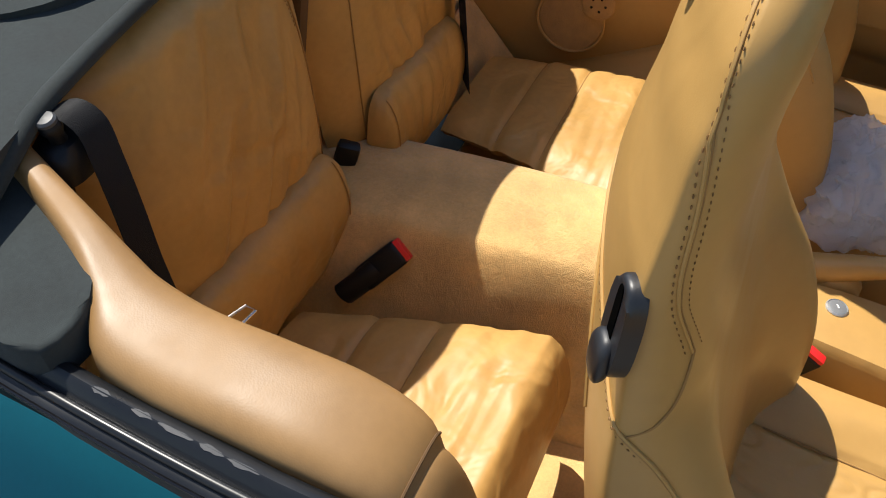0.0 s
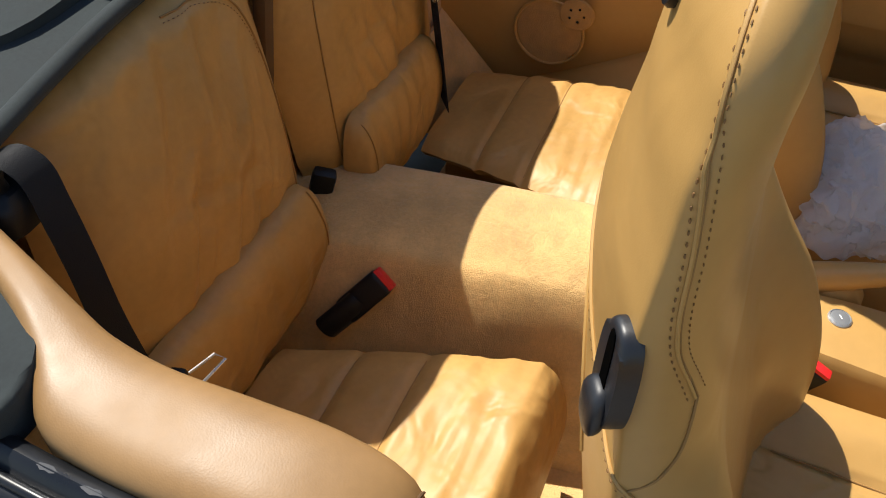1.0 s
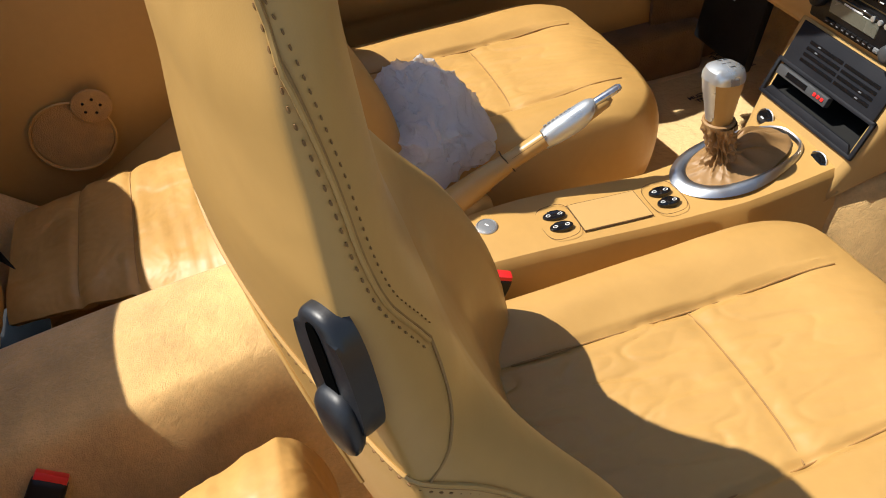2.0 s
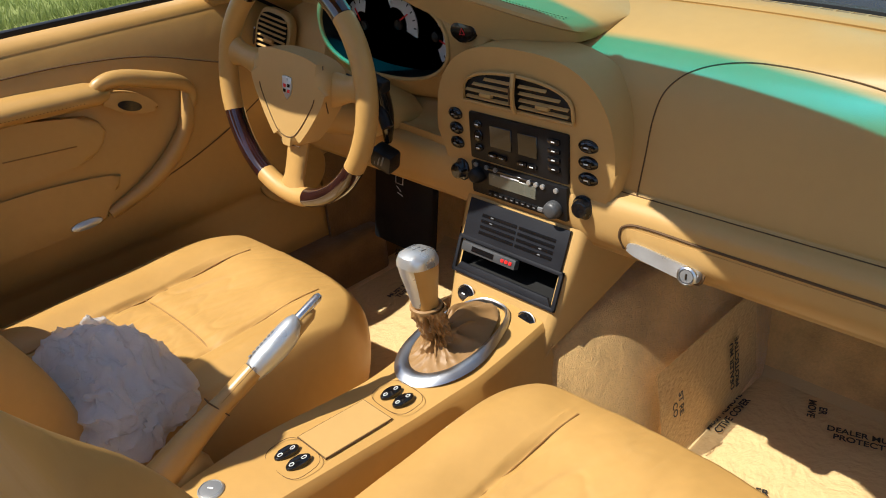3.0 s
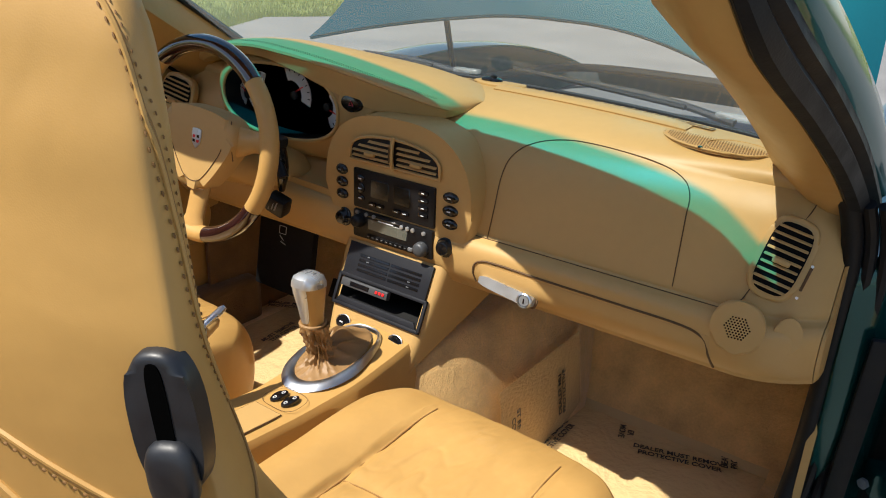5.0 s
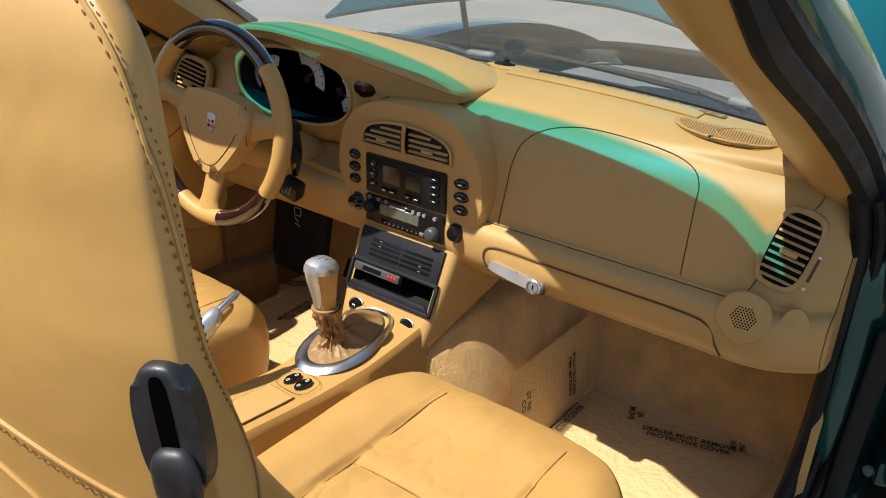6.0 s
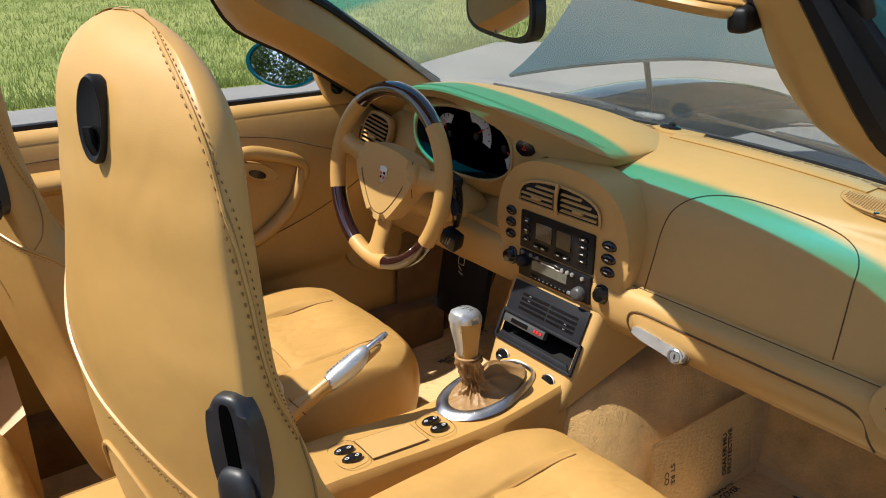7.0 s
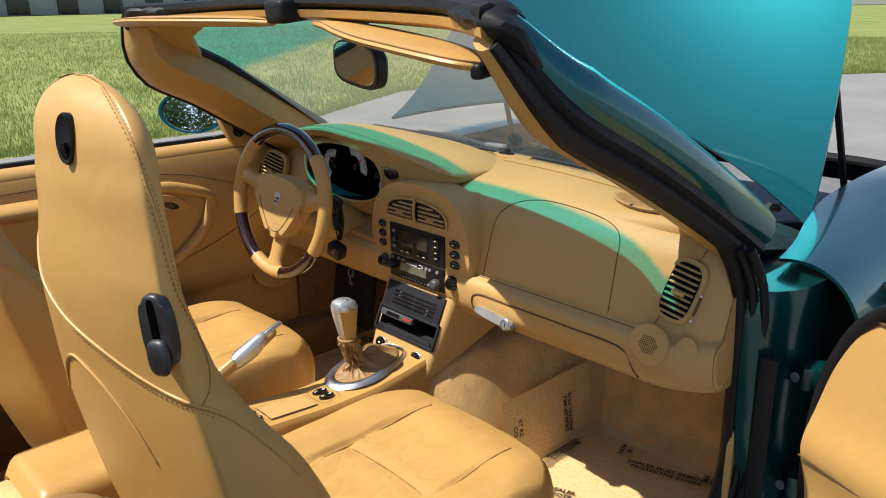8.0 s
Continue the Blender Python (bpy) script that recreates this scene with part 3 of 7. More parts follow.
# each pale arc paints the sunlit part of a black dial
for x, z, r, a0, a1 in ((-0.337, 0.748, 0.054, -20, 110), (-0.245, 0.738, 0.044, -70, 60), (-0.428, 0.738, 0.044, 70, 240), (-0.204, 0.726, 0.027, -70, 60), (-0.472, 0.730, 0.027, 90, 250)):
    arc = []
    for k in range(17):
        a = radians(a0 + (a1 - a0) * k / 16)
        arc.append((x + r * math.cos(a), z + r * math.sin(a)))
    for k in range(16, -1, -1):
        a = radians(a0 + (a1 - a0) * k / 16)
        arc.append((x + 0.52 * r * math.cos(a), z + 0.52 * r * math.sin(a)))
    dial = part("dial_sun_arc", slab(arc, 0.002, Matrix.Translation((0, 0.0770, 0)) @ FRONT, 0), DIAL_SUNLIT, pod)
    for k in range(1, 8):
        a = radians(a0 + (a1 - a0) * k / 8)
        part("dial_mark", box((0.006, 0.0006, 0.002), pose(x + 0.9 * r * math.cos(a), 0.0745, z + 0.9 * r * math.sin(a), 0, -math.degrees(a), 0), 0), BLACK, dial)
    a = radians(a0 + 50)
    part("needle", box((0.55 * r, 0.0008, 0.0022), pose(x + 0.45 * r * math.cos(a), 0.0735, z + 0.45 * r * math.sin(a), 0, -math.degrees(a), 0), 0), RED, dial)
    part("needle_hub", lathe([(0.009, 0), (0.008, 0.004), (0.001, 0.005)], 16, face_pose((x + 0.18 * r, 0.0740, z), (0, -1, 0))), BLACK, dial)
# hazard switch in its oval
hz = part("hazard_bezel", slab(ellipse(0.046, 0.022, 28), 0.008, face_pose((-0.128, 0.0475, 0.766), (0.05, -1, 0.1)), 0.004, 3), VINYL, dash)
hb = part("hazard_switch", slab(ellipse(0.026, 0.0165, 24), 0.006, face_pose((-0.137, 0.040, 0.766), (0.05, -1, 0.1)), 0.003, 3), GLOSS_BLACK, hz, "black oval hazard switch with red triangle")
part("warning_triangle", tube([V(-0.137 + 0.006 * math.sin(radians(a)), 0.0332, 0.765 + 0.006 * math.cos(radians(a))) for a in (0, 120, 240)], 0.0008, segs=5, closed=True), RED, hb)
CAVITY_BLACK = surface("vent_black", (0.004, 0.004, 0.004), rough=0.85, vary=0.1, scale=20, spec=0.1)
# side vents with slats
def side_vent(s):
    place, nrm = (V(0.642, 0.038, 0.675), V(0.15, -1.0, 0.30)) if s > 0 else (V(-0.648, 0.022, 0.700), V(0.20, -1.0, 0.22))
    m = face_pose(place, nrm) @ pose(0, 0, 0, 0, 0, -13)
    rx, ry = (0.027, 0.050) if s > 0 else (0.040, 0.047)
    surround = part("vent_surround", slab(ellipse(rx + 0.007, ry + 0.009, 32, 3.4), 0.016, m @ pose(0, 0, -0.0115), 0.006, 3), VINYL, dash)
    part("vent_recess", slab(ellipse(rx, ry, 28, 3.6), 0.0015, m @ pose(0, 0, 0.0058), 0), CAVITY_BLACK, surround)
    for k in range(9):
        part("vent_slat", box((2 * rx - 0.004 - (0.006 if k in (0, 8) else 0), 0.0018, 0.008), m @ pose(0, ry * (-0.84 + 0.21 * k), 0.0075, 35, 0, 0), 0.0008, 1), VINYL, surround)
    part("vent_tab", box((0.024, 0.008, 0.008), m @ pose(0, -0.004, 0.013), 0.003), VINYL, surround)
    part("vent_wheel", box((0.004, 0.036, 0.004), m @ pose(s * (rx + 0.010), -0.012, 0.004), 0.0015), SEAM, surround)
    for y in (-0.040, 0.006):
        part("wheel_dot", lathe([(0.0022, 0), (0.0018, 0.001)], 10, m @ pose(s * (rx + 0.010), y, 0.0055)), WHITE, surround)
    return m


for s in (-1, 1):
    side_vent(s)
# round speaker and blank beside the passenger's door
place = dash_face(0.612, 0.578) + V(0, -0.004, 0)
m = face_pose(place, (0.12, -1, 0.12))
sp = part("speaker_bezel", slab(ellipse(0.036, 0.038, 36, 2.2), 0.008, m @ pose(0, 0, -0.0078), 0.004, 3), VINYL, dash)
hole_bm = None
for i in range(-5, 6):
    for j in range(-6, 7):
        x, y = i * 0.0042 + (j % 2) * 0.0021, j * 0.0037
        if x * x + y * y < 0.0172**2:
            hole_bm = lathe([(0.00125, 0), (0.00125, 0.0006)], 6, m @ pose(x, y, 0.0001), bm=hole_bm)
part("grille_perforation", hole_bm, GLOSS_BLACK, sp)
m2 = face_pose(dash_face(0.672, 0.575) + V(0, 0.0045, 0), (0.35, -1, 0.08))
part("round_blank", slab(ellipse(0.019, 0.028, 28), 0.003, m2, 0.002), VINYL, dash)
# speaker grilles on the dashboard's top
def top_z(x, y):
    best = min((abs(dash_at(x, k / 60).y - y), dash_at(x, k / 60).z) for k in range(18))
    return best[1]


GRILLE = surface("tan_perforated_grille", (0.45, 0.255, 0.085), rough=0.7, vary=0.15, scale=50, fine=0.003, fine_scale=420, detail_kind="cells")
for s in (-1, 1):
    z = 0.7835
    g = part("speaker_grille", slab(ellipse(0.090, 0.052, 36), 0.005, pose(s * 0.495, 0.160, z - 0.0015, 1.5, 0, -s * 16), 0.002), GRILLE, dash, "tan perforated speaker grille")
    part("grille_rim", tube([pose(s * 0.495, 0.160, z + 0.003, 1.5, 0, -s * 16) @ V(x, y, 0) for x, y in ellipse(0.091, 0.053, 40)], 0.0011, segs=6, closed=True), VINYL, g)
    part("tweeter_rim", tube([pose(s * 0.495, 0.160, z + 0.0045, 1.5, 0, -s * 16) @ V(x + s * 0.040, y - 0.010, 0) for x, y in ellipse(0.048, 0.036, 30)], 0.0009, segs=6, closed=True), VINYL, g)
    dots = None
    for i in range(-22, 23):
        for j in range(-12, 13):
            x, y = i * 0.0045 + (j % 2) * 0.00225, j * 0.0045
            if (x / 0.085) ** 2 + (y / 0.047) ** 2 < 1:
                dots = lathe([(0.0013, 0), (0.0013, 0.0004)], 5, pose(s * 0.495, 0.160, z + 0.0036, 1.5, 0, -s * 16) @ pose(x, y, 0), bm=dots)
    part("grille_perforation", dots, surface("grille_hole_brown", (0.17, 0.095, 0.032), rough=0.8, vary=0.1, scale=40), g)
    part("grille_screw", lathe([(0.004, 0), (0.003, 0.002), (0.001, 0.002)], 12, pose(s * 0.485, 0.110, z + 0.002)), GLOSS_BLACK, g)
# light sensor and its plinth near the glass
part("sensor_plinth", slab([(-0.05, 0.02), (0.055, 0.015), (0.065, -0.005), (0.03, -0.022), (-0.02, -0.024), (-0.055, -0.006)][::-1], 0.010, pose(0.018, 0.292, 0.785), 0.004, 3), VINYL, dash)
se = part("sun_sensor", lathe([(0.020, 0), (0.019, 0.004), (0.012, 0.007), (0.001, 0.008)], 22, pose(0.000, 0.294, 0.7945), stretch=(1.2, 0.7)), GLOSS_BLACK, dash)
part("sensor_bulb", lathe([(0.007, 0), (0.0065, 0.004), (0.001, 0.007)], 14, pose(0.004, 0.294, 0.801)), BLACK, se)
part("defroster_cover", solid(sheet(30, 4, lambda u, v: V(0.035 + 0.40 * u, dash_end(0.035 + 0.40 * u) - 0.058 + 0.034 * v, 0.7905 + 0.0035 * math.sin(math.pi * 0.5 * min(1, v * 3)) * min(1, 14 * (1 - u)))), 0.004), VINYL, dash)
VINYL_DARK = surface("dark_slot_vinyl", (0.20, 0.125, 0.052), rough=0.6, vary=0.1, scale=30)
# defroster slot along the glass
defrost = part("defroster_slot", solid(sheet(40, 1, lambda u, v: V(-0.47 + 0.94 * u, dash_end(-0.47 + 0.94 * u) - 0.024 + 0.016 * v, 0.7915)), 0.001), VINYL_DARK, dash)
for k in range(44):
    x = -0.462 + 0.0215 * k
    part("slot_rung", box((0.0035, 0.017, 0.0008), pose(x, dash_end(x) - 0.016, 0.7918, 0, 0, math.degrees(math.atan(-0.66 * x))), 0), VINYL, defrost)
# knee panel and column cover on the driver's side
column = thing("steering_column", "tan steering column cover with black stalks and ignition", "steering column")
part("column_cover", loft([[V(-0.365 + w * c, y, z0 + h * s) for c, s in ((math.cos(2 * math.pi * k / 20), math.sin(2 * math.pi * k / 20)) for k in range(20))] for y, z0, w, h in ((-0.115, 0.655, 0.050, 0.040), (-0.08, 0.640, 0.062, 0.045), (0.0, 0.612, 0.080, 0.050), (0.06, 0.60, 0.095, 0.052))]), VINYL, column)
part("wiper_stalk", tube(curve([(-0.33, -0.05, 0.69), (-0.27, -0.062, 0.685), (-0.225, -0.072, 0.665), (-0.205, -0.076, 0.635)], 14), [0.006 + 0.004 * (k / 14) for k in range(15)], segs=10), BLACK, column)
part("stalk_head", box((0.040, 0.020, 0.020), pose(-0.228, -0.066, 0.700, 0, 12, 0), 0.006), BLACK, column)
part("stalk_arm", tube(curve([(-0.228, -0.064, 0.700), (-0.226, -0.058, 0.65), (-0.240, -0.050, 0.60)], 10), [0.020] * 6 + [0.019, 0.018, 0.016, 0.014, 0.012], segs=10, flat=0.6), GLOSS_BLACK, column)
part("ignition_keys", box((0.042, 0.030, 0.036), pose(-0.238, -0.062, 0.572, 10, 20, 10), 0.006), BLACK, column)
for k in range(3):
    part("key_blade", box((0.003, 0.004, 0.020), pose(-0.246 + 0.008 * k, -0.076, 0.572, 0, 30, 0), 0.001, 1), GREY, column)
part("knee_panel", solid(sheet(24, 12, lambda u, v: V(-0.70 + 0.56 * u, 0.004 + 0.015 * math.sin(math.pi * u) - 0.01 * v + 0.05 * v * v, 0.60 - 0.115 * v - 0.012 * math.sin(math.pi * u) * v)), 0.01, (0, -1, 0)), VINYL, dash)

# ---- steering wheel ----
wheel = thing("steering_wheel", "three-spoke steering wheel in tan leather and dark wood", "steering wheel")
WC = V(-0.353, -0.142, 0.690)
WM = face_pose(WC, (0.06, -1.0, 0.17)) @ pose(0, 0, 0, 0, 0, -4)
R_RIM = 0.176


def rim_bit(a0, a1, r, mat, name, label=""):
    n = max(4, int(abs(a1 - a0) / 5))
    pts = [WM @ V(R_RIM * math.cos(radians(a0 + (a1 - a0) * k / n)), R_RIM * math.sin(radians(a0 + (a1 - a0) * k / n)), 0) for k in range(n + 1)]
    return part(name, tube(pts, r, segs=14, up=tuple(WM.to_3x3() @ V(0, 0, 1)), flat=1.08), mat, wheel, label)


rim_bit(48, 132, 0.0160, WOOD, "wood_rim_section", "glossy dark wood rim section")
rim_bit(132, 203, 0.0162, LEATHER, "leather_rim_section")
rim_bit(203, 246, 0.0160, WOOD, "wood_rim_section", "glossy dark wood rim section")
rim_bit(246, 284, 0.0164, LEATHER, "leather_rim_section")
rim_bit(284, 330, 0.0160, WOOD, "wood_rim_section", "glossy dark wood rim section")
rim_bit(-30, 48, 0.0162, LEATHER, "leather_rim_section")
hub = [(p.x, p.y) for p in curve([V(x, y, 0) for x, y in ((0, 0.062), (0.045, 0.060), (0.082, 0.050), (0.096, 0.028), (0.090, 0.0), (0.070, -0.032), (0.048, -0.062), (0.026, -0.084), (0, -0.090), (-0.026, -0.084), (-0.048, -0.062), (-0.070, -0.032), (-0.090, 0.0), (-0.096, 0.028), (-0.082, 0.050), (-0.045, 0.060), (0, 0.062))], 60)][:-1]
airbag = part("airbag_cover", slab(hub, 0.044, WM @ pose(0, 0, -0.032), 0.020, 6), VINYL, wheel)
inner = [(x * 0.74, y * 0.74 - 0.008) for x, y in hub if y < 0.02]
part("cover_seam", tube([WM @ V(x, y, 0.0125) for x, y in inner], 0.0009, segs=5), SEAM, airbag)
shield = [(-0.011, 0.017), (0, 0.0185), (0.011, 0.017), (0.0122, 0.004), (0.009, -0.010), (0, -0.019), (-0.009, -0.010), (-0.0122, 0.004)]
crest = part("badge", slab(shield[::-1], 0.0025, WM @ pose(0.004, 0.006, 0.0118), 0.001), SATIN, airbag)
for x, y, mat in ((-0.005, 0.003, RED), (0.005, -0.005, RED), (0.005, 0.004, GLOSS_BLACK), (-0.005, -0.005, GLOSS_BLACK), (0.0, 0.013, SATIN)):
    part("badge_field", box((0.006, 0.005, 0.0006), WM @ pose(0.004 + x, 0.006 + y, 0.0144), 0), mat, crest)
for a, w0, w1 in ((168, 0.034, 0.020), (12, 0.034, 0.020), (270, 0.024, 0.022)):
    d = V(math.cos(radians(a)), math.sin(radians(a)), 0)
    e = V(-d.y, d.x, 0)
    loops = []
    for k in range(9):
        t = k / 8
        c = d * (0.055 + (R_RIM - 0.055) * t) + V(0, 0, -0.016 + 0.016 * t**1.5)
        w = w0 + (w1 - w0) * min(1, t * 1.6) + 0.012 * max(0, t - 0.75) / 0.25
        h = 0.013
        loops.append([WM @ (c + e * w * math.cos(q) + V(0, 0, h * math.sin(q))) for q in (2 * math.pi * j / 14 for j in range(14))])
    sp = part("spoke", loft(loops), LEATHER, wheel)
    part("spoke_seam", tube([WM @ (d * 0.088 + e * w0 * q + V(0, 0, 0.004 + 0.004 * (1 - abs(q)))) for q in (-1.05, -0.6, 0, 0.6, 1.05)], 0.001, segs=5), SEAM, sp)

# ---- front seats ----
SEAT = [  # z, front y, half width, thickness, wing of the bolsters
    (0.280, -0.610, 0.210, 0.15, 0.03), (0.40, -0.648, 0.222, 0.150, 0.064), (0.50, -0.674, 0.222, 0.148, 0.076), (0.60, -0.704, 0.214, 0.140, 0.064), (0.70, -0.732, 0.204, 0.130, 0.028), (0.78, -0.748, 0.190, 0.124, 0.010),
    (0.86, -0.766, 0.175, 0.112, 0.0), (0.94, -0.775, 0.159, 0.094, 0.0), (1.00, -0.777, 0.149, 0.086, 0.0), (1.04, -0.768, 0.122, 0.080, 0.0), (1.065, -0.772, 0.100, 0.066, 0.0), (1.080, -0.778, 0.070, 0.046, 0.0), (1.087, -0.786, 0.028, 0.020, 0.0)]


def seat_skin(z, a, out=0.0):
    """A point of the seat back at height z; a runs round it: 0 at the outer side, a quarter at the front."""
    yf, w, th, wing = table(SEAT, min(z, 1.0))
    if z > 1.0:  # rounded head
        dome = max(0.012, 1 - ((z - 1.0) / 0.0872) ** 2.3) ** 0.5
        yf -= 0.5 * th * (1 - dome) * 0.9
        w, th = w * dome, th * dome
    c, s = math.cos(2 * math.pi * a), math.sin(2 * math.pi * a)
    p = 2.30 + 2.2 * max(0.0, min(1.0, (0.76 - z) / 0.12)) * (1 if s > 0 else 0.4)
    x = (w + out) * math.copysign(abs(c) ** (2 / p), c)
    q = math.copysign(abs(s) ** (2 / p), s)
    y = yf - th / 2 + (th / 2 + out) * q
    rel = min(1.0, abs(x) / w)
    if s > 0:
        y += wing * math.exp(-(((rel - 0.88) / 0.22) ** 2)) * q - 0.012 * (1 - rel**2) * q
    else:
        y += (0.046 - 0.020 * max(0.0, min(1.0, (z - 0.85) / 0.12))) * rel**2.0 * (-q)
    lean = max(0.0, min(1.0, (z - 0.70) / 0.30))
    return V(x + 0.027 * lean * lean * (3 - 2 * lean), y, z)


def seat_back_at(z, x, out=0.0006):
    """A point on the rear side of the seat back at height z and x across."""
    lo, hi = -0.5, 0.0
    for _ in range(30):
        mid = (lo + hi) / 2
        if seat_skin(z, mid).x < x:
            lo = mid
        else:
            hi = mid
    return seat_skin(z, lo, out)


def zs(n):
    out = []
    for k in range(n + 1):
        t = k / n
        out.append(0.280 + 0.807 * (1 - (1 - t) ** 1.4))
    return out


def bucket_seat(name, label, side):
    """side: 1 where the outer side of the seat looks to +x."""
    seat = thing(name, label, "car seat", group="front seats")

    def m(p):
        return V(p.x * side, p.y, p.z)

    back = part("backrest", loft([[m(seat_skin(z, k / 56)) for k in range(56)] for z in zs(56)]), LEATHER, seat)
    # welt seam between front and side, with a row of stitches on each side of it
    for sgn in (1, -1):
        def run(a, z):
            a = a if sgn > 0 else 0.5 - a
            return seat_skin(z, a, 0.0006)
        zlist = [1.078 - 0.256 * k / 50 for k in range(51)]

        def angle(z):
            return table([(0.822, 0.090), (0.836, 0.082), (0.853, 0.069), (0.866, 0.058), (0.881, 0.049), (0.903, 0.039), (0.939, 0.027), (0.98, 0.008), (1.012, -0.018), (1.04, -0.042), (1.065, -0.066), (1.08, -0.08)], z)[0]
        part("welt_seam", tube([m(run(angle(z), z)) for z in zlist], 0.0008, segs=6), SEWN, back)
        part("welt_bead", tube([m(run(angle(z) - 0.004, z)) for z in zlist], 0.0013, segs=6), LEATHER, back)
        for off, size, gap in ((0.013, 0.00045, 0.0055), (-0.014, 0.0006, 0.0070)):
            part("stitching", stitches([m(run(angle(z) + off, z)) for z in zlist], gap, size), THREAD, back)
        if sgn > 0:
            welt = [seat_back_at(z, x) for z, x in ((0.905, -0.115), (0.885, -0.075), (0.858, -0.025), (0.838, 0.012), (0.819, 0.048), (0.796, 0.095), (0.775, 0.133), (0.760, 0.165))]
            low = welt + [seat_skin(z, a, 0.0006) for z, a in ((0.750, -0.030), (0.742, 0.006), (0.725, 0.030), (0.700, 0.050), (0.66, 0.064), (0.61, 0.074))]
            part("panel_welt", tube(curve([m(p) for p in low], 80), 0.0019, segs=6), LEATHER, back)
            part("panel_seam", tube(curve([m(p + V(0, 0, -0.0028)) for p in low], 80), 0.0009, segs=6), SEWN, back)
            part("stitching", stitches(curve([m(p + V(0, 0, -0.0075)) for p in low[4:]], 60), 0.0065, 0.0009), THREAD, back)
            pocket = [seat_back_at(z, x) for z, x in ((0.700, -0.050), (0.745, -0.015), (0.766, 0.012), (0.771, 0.032), (0.760, 0.060), (0.735, 0.090), (0.700, 0.115), (0.660, 0.132))]
            part("pocket_crease", tube(curve([m(p) for p in pocket], 40), 0.0022, segs=6), LEATHER, back)
        else:
            low = [seat_skin(z, 0.5 - a, 0.0005) for z, a in ((0.60, 0.086), (0.65, 0.072), (0.686, 0.061), (0.725, 0.046), (0.758, 0.029), (0.781, -0.024), (0.80, -0.08))]
            part("panel_seam", tube(curve([m(p) for p in low], 40), 0.0010, segs=6), SEWN, back)
        down = [seat_skin(z, a if sgn > 0 else 0.5 - a, 0.0005) for z, a in ((0.744, 0.004), (0.758, 0.034), (0.772, 0.054), (0.785, 0.067), (0.804, 0.080), (0.822, 0.090))]
        part("panel_seam", tube(curve([m(p) for p in down], 30), 0.0010, segs=6), SEWN, back)
    # coat hook in its oval cup, on the back
    hp, hu = seat_skin(1.028, 0.803), seat_skin(1.03, 0.775) - seat_skin(1.0, 0.775)
    hm = face_pose(m(hp), m(V(0.40, -0.92, 0.10)), m(hu)) @ pose(0, 0, 0.0025)
    hook = part("coat_hook", lathe([(0.0235, -0.006), (0.024, 0.001), (0.0225, 0.0035), (0.019, 0.0025), (0.016, 0.0015), (0.001, 0.001)], 32, hm, stretch=(0.48, 1.12)), BLACK, seat, "black oval coat hook cup")
    part("hook_peg", tube([hm @ V(0, -0.020, 0.000), hm @ V(0, -0.013, 0.004), hm @ V(0, -0.004, 0.005)], 0.0032, segs=8), BLACK, hook)
    # backrest release on the outer shoulder
    p = seat_skin(0.838, 0.948, 0.0)
    tall = (seat_skin(0.90, 0.948) - seat_skin(0.79, 0.948)).normalized()
    out = tall.cross(seat_skin(0.838, 0.93) - seat_skin(0.838, 0.966)).normalized()
    out = out if out.x > 0 else -out
    rm = face_pose(m(p), m(out + V(0, 0, 0.06)), m(tall)) @ pose(0, 0, 0.0055)
    plate = part("release_plate", slab(ellipse(0.0185, 0.041, 36, 2.6), 0.013, rm @ pose(0, 0, -0.0085), 0.006, 5), GREY_BLACK, seat, "black backrest release with lever")
    part("release_slot", slab(ellipse(0.0050, 0.029, 24, 3.5), 0.0012, rm @ pose(0, 0.007, 0.0040), 0), surface("deep_black", (0.001, 0.001, 0.001), rough=1.0, vary=0.1, scale=20, spec=0.02), plate)
    part("release_lever", loft([[rm @ V(0.001 + x * k, -0.026 + dy + y * k, z) for x, y in ellipse(0.0138, 0.0200, 30, 2.9)] for z, k, dy in ((0.001, 0.80, 0.003), (0.004, 0.94, 0.001), (0.007, 0.99, 0.0), (0.0095, 0.96, -0.001), (0.0115, 0.85, -0.001), (0.0125, 0.62, -0.001), (0.0130, 0.25, -0.001))]), GREY_BLACK, plate)

    # cushion
    def cushion(u, v):
        """u across from inner to outer, v from the back to the front and down its lip."""
        x = -0.246 + 0.486 * u
        rel = (2 * u - 1)
        ar = abs(rel)
        y0, y1 = -0.66, -0.146 - (0.20 if rel > 0 else 0.11) * (1 - math.sqrt(max(0.0, 1 - ar**3)))
        t = min(1.0, v / 0.8)
        y = y0 + (y1 - y0) * t
        crown = 0.362 + 0.022 * t
        side = 0.034 * math.exp(-((ar - 0.74) / 0.24) ** 2) * (1 - 0.45 * t)
        z = crown + side + 0.008 * math.cos(rel * 2.2)
        z -= 0.0065 * math.exp(-((ar - 0.50 + 0.06 * t) / 0.026) ** 2) * max(0.0, min(1.0, (0.93 - t) / 0.2))
        if ar < 0.5:
            z -= 0.0035 * math.exp(-((t - 0.52) / 0.030) ** 2) * min(1.0, (0.5 - ar) / 0.06)
            z -= 0.0024 * math.exp(-(noise.noise(V(rel * 4.5 - t * 4, t * 3.6 + rel * 3, side_seed + 4)) / 0.06) ** 2) * max(0.0, 1 - t * 0.9) + 0.0012 * math.exp(-(noise.noise(V(rel * 8 + t * 6, t * 7 - rel * 3, side_seed + 8)) / 0.07) ** 2) * max(0.0, 1 - t)
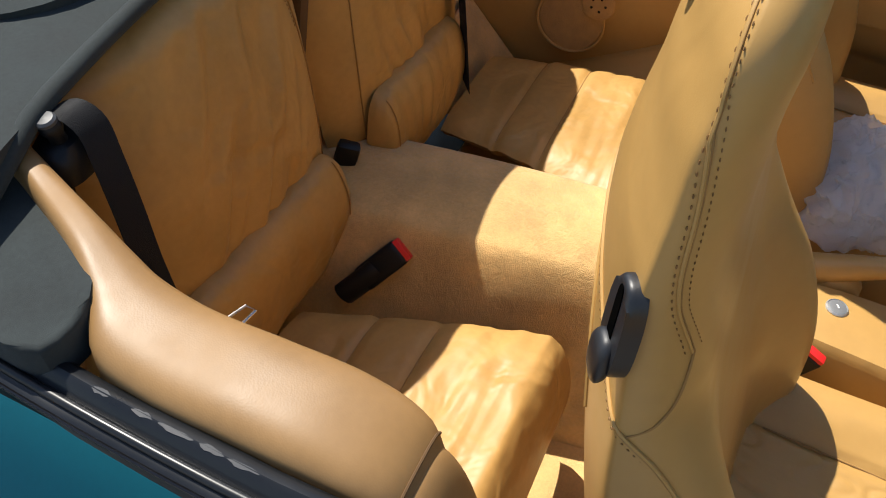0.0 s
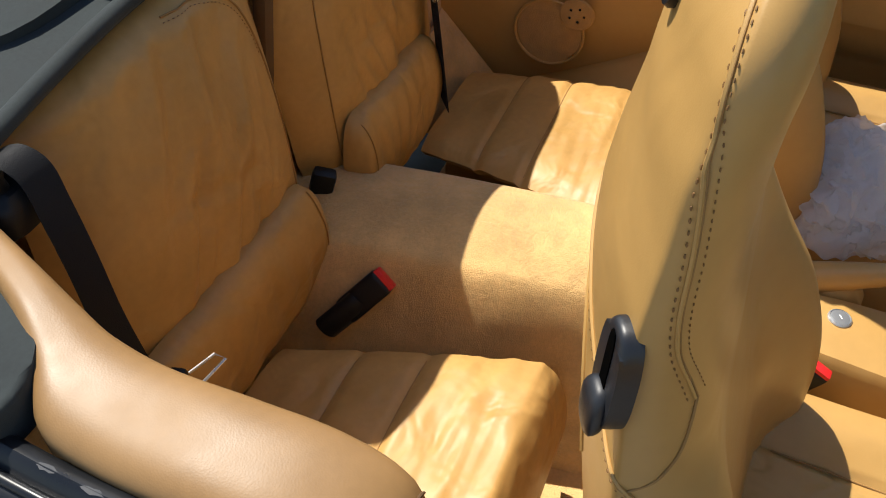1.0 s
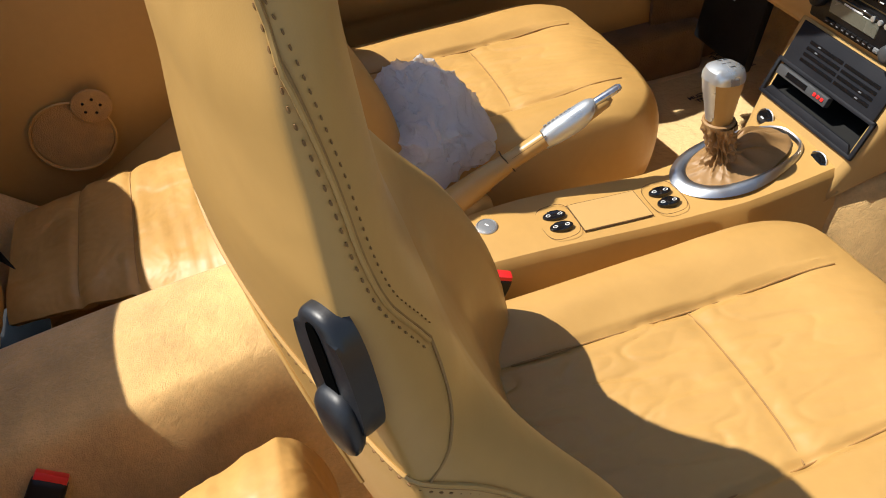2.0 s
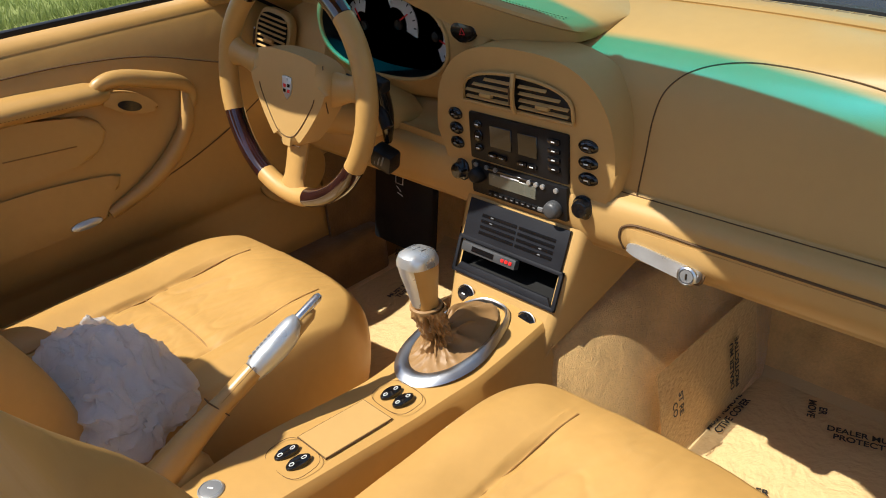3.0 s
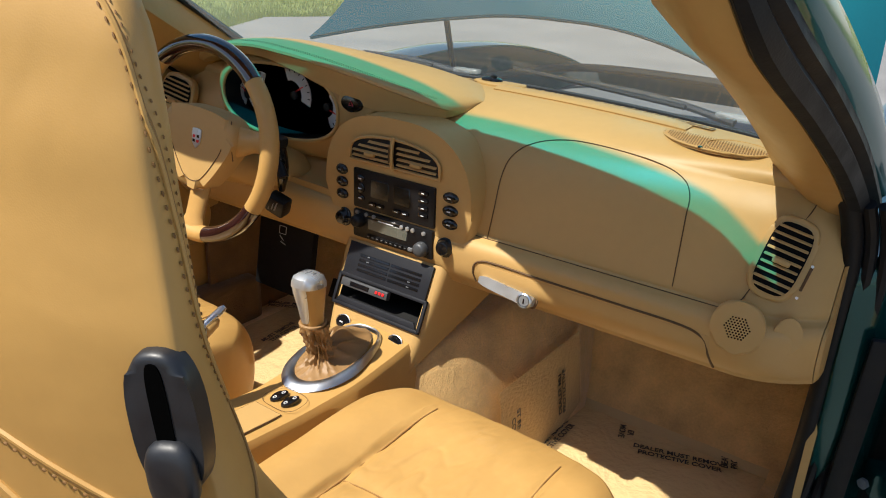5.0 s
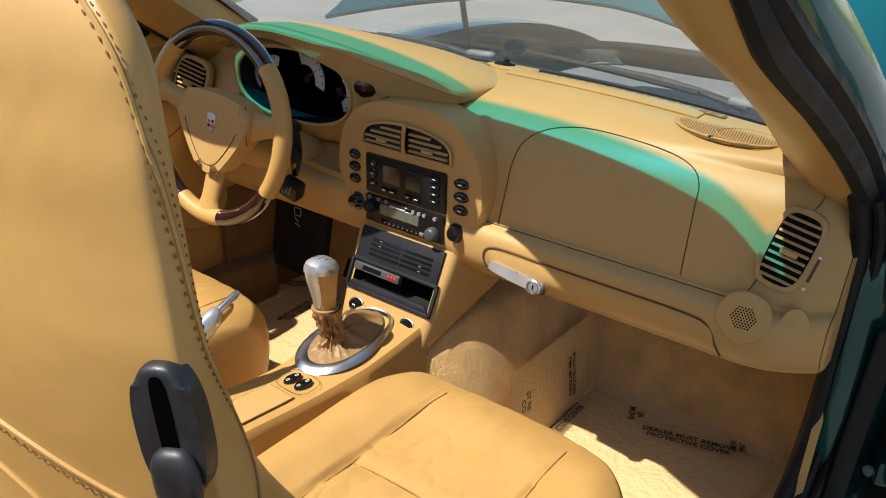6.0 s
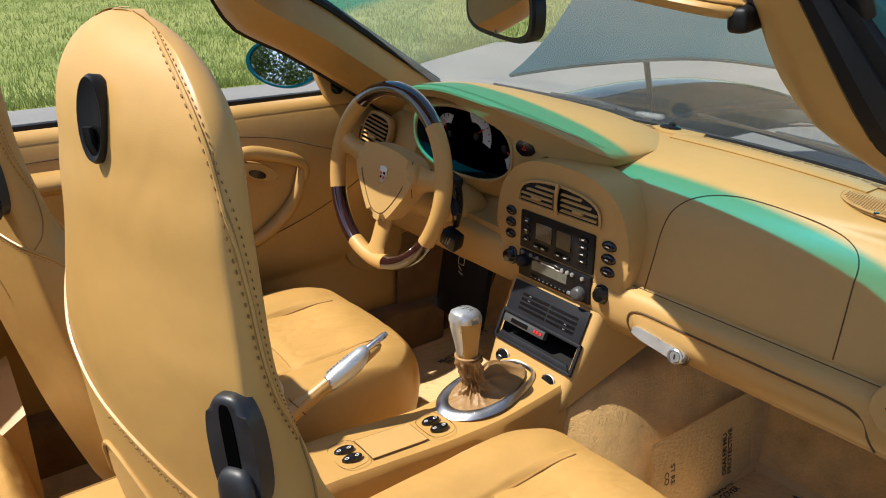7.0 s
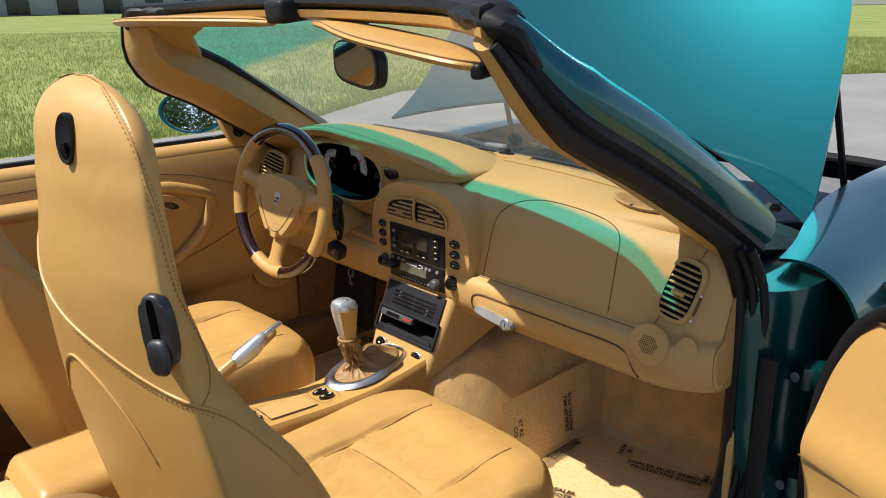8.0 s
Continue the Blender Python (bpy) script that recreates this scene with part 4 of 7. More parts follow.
            z += 0.002 * noise.noise(V(rel * 5, t * 7, side_seed)) + 0.0040 * noise.noise(V(rel * 11 - t * 6, t * 5 + rel * 2, side_seed)) * (1 - t) ** 0.4 + 0.0009 * noise.noise(V(rel * 24 - t * 14, t * 9, side_seed))
        else:
            z += 0.002 * noise.noise(V(rel * 6, t * 6, side_seed))
        z -= 0.020 * max(0.0, t - 0.80) ** 2 / 0.04
        if v > 0.8:
            q = (v - 0.8) / 0.2
            y = y1 + 0.036 * math.sin(q * math.pi * 0.72)
            z -= 0.14 * q**1.35
        if ar > 0.86:
            z -= 0.13 * ((ar - 0.86) / 0.14) ** 2
        return V(x, y, z)

    side_seed = 3.0 + side
    cm = sheet(190, 190, lambda u, v: m(cushion(u, v)))
    cush = part("cushion", solid(cm, 0.02), LEATHER, seat)
    part("cushion_base", loft([[m(V(0.235 * x * k, -0.44 + 0.235 * y * k2, z)) for x, y in ellipse(1, 1, 40, 4.0)] for z, k, k2 in ((0.10, 0.80, 0.86), (0.19, 0.93, 0.95), (0.25, 0.992, 1.0), (0.285, 1.0, 1.0))]), LEATHER, seat)
    for s in (-1, 1):
        edge = [cushion(0.5 + s * (0.25 - 0.03 * v / 0.8), v) + V(0, 0, 0.0004) for v in (0.05, 0.2, 0.4, 0.55, 0.66, 0.74)]
        part("cushion_seam", tube(curve([m(p + V(0, 0, 0.0008)) for p in edge], 40), 0.0012, segs=6), SEWN, cush)
    rear = [cushion(u, 0.416) + V(0, 0, 0.0006) for u in (0.27, 0.35, 0.5, 0.65, 0.73)]
    part("cushion_seam", tube(curve([m(p + V(0, 0, 0.0008)) for p in rear], 40), 0.0011, segs=6), SEWN, cush)
    lip = [V(0.236 * math.cos(radians(a)), -0.44 + 0.285 * math.sin(radians(a)) ** 0.8, 0.275) for a in range(20, 161, 10)]
    part("lip_piping", tube(curve([m(p) for p in lip], 60), 0.0025, segs=6), LEATHER, cush)
    return seat


GREY_BLACK = surface("worn_black_plastic", (0.015, 0.016, 0.019), rough=0.42, vary=0.25, scale=60, fine=0.00008, fine_scale=700)
seat_r = bucket_seat("bucket_seat", "tan leather front seat with integral headrest and black release lever", 1)
seat_r.location = (0.355, 0, 0)
seat_l = copy_thing(seat_r, pose(-0.372, -0.022, 0))
tagged(seat_l, "tan leather driver's seat with integral headrest", "car seat", group="front seats")


def buckle(name, tip, foot, label, k=1.0):
    """A belt buckle whose red button lies at tip and whose stalk comes from foot."""
    b = thing(name, label, "seat belt")
    tip, foot = Vector(tip), Vector(foot)
    m = face_pose(tip, tip - foot, (1, 0, 0.4))
    part("buckle_stalk", tube([foot, foot.lerp(tip, 0.5) + V(0.004, 0, 0), tip - (tip - foot).normalized() * 0.04 * k], 0.0165 * k, segs=12, flat=0.75), BLACK, b)
    part("buckle_body", box((0.030 * k, 0.019 * k, 0.058 * k), m @ pose(0, 0, -0.031 * k), 0.006 * k, 3), BLACK, b)
    part("release_button", box((0.027 * k, 0.015 * k, 0.014 * k), m @ pose(0, 0, -0.004 * k), 0.003), RED, b, "red release button")
    return b


buckle("belt_buckle", (0.098, -0.585, 0.388), (0.085, -0.64, 0.24), "black belt buckle with red button beside the seat")

# ---- rear seats ----
def rear_seat(side, label, roll_end):
    seat = thing("back_seat", label, "car seat", group="rear seats")
    X0, X1 = 0.086, 0.520

    def m(p):
        return V(p.x if side > 0 else 0.158 - p.x, p.y, p.z)

    def cm(p):
        return V(p.x if side > 0 else 0.12 - p.x, p.y, p.z)

    def back(u, v):
        rel = 2 * u - 1
        x = X0 + (X1 - X0) * u - 0.055 * v * v * u + 0.010 * max(0.0, 0.12 - v) / 0.12 * (1 - u) ** 2
        y = -1.300 - 0.060 * v - (0.020 if rel > 0 else 0.045) * abs(rel) ** 5
        z = 0.38 + (0.418 + 0.014 * (1 - rel * rel)) * v
        y += 0.028 * math.sin(math.pi * min(1, v * 0.95)) ** 0.8 * (1 - rel**4)
        # creases that fan out over the middle panel, and shallow sewn channels
        mid_in = math.exp(-((u - 0.48) / 0.24) ** 4) * math.sin(math.pi * v)
        y += mid_in * (0.012 * noise.noise(V(u * 9 + v * 3, v * 2.2 - u * 2, side * 2)) + 0.013 * noise.noise(V(u * 20 + v * 8, v * 3.2, side * 5)) + 0.003 * noise.noise(V(u * 40 + v * 18, v * 9, side)))
        y -= 0.003 * mid_in * math.exp(-((v - 0.36 - 0.25 * u) / 0.02) ** 2)
        if v > 0.88:
            t = (v - 0.88) / 0.12
            y -= 0.050 * t * t
            z -= 0.022 * t * t
        return V(x, y, z)

    bk = part("backrest", solid(sheet(80, 70, lambda u, v: m(back(u, v))), 0.045, (0, 1, 0.2)), LEATHER_SOFT, seat)
    path = curve([V(u, v, 0) for u, v in ((0.13, 0.02), (0.12, 0.30), (0.125, 0.55), (0.15, 0.74), (0.21, 0.86), (0.32, 0.915), (0.47, 0.93))], 60)
    part("backrest_seam", tube([m(back(p.x, p.y) + V(0, 0.0008, 0.0006)) for p in path], 0.0012, segs=6), SEWN, bk)
    part("stitching", stitches([m(back(p.x + 0.012, p.y - 0.012) + V(0, 0.0008, 0.0006)) for p in path[36:]], 0.006, 0.0006), THREAD, bk)

    def roll(u, v):
        rel = 2 * u - 1
        x = X0 + 0.045 + (roll_end - X0 - 0.045) * u
        a = math.pi * v
        r = max(0.02, 1 - abs(rel) ** 14) ** 0.5
        crease = 0.006 * noise.noise(V(u * 14, v * 2.5, side)) + 0.004 * noise.noise(V(u * 4, v * 3, side + 7))
        return V(x, -1.300 + (0.046 * r + crease) * math.sin(a) ** 0.65, 0.390 - 0.098 * math.cos(a) * r)

    lr = part("lumbar_roll", sheet(60, 30, lambda u, v: m(roll(u, v))), LEATHER_SOFT, seat)
    part("roll_seam", tube([m(roll(0.08, 0.25 + 0.65 * k / 20) + V(0, 0.001, 0)) for k in range(21)], 0.0010, segs=6), SEWN, lr)

    def cush(u, v):
        rel = 2 * u - 1
        t = min(1, v / 0.72)
        x = 0.205 + 0.36 * u + (1 - t) * 0.090 * (1 - u)
        y = -1.260 + 0.345 * t
        z = 0.318 + 0.052 * t**1.3 + 0.012 * math.sin(math.pi * t)
        if v > 0.72:
            q = (v - 0.72) / 0.28
            y = -0.915 + 0.05 * math.sin(q * math.pi * 0.62)
            z = 0.370 - 0.20 * q**1.6
        z -= 0.018 * abs(rel) ** 6
        for s in (0.235, 0.42):
            z -= 0.0050 * math.exp(-((v - s) / 0.014) ** 2)
        z += 0.0035 * noise.noise(V(u * 4, v * 13, side)) + 0.0042 * noise.noise(V(u * 3 + v * 4, v * 30, side + 3)) * math.exp(-((v - 0.62) / 0.14) ** 2)
        return V(x, y, z)

    cs = part("cushion", solid(sheet(60, 90, lambda u, v: cm(cush(u, v))), 0.02), LEATHER_SOFT, seat)
    for s in (0.235, 0.42):
        part("cushion_seam", tube([cm(cush(k / 40, s) + V(0, 0, 0.0004)) for k in range(2, 39)], 0.0008, segs=6), SEWN, cs)
    return seat


rear_seat(1, "tan creased leather rear seat with stitched cushion channels", 0.52)
rear_seat(-1, "tan leather rear seat against the driver's side panel", 0.435)
strip = thing("seat_divider", "dark slot and black latch between the rear backrests", "trim")
part("divider_post", box((0.022, 0.02, 0.40), pose(0.079, -1.375, 0.61, -8, 0, 0), 0.006), SEAM, strip)
part("latch", box((0.024, 0.036, 0.044), pose(0.079, -1.306, 0.418, -15, 0, 25), 0.008), BLACK, strip)
buckle("belt_buckle", (0.168, -1.162, 0.364), (0.232, -1.228, 0.290), "black rear belt buckle with red button on the carpet", 1.35)


def strap(points, width, across, name, parent, mat=None):
    """A flat belt along points; across is the direction of its width."""
    pts = curve(points, 40)
    a = Vector(across).normalized() * width / 2
    return part(name, solid(sheet(40, 3, lambda u, v: pts[round(u * 40)] + a * (2 * v - 1)), 0.0015), mat or WEBBING, parent)


belt = thing("seat_belt", "black rear seat belt running down from its guide", "seat belt")
strap([(0.512, -1.352, 0.765), (0.508, -1.338, 0.785), (0.503, -1.314, 0.795), (0.500, -1.296, 0.782), (0.505, -1.284, 0.752), (0.514, -1.268, 0.700), (0.526, -1.250, 0.640), (0.536, -1.225, 0.56)], 0.029, (1.0, -0.25, -0.1), "webbing", belt)
part("belt_guide", loft([[V(0.514 + 0.030 * k * x, -1.322 + 0.024 * k * y, z + 0.10 * (0.514 - 0.514 - 0.03 * x * k)) for x, y in ellipse(1, 1, 24, 2.6)] for z, k in ((0.735, 0.95), (0.748, 1.0), (0.762, 0.94), (0.770, 0.70), (0.772, 0.3))]), BLACK, belt)
part("guide_peg", lathe([(0.0080, 0), (0.0075, 0.016), (0.0098, 0.021), (0.0100, 0.027), (0.007, 0.031), (0.001, 0.032)], 20, face_pose((0.517, -1.318, 0.762), (0.15, -0.05, 0.9))), BLACK, belt, "black guide peg with a worn grey cap")
part("peg_cap", lathe([(0.0094, 0), (0.0094, 0.003), (0.0075, 0.005), (0.001, 0.0055)], 20, face_pose((0.5222, -1.3197, 0.7915), (0.15, -0.05, 0.9))), GREY_DARK, belt)
part("belt_anchor", box((0.030, 0.02, 0.03), pose(0.515, -1.215, 0.545, 0, 0, 20), 0.006), BLACK, belt)
part("belt_tongue", tube([V(0.515, -1.19, 0.585), V(0.490, -1.178, 0.590), V(0.488, -1.168, 0.586), V(0.515, -1.175, 0.58)], 0.0016, segs=6), SILVER, belt)
belt2 = thing("seat_belt", "black rear seat belt hanging on the driver's side", "seat belt")
strap([(-0.300, -1.375, 0.800), (-0.285, -1.335, 0.770), (-0.272, -1.300, 0.66), (-0.266, -1.275, 0.52), (-0.262, -1.250, 0.345)], 0.047, (0.75, 0.6, 0.0), "webbing", belt2)
part("belt_tongue", box((0.040, 0.012, 0.016), pose(-0.268, -1.278, 0.555, 10, 0, 25), 0.005), SILVER, belt2)

# ---- console between the seats ----
console = thing("centre_console", "tan leather centre console with switches and lidded tray", "console")


def con_section(y):
    """Half width at the top, height, half width at the foot."""
    return table([(-0.66, 0.050, 0.372, 0.070), (-0.56, 0.060, 0.376, 0.080), (-0.45, 0.064, 0.372, 0.085), (-0.32, 0.062, 0.362, 0.090), (-0.26, 0.064, 0.363, 0.10), (-0.20, 0.070, 0.369, 0.112), (-0.12, 0.074, 0.381, 0.118), (-0.06, 0.076, 0.391, 0.122)], y)


loops = []
for k in range(161):
    y = -0.66 + 0.60 * k / 160
    w, z, f = con_section(y)
    cx = 0.006 + 0.012 * max(0, min(1, (y + 0.5) / 0.3)) * (1 if y < -0.2 else 1)
    loops.append([V(cx - f, y, 0.12), V(cx - f * 0.98, y, 0.20), V(cx - w - 0.006, y, z - 0.05), V(cx - w - 0.001, y, z - 0.012), V(cx - w + 0.006, y, z - 0.002), V(cx - w * 0.5, y, z + 0.001), V(cx, y, z + 0.002), V(cx + w * 0.5, y, z + 0.001), V(cx + w - 0.006, y, z - 0.002), V(cx + w + 0.001, y, z - 0.012), V(cx + w + 0.006, y, z - 0.05), V(cx + f * 0.98, y, 0.20), V(cx + f, y, 0.12)])
part("console_body", loft(loops, closed=False, caps=False), LEATHER, console, recalc=True)
part("rear_cap", loft([loops[0], [p * 1.0 + V(0, -0.012, -0.01) for p in loops[0]], [V(0.006, -0.675, 0.2) for p in loops[0]]], closed=False), LEATHER, console)
def rear_box(u, v):
    """The padded rear end of the console, u round its section and v from front to back."""
    y = -0.600 - 0.285 * v
    rise = min(1.0, v / 0.30)
    z = 0.372 + 0.058 * rise * rise * (3 - 2 * rise) - 0.030 * max(0.0, (v - 0.92) / 0.08) ** 2
    a = math.pi * u
    c, s = math.cos(a), math.sin(a)
    return V(0.004 - 0.098 * math.copysign(abs(c) ** 0.30, c), y, 0.20 + (z - 0.20) * s**0.22)


rear_part = part("console_rear_box", solid(sheet(40, 30, rear_box), 0.006), LEATHER, console)
part("box_seam", tube([rear_box(0.34, 0.12 + 0.84 * k / 20) + V(0, 0, 0.001) for k in range(21)], 0.0011, segs=6), SEWN, rear_part)
def con_top(x, y, out):
    return V(x, y, con_section(y)[1] + 0.0012 + out)


tray = part("tray_lid", solid(sheet(6, 24, lambda u, v: con_top(-0.007 + 0.058 * u, -0.441 + 0.106 * v, 0.0022)), 0.003), VINYL, console)
part("tray_gap", tube([con_top(x, y, 0.0010) for x, y in [(-0.008, -0.442 + 0.108 * k / 12) for k in range(13)] + [(0.052, -0.334 - 0.108 * k / 12) for k in range(13)]], 0.0008, segs=5, closed=True), SEAM, tray)
for yc, zc, xs in ((-0.3010, 0.3652, (0.012, 0.037)), (-0.4690, 0.3752, (0.008, 0.033))):
    for x in xs:
        swm = pose(x, yc, zc, 2, 0, -6)
        s = part("window_switch", slab(ellipse(0.0090, 0.0170, 26), 0.0042, swm, 0.0020, 3), GLOSS_BLACK, console, "black oval window switch")
        for d in (-1, 1):
            part("switch_mark", tube([swm @ V(0.0022 * math.cos(q), d * 0.0088 + 0.0032 * math.sin(q), 0.0044) for q in (2 * math.pi * k / 10 for k in range(10))], 0.0006, segs=4, closed=True), WHITE, s)
    part("switch_plate_seam", tube([pose(sum(xs) / 2, yc, zc + 0.0012, 2, 0, 0) @ V(x, y, 0) for x, y in ellipse(0.036, 0.026, 30, 3.2)], 0.0004, segs=5, closed=True), SEAM, console)
ash = part("lighter_button", lathe([(0.0135, 0), (0.0135, 0.004), (0.0105, 0.0055), (0.001, 0.005)], 26, pose(-0.008, -0.566, 0.3765)), GREY, console)
part("button_ring", lathe([(0.0160, 0), (0.0160, 0.003), (0.0140, 0.0052), (0.0132, 0.003)], 26, pose(-0.008, -0.566, 0.3765)), SATIN, ash)
part("button_mark", box((0.007, 0.002, 0.0006), pose(-0.008, -0.566, 0.3822, 0, 0, 30), 0), WHITE, ash)

gear = thing("gear_lever", "silver and tan gear lever with creased leather boot", "gear lever")
GX = 0.004
ring_pts = []
for k in range(72):
    a = 2 * math.pi * k / 72
    c, s = math.cos(a), math.sin(a)
    far = max(0.0, s)
    ring_pts.append(V(GX + 0.003 + 0.056 * math.copysign(abs(c) ** (1 - 0.35 * far), c), -0.178 + (0.083 + 0.020 * far) * s, 0.3795 + 0.0125 * s))
mid_ring = sum(ring_pts, V(0, 0, 0)) / 72


def ring_band(p):
    """Cross-section of the flat ring at p."""
    d = V(p.x - mid_ring.x, p.y - mid_ring.y, 0).normalized()
    w = 0.0090 - 0.0046 * d.y
    return [p + d * a * w + V(0, 0, b) for a, b in ((-1.0, 0.000), (-0.75, 0.0055), (-0.2, 0.0070), (0.45, 0.0040), (1.0, -0.003), (0.0, -0.006))]


part("gaiter_ring", loft([ring_band(p) for p in ring_pts + ring_pts[:1]], caps=False), surface("polished_ring", (0.46, 0.48, 0.51), rough=0.34, metal=1.0, vary=0.06, scale=30, rough_vary=0.05), gear, "polished aluminium gaiter ring")


def boot(u, v):
    a = 2 * math.pi * u
    c, s = math.cos(a), math.sin(a)
    t = v
    rx = 0.052 * (1 - t) ** 6.0 + 0.0235 * t**0.30
    ry = (0.078 if s < 0 else 0.096) * (1 - t) ** 6.0 + 0.0235 * t**0.30
    calm = min(1.0, 8 * t + 0.25) * min(1.0, (1.02 - t) / 0.15)
    pleat = 1 - abs(((t * 4.6 + 0.9 * noise.noise(V(c * 1.5, s * 1.5, 4))) % 1.0) * 2 - 1)
    ridge = abs(noise.noise(V(c * 3.1 + 5, s * 3.1, t * 3.4)))
    fold = calm * (-0.0065 * pleat * (1 - t) ** 0.7 + 0.017 * (0.22 - ridge) + 0.0045 * noise.noise(V(c * 5 + 3, s * 5, t * 5)) + 0.0006 * noise.noise(V(c * 12, s * 12, t * 12)))
    cy = -0.178 - 0.034 * t**0.6
    bunch = 0.020 * max(0.0, s) ** 1.5 * math.exp(-(((t - 0.16) / 0.13) ** 2)) * (1 + 0.5 * noise.noise(V(c * 3, s * 3, 9)))
    return V(GX - 0.004 + 0.004 * t + (rx + fold) * c, cy + (ry + fold) * s, 0.379 + 0.012 * s * (1 - t) + 0.080 * t**1.15 + bunch)


part("boot", sheet(150, 90, boot, closed_u=True), CAP_TAN, gear, "creased tan leather boot")
KX, KY, KZ = GX - 0.003, -0.212, 0.456
part("boot_collar", tube([V(KX + 0.0205 * math.cos(2 * math.pi * k / 24), KY + 0.0205 * math.sin(2 * math.pi * k / 24), KZ + 0.003) for k in range(24)], 0.0034, segs=6, closed=True), CAP_TAN, gear)
kn = [(0.0, 0.0165, 0.0170), (0.018, 0.0178, 0.0185), (0.042, 0.0205, 0.0225), (0.064, 0.0232, 0.0265), (0.078, 0.0236, 0.0280), (0.088, 0.0205, 0.0245), (0.094, 0.012, 0.015)]
part("knob_grip", loft([[V(KX + rx * x, KY - 0.006 * h / 0.09 + ry * y, KZ + h) for x, y in ellipse(1, 1, 28, 2.4)] for h, rx, ry in kn]), LEATHER, gear)
cap_loops = [[V(KX + rx * 1.03 * x, KY - 0.006 + ry * 1.03 * y, KZ + h - 0.10 * ry * y) for x, y in ellipse(1, 1, 28, 2.4)] for h, rx, ry in ((0.074, 0.0238, 0.0282), (0.081, 0.0236, 0.028), (0.090, 0.0205, 0.0247), (0.0955, 0.013, 0.016), (0.0965, 0.003, 0.004))]
cap = part("knob_cap", loft(cap_loops), SATIN, gear, "silver knob cap with shift pattern")
part("knob_cheek", loft([[V(KX + x, KY - 0.006 * h / 0.09 - ry * q - 0.0012, KZ + h) for x, q in ((-w, 0.80), (-w * 0.5, 1.02), (0, 1.06), (w * 0.5, 1.02), (w, 0.80))] for h, w, ry in ((0.010, 0.009, 0.0180), (0.035, 0.0125, 0.0215), (0.064, 0.016, 0.0265), (0.080, 0.016, 0.0278))], closed=False), SATIN, gear)
for a, b in (((-0.010, 0.007), (-0.010, -0.007)), ((0, 0.007), (0, -0.007)), ((0.010, 0.007), (0.010, 0.0)), ((-0.010, 0), (0.010, 0))):
    part("shift_mark", tube([V(KX + a[0], KY - 0.006 + a[1], KZ + 0.0968 - 0.1 * a[1]), V(KX + b[0], KY - 0.006 + b[1], KZ + 0.0968 - 0.1 * b[1])], 0.0007, segs=5), GREY, cap)

brake = thing("handbrake_lever", "raised handbrake lever in tan leather with silver grip", "handbrake")
HB = [V(-0.080, -0.632, 0.352), V(-0.078, -0.600, 0.372), V(-0.073, -0.545, 0.409), V(-0.068, -0.490, 0.439), V(-0.065, -0.452, 0.459)]
part("lever_arm", tube(curve(HB, 20), [0.030 - 0.0165 * min(1, k / 15) ** 0.8 for k in range(21)], segs=16, flat=1.15), LEATHER, brake)
part("arm_seam", tube([p + V(0.010, -0.002, 0.0155 - 0.004 * min(1, k / 12)) for k, p in enumerate(curve(HB, 20)) if k > 7], 0.0009, segs=5), SEAM, brake)
part("arm_joint", tube([V(*p) for p in ((-0.087, -0.508, 0.428), (-0.080, -0.516, 0.446), (-0.068, -0.518, 0.4475), (-0.058, -0.512, 0.440), (-0.054, -0.502, 0.424))], 0.0010, segs=5), SEAM, brake)
part("lever_gaiter", loft([[V(-0.080 + w * x, -0.600 + l * y, z + 0.030 * y) for x, y in ellipse(1, 1, 24, 2.6)] for z, w, l in ((0.290, 0.036, 0.075), (0.335, 0.034, 0.068), (0.356, 0.030, 0.052), (0.368, 0.022, 0.034))]), LEATHER, brake)
gd = (V(-0.059, -0.345, 0.512) - HB[-1]).normalized()
sd = gd.cross(V(1, 0, 0)).normalized()
sd = sd if sd.z > 0 else -sd
gx = sd.cross(gd).normalized()
grip_rows = []
for q, up_r, low_r, wide in ((-0.004, 0.0125, 0.0130, 0.0125), (0.004, 0.0150, 0.0165, 0.0145), (0.018, 0.0160, 0.0195, 0.0155), (0.034, 0.0165, 0.0215, 0.0160), (0.050, 0.0165, 0.0220, 0.0160), (0.062, 0.0160, 0.0205, 0.0155), (0.072, 0.0150, 0.0160, 0.0140), (0.079, 0.0120, 0.0100, 0.0110), (0.082, 0.0060, 0.0050, 0.0060)):
    grip_rows.append([HB[-1] + gd * (q + 0.006 * math.sin(a)) + gx * wide * math.cos(a) + sd * (up_r if math.sin(a) > 0 else low_r) * math.sin(a) for a in (2 * math.pi * k / 22 for k in range(22))])
part("silver_grip", loft(grip_rows), SATIN, brake)
part("grip_tip", tube([HB[-1] + gd * 0.060 - sd * 0.006, HB[-1] + gd * 0.100 - sd * 0.005, HB[-1] + gd * 0.108 - sd * 0.004], [0.012, 0.0095, 0.005], segs=12), LEATHER, brake)
part("push_button", tube([HB[-1] + gd * 0.078 + sd * 0.004, HB[-1] + gd * 0.122 + sd * 0.003, HB[-1] + gd * 0.127 + sd * 0.003], [0.0062, 0.0062, 0.0040], segs=14), SILVER, brake)
for k in range(7):
    part("maker_mark", box((0.0052, 0.0046, 0.0006), face_pose(HB[-1] + gd * (0.010 + 0.0068 * k) + gx * 0.0062 + sd * 0.0152, gx * 0.40 + sd * 0.92, gd), 0), GREY, brake)

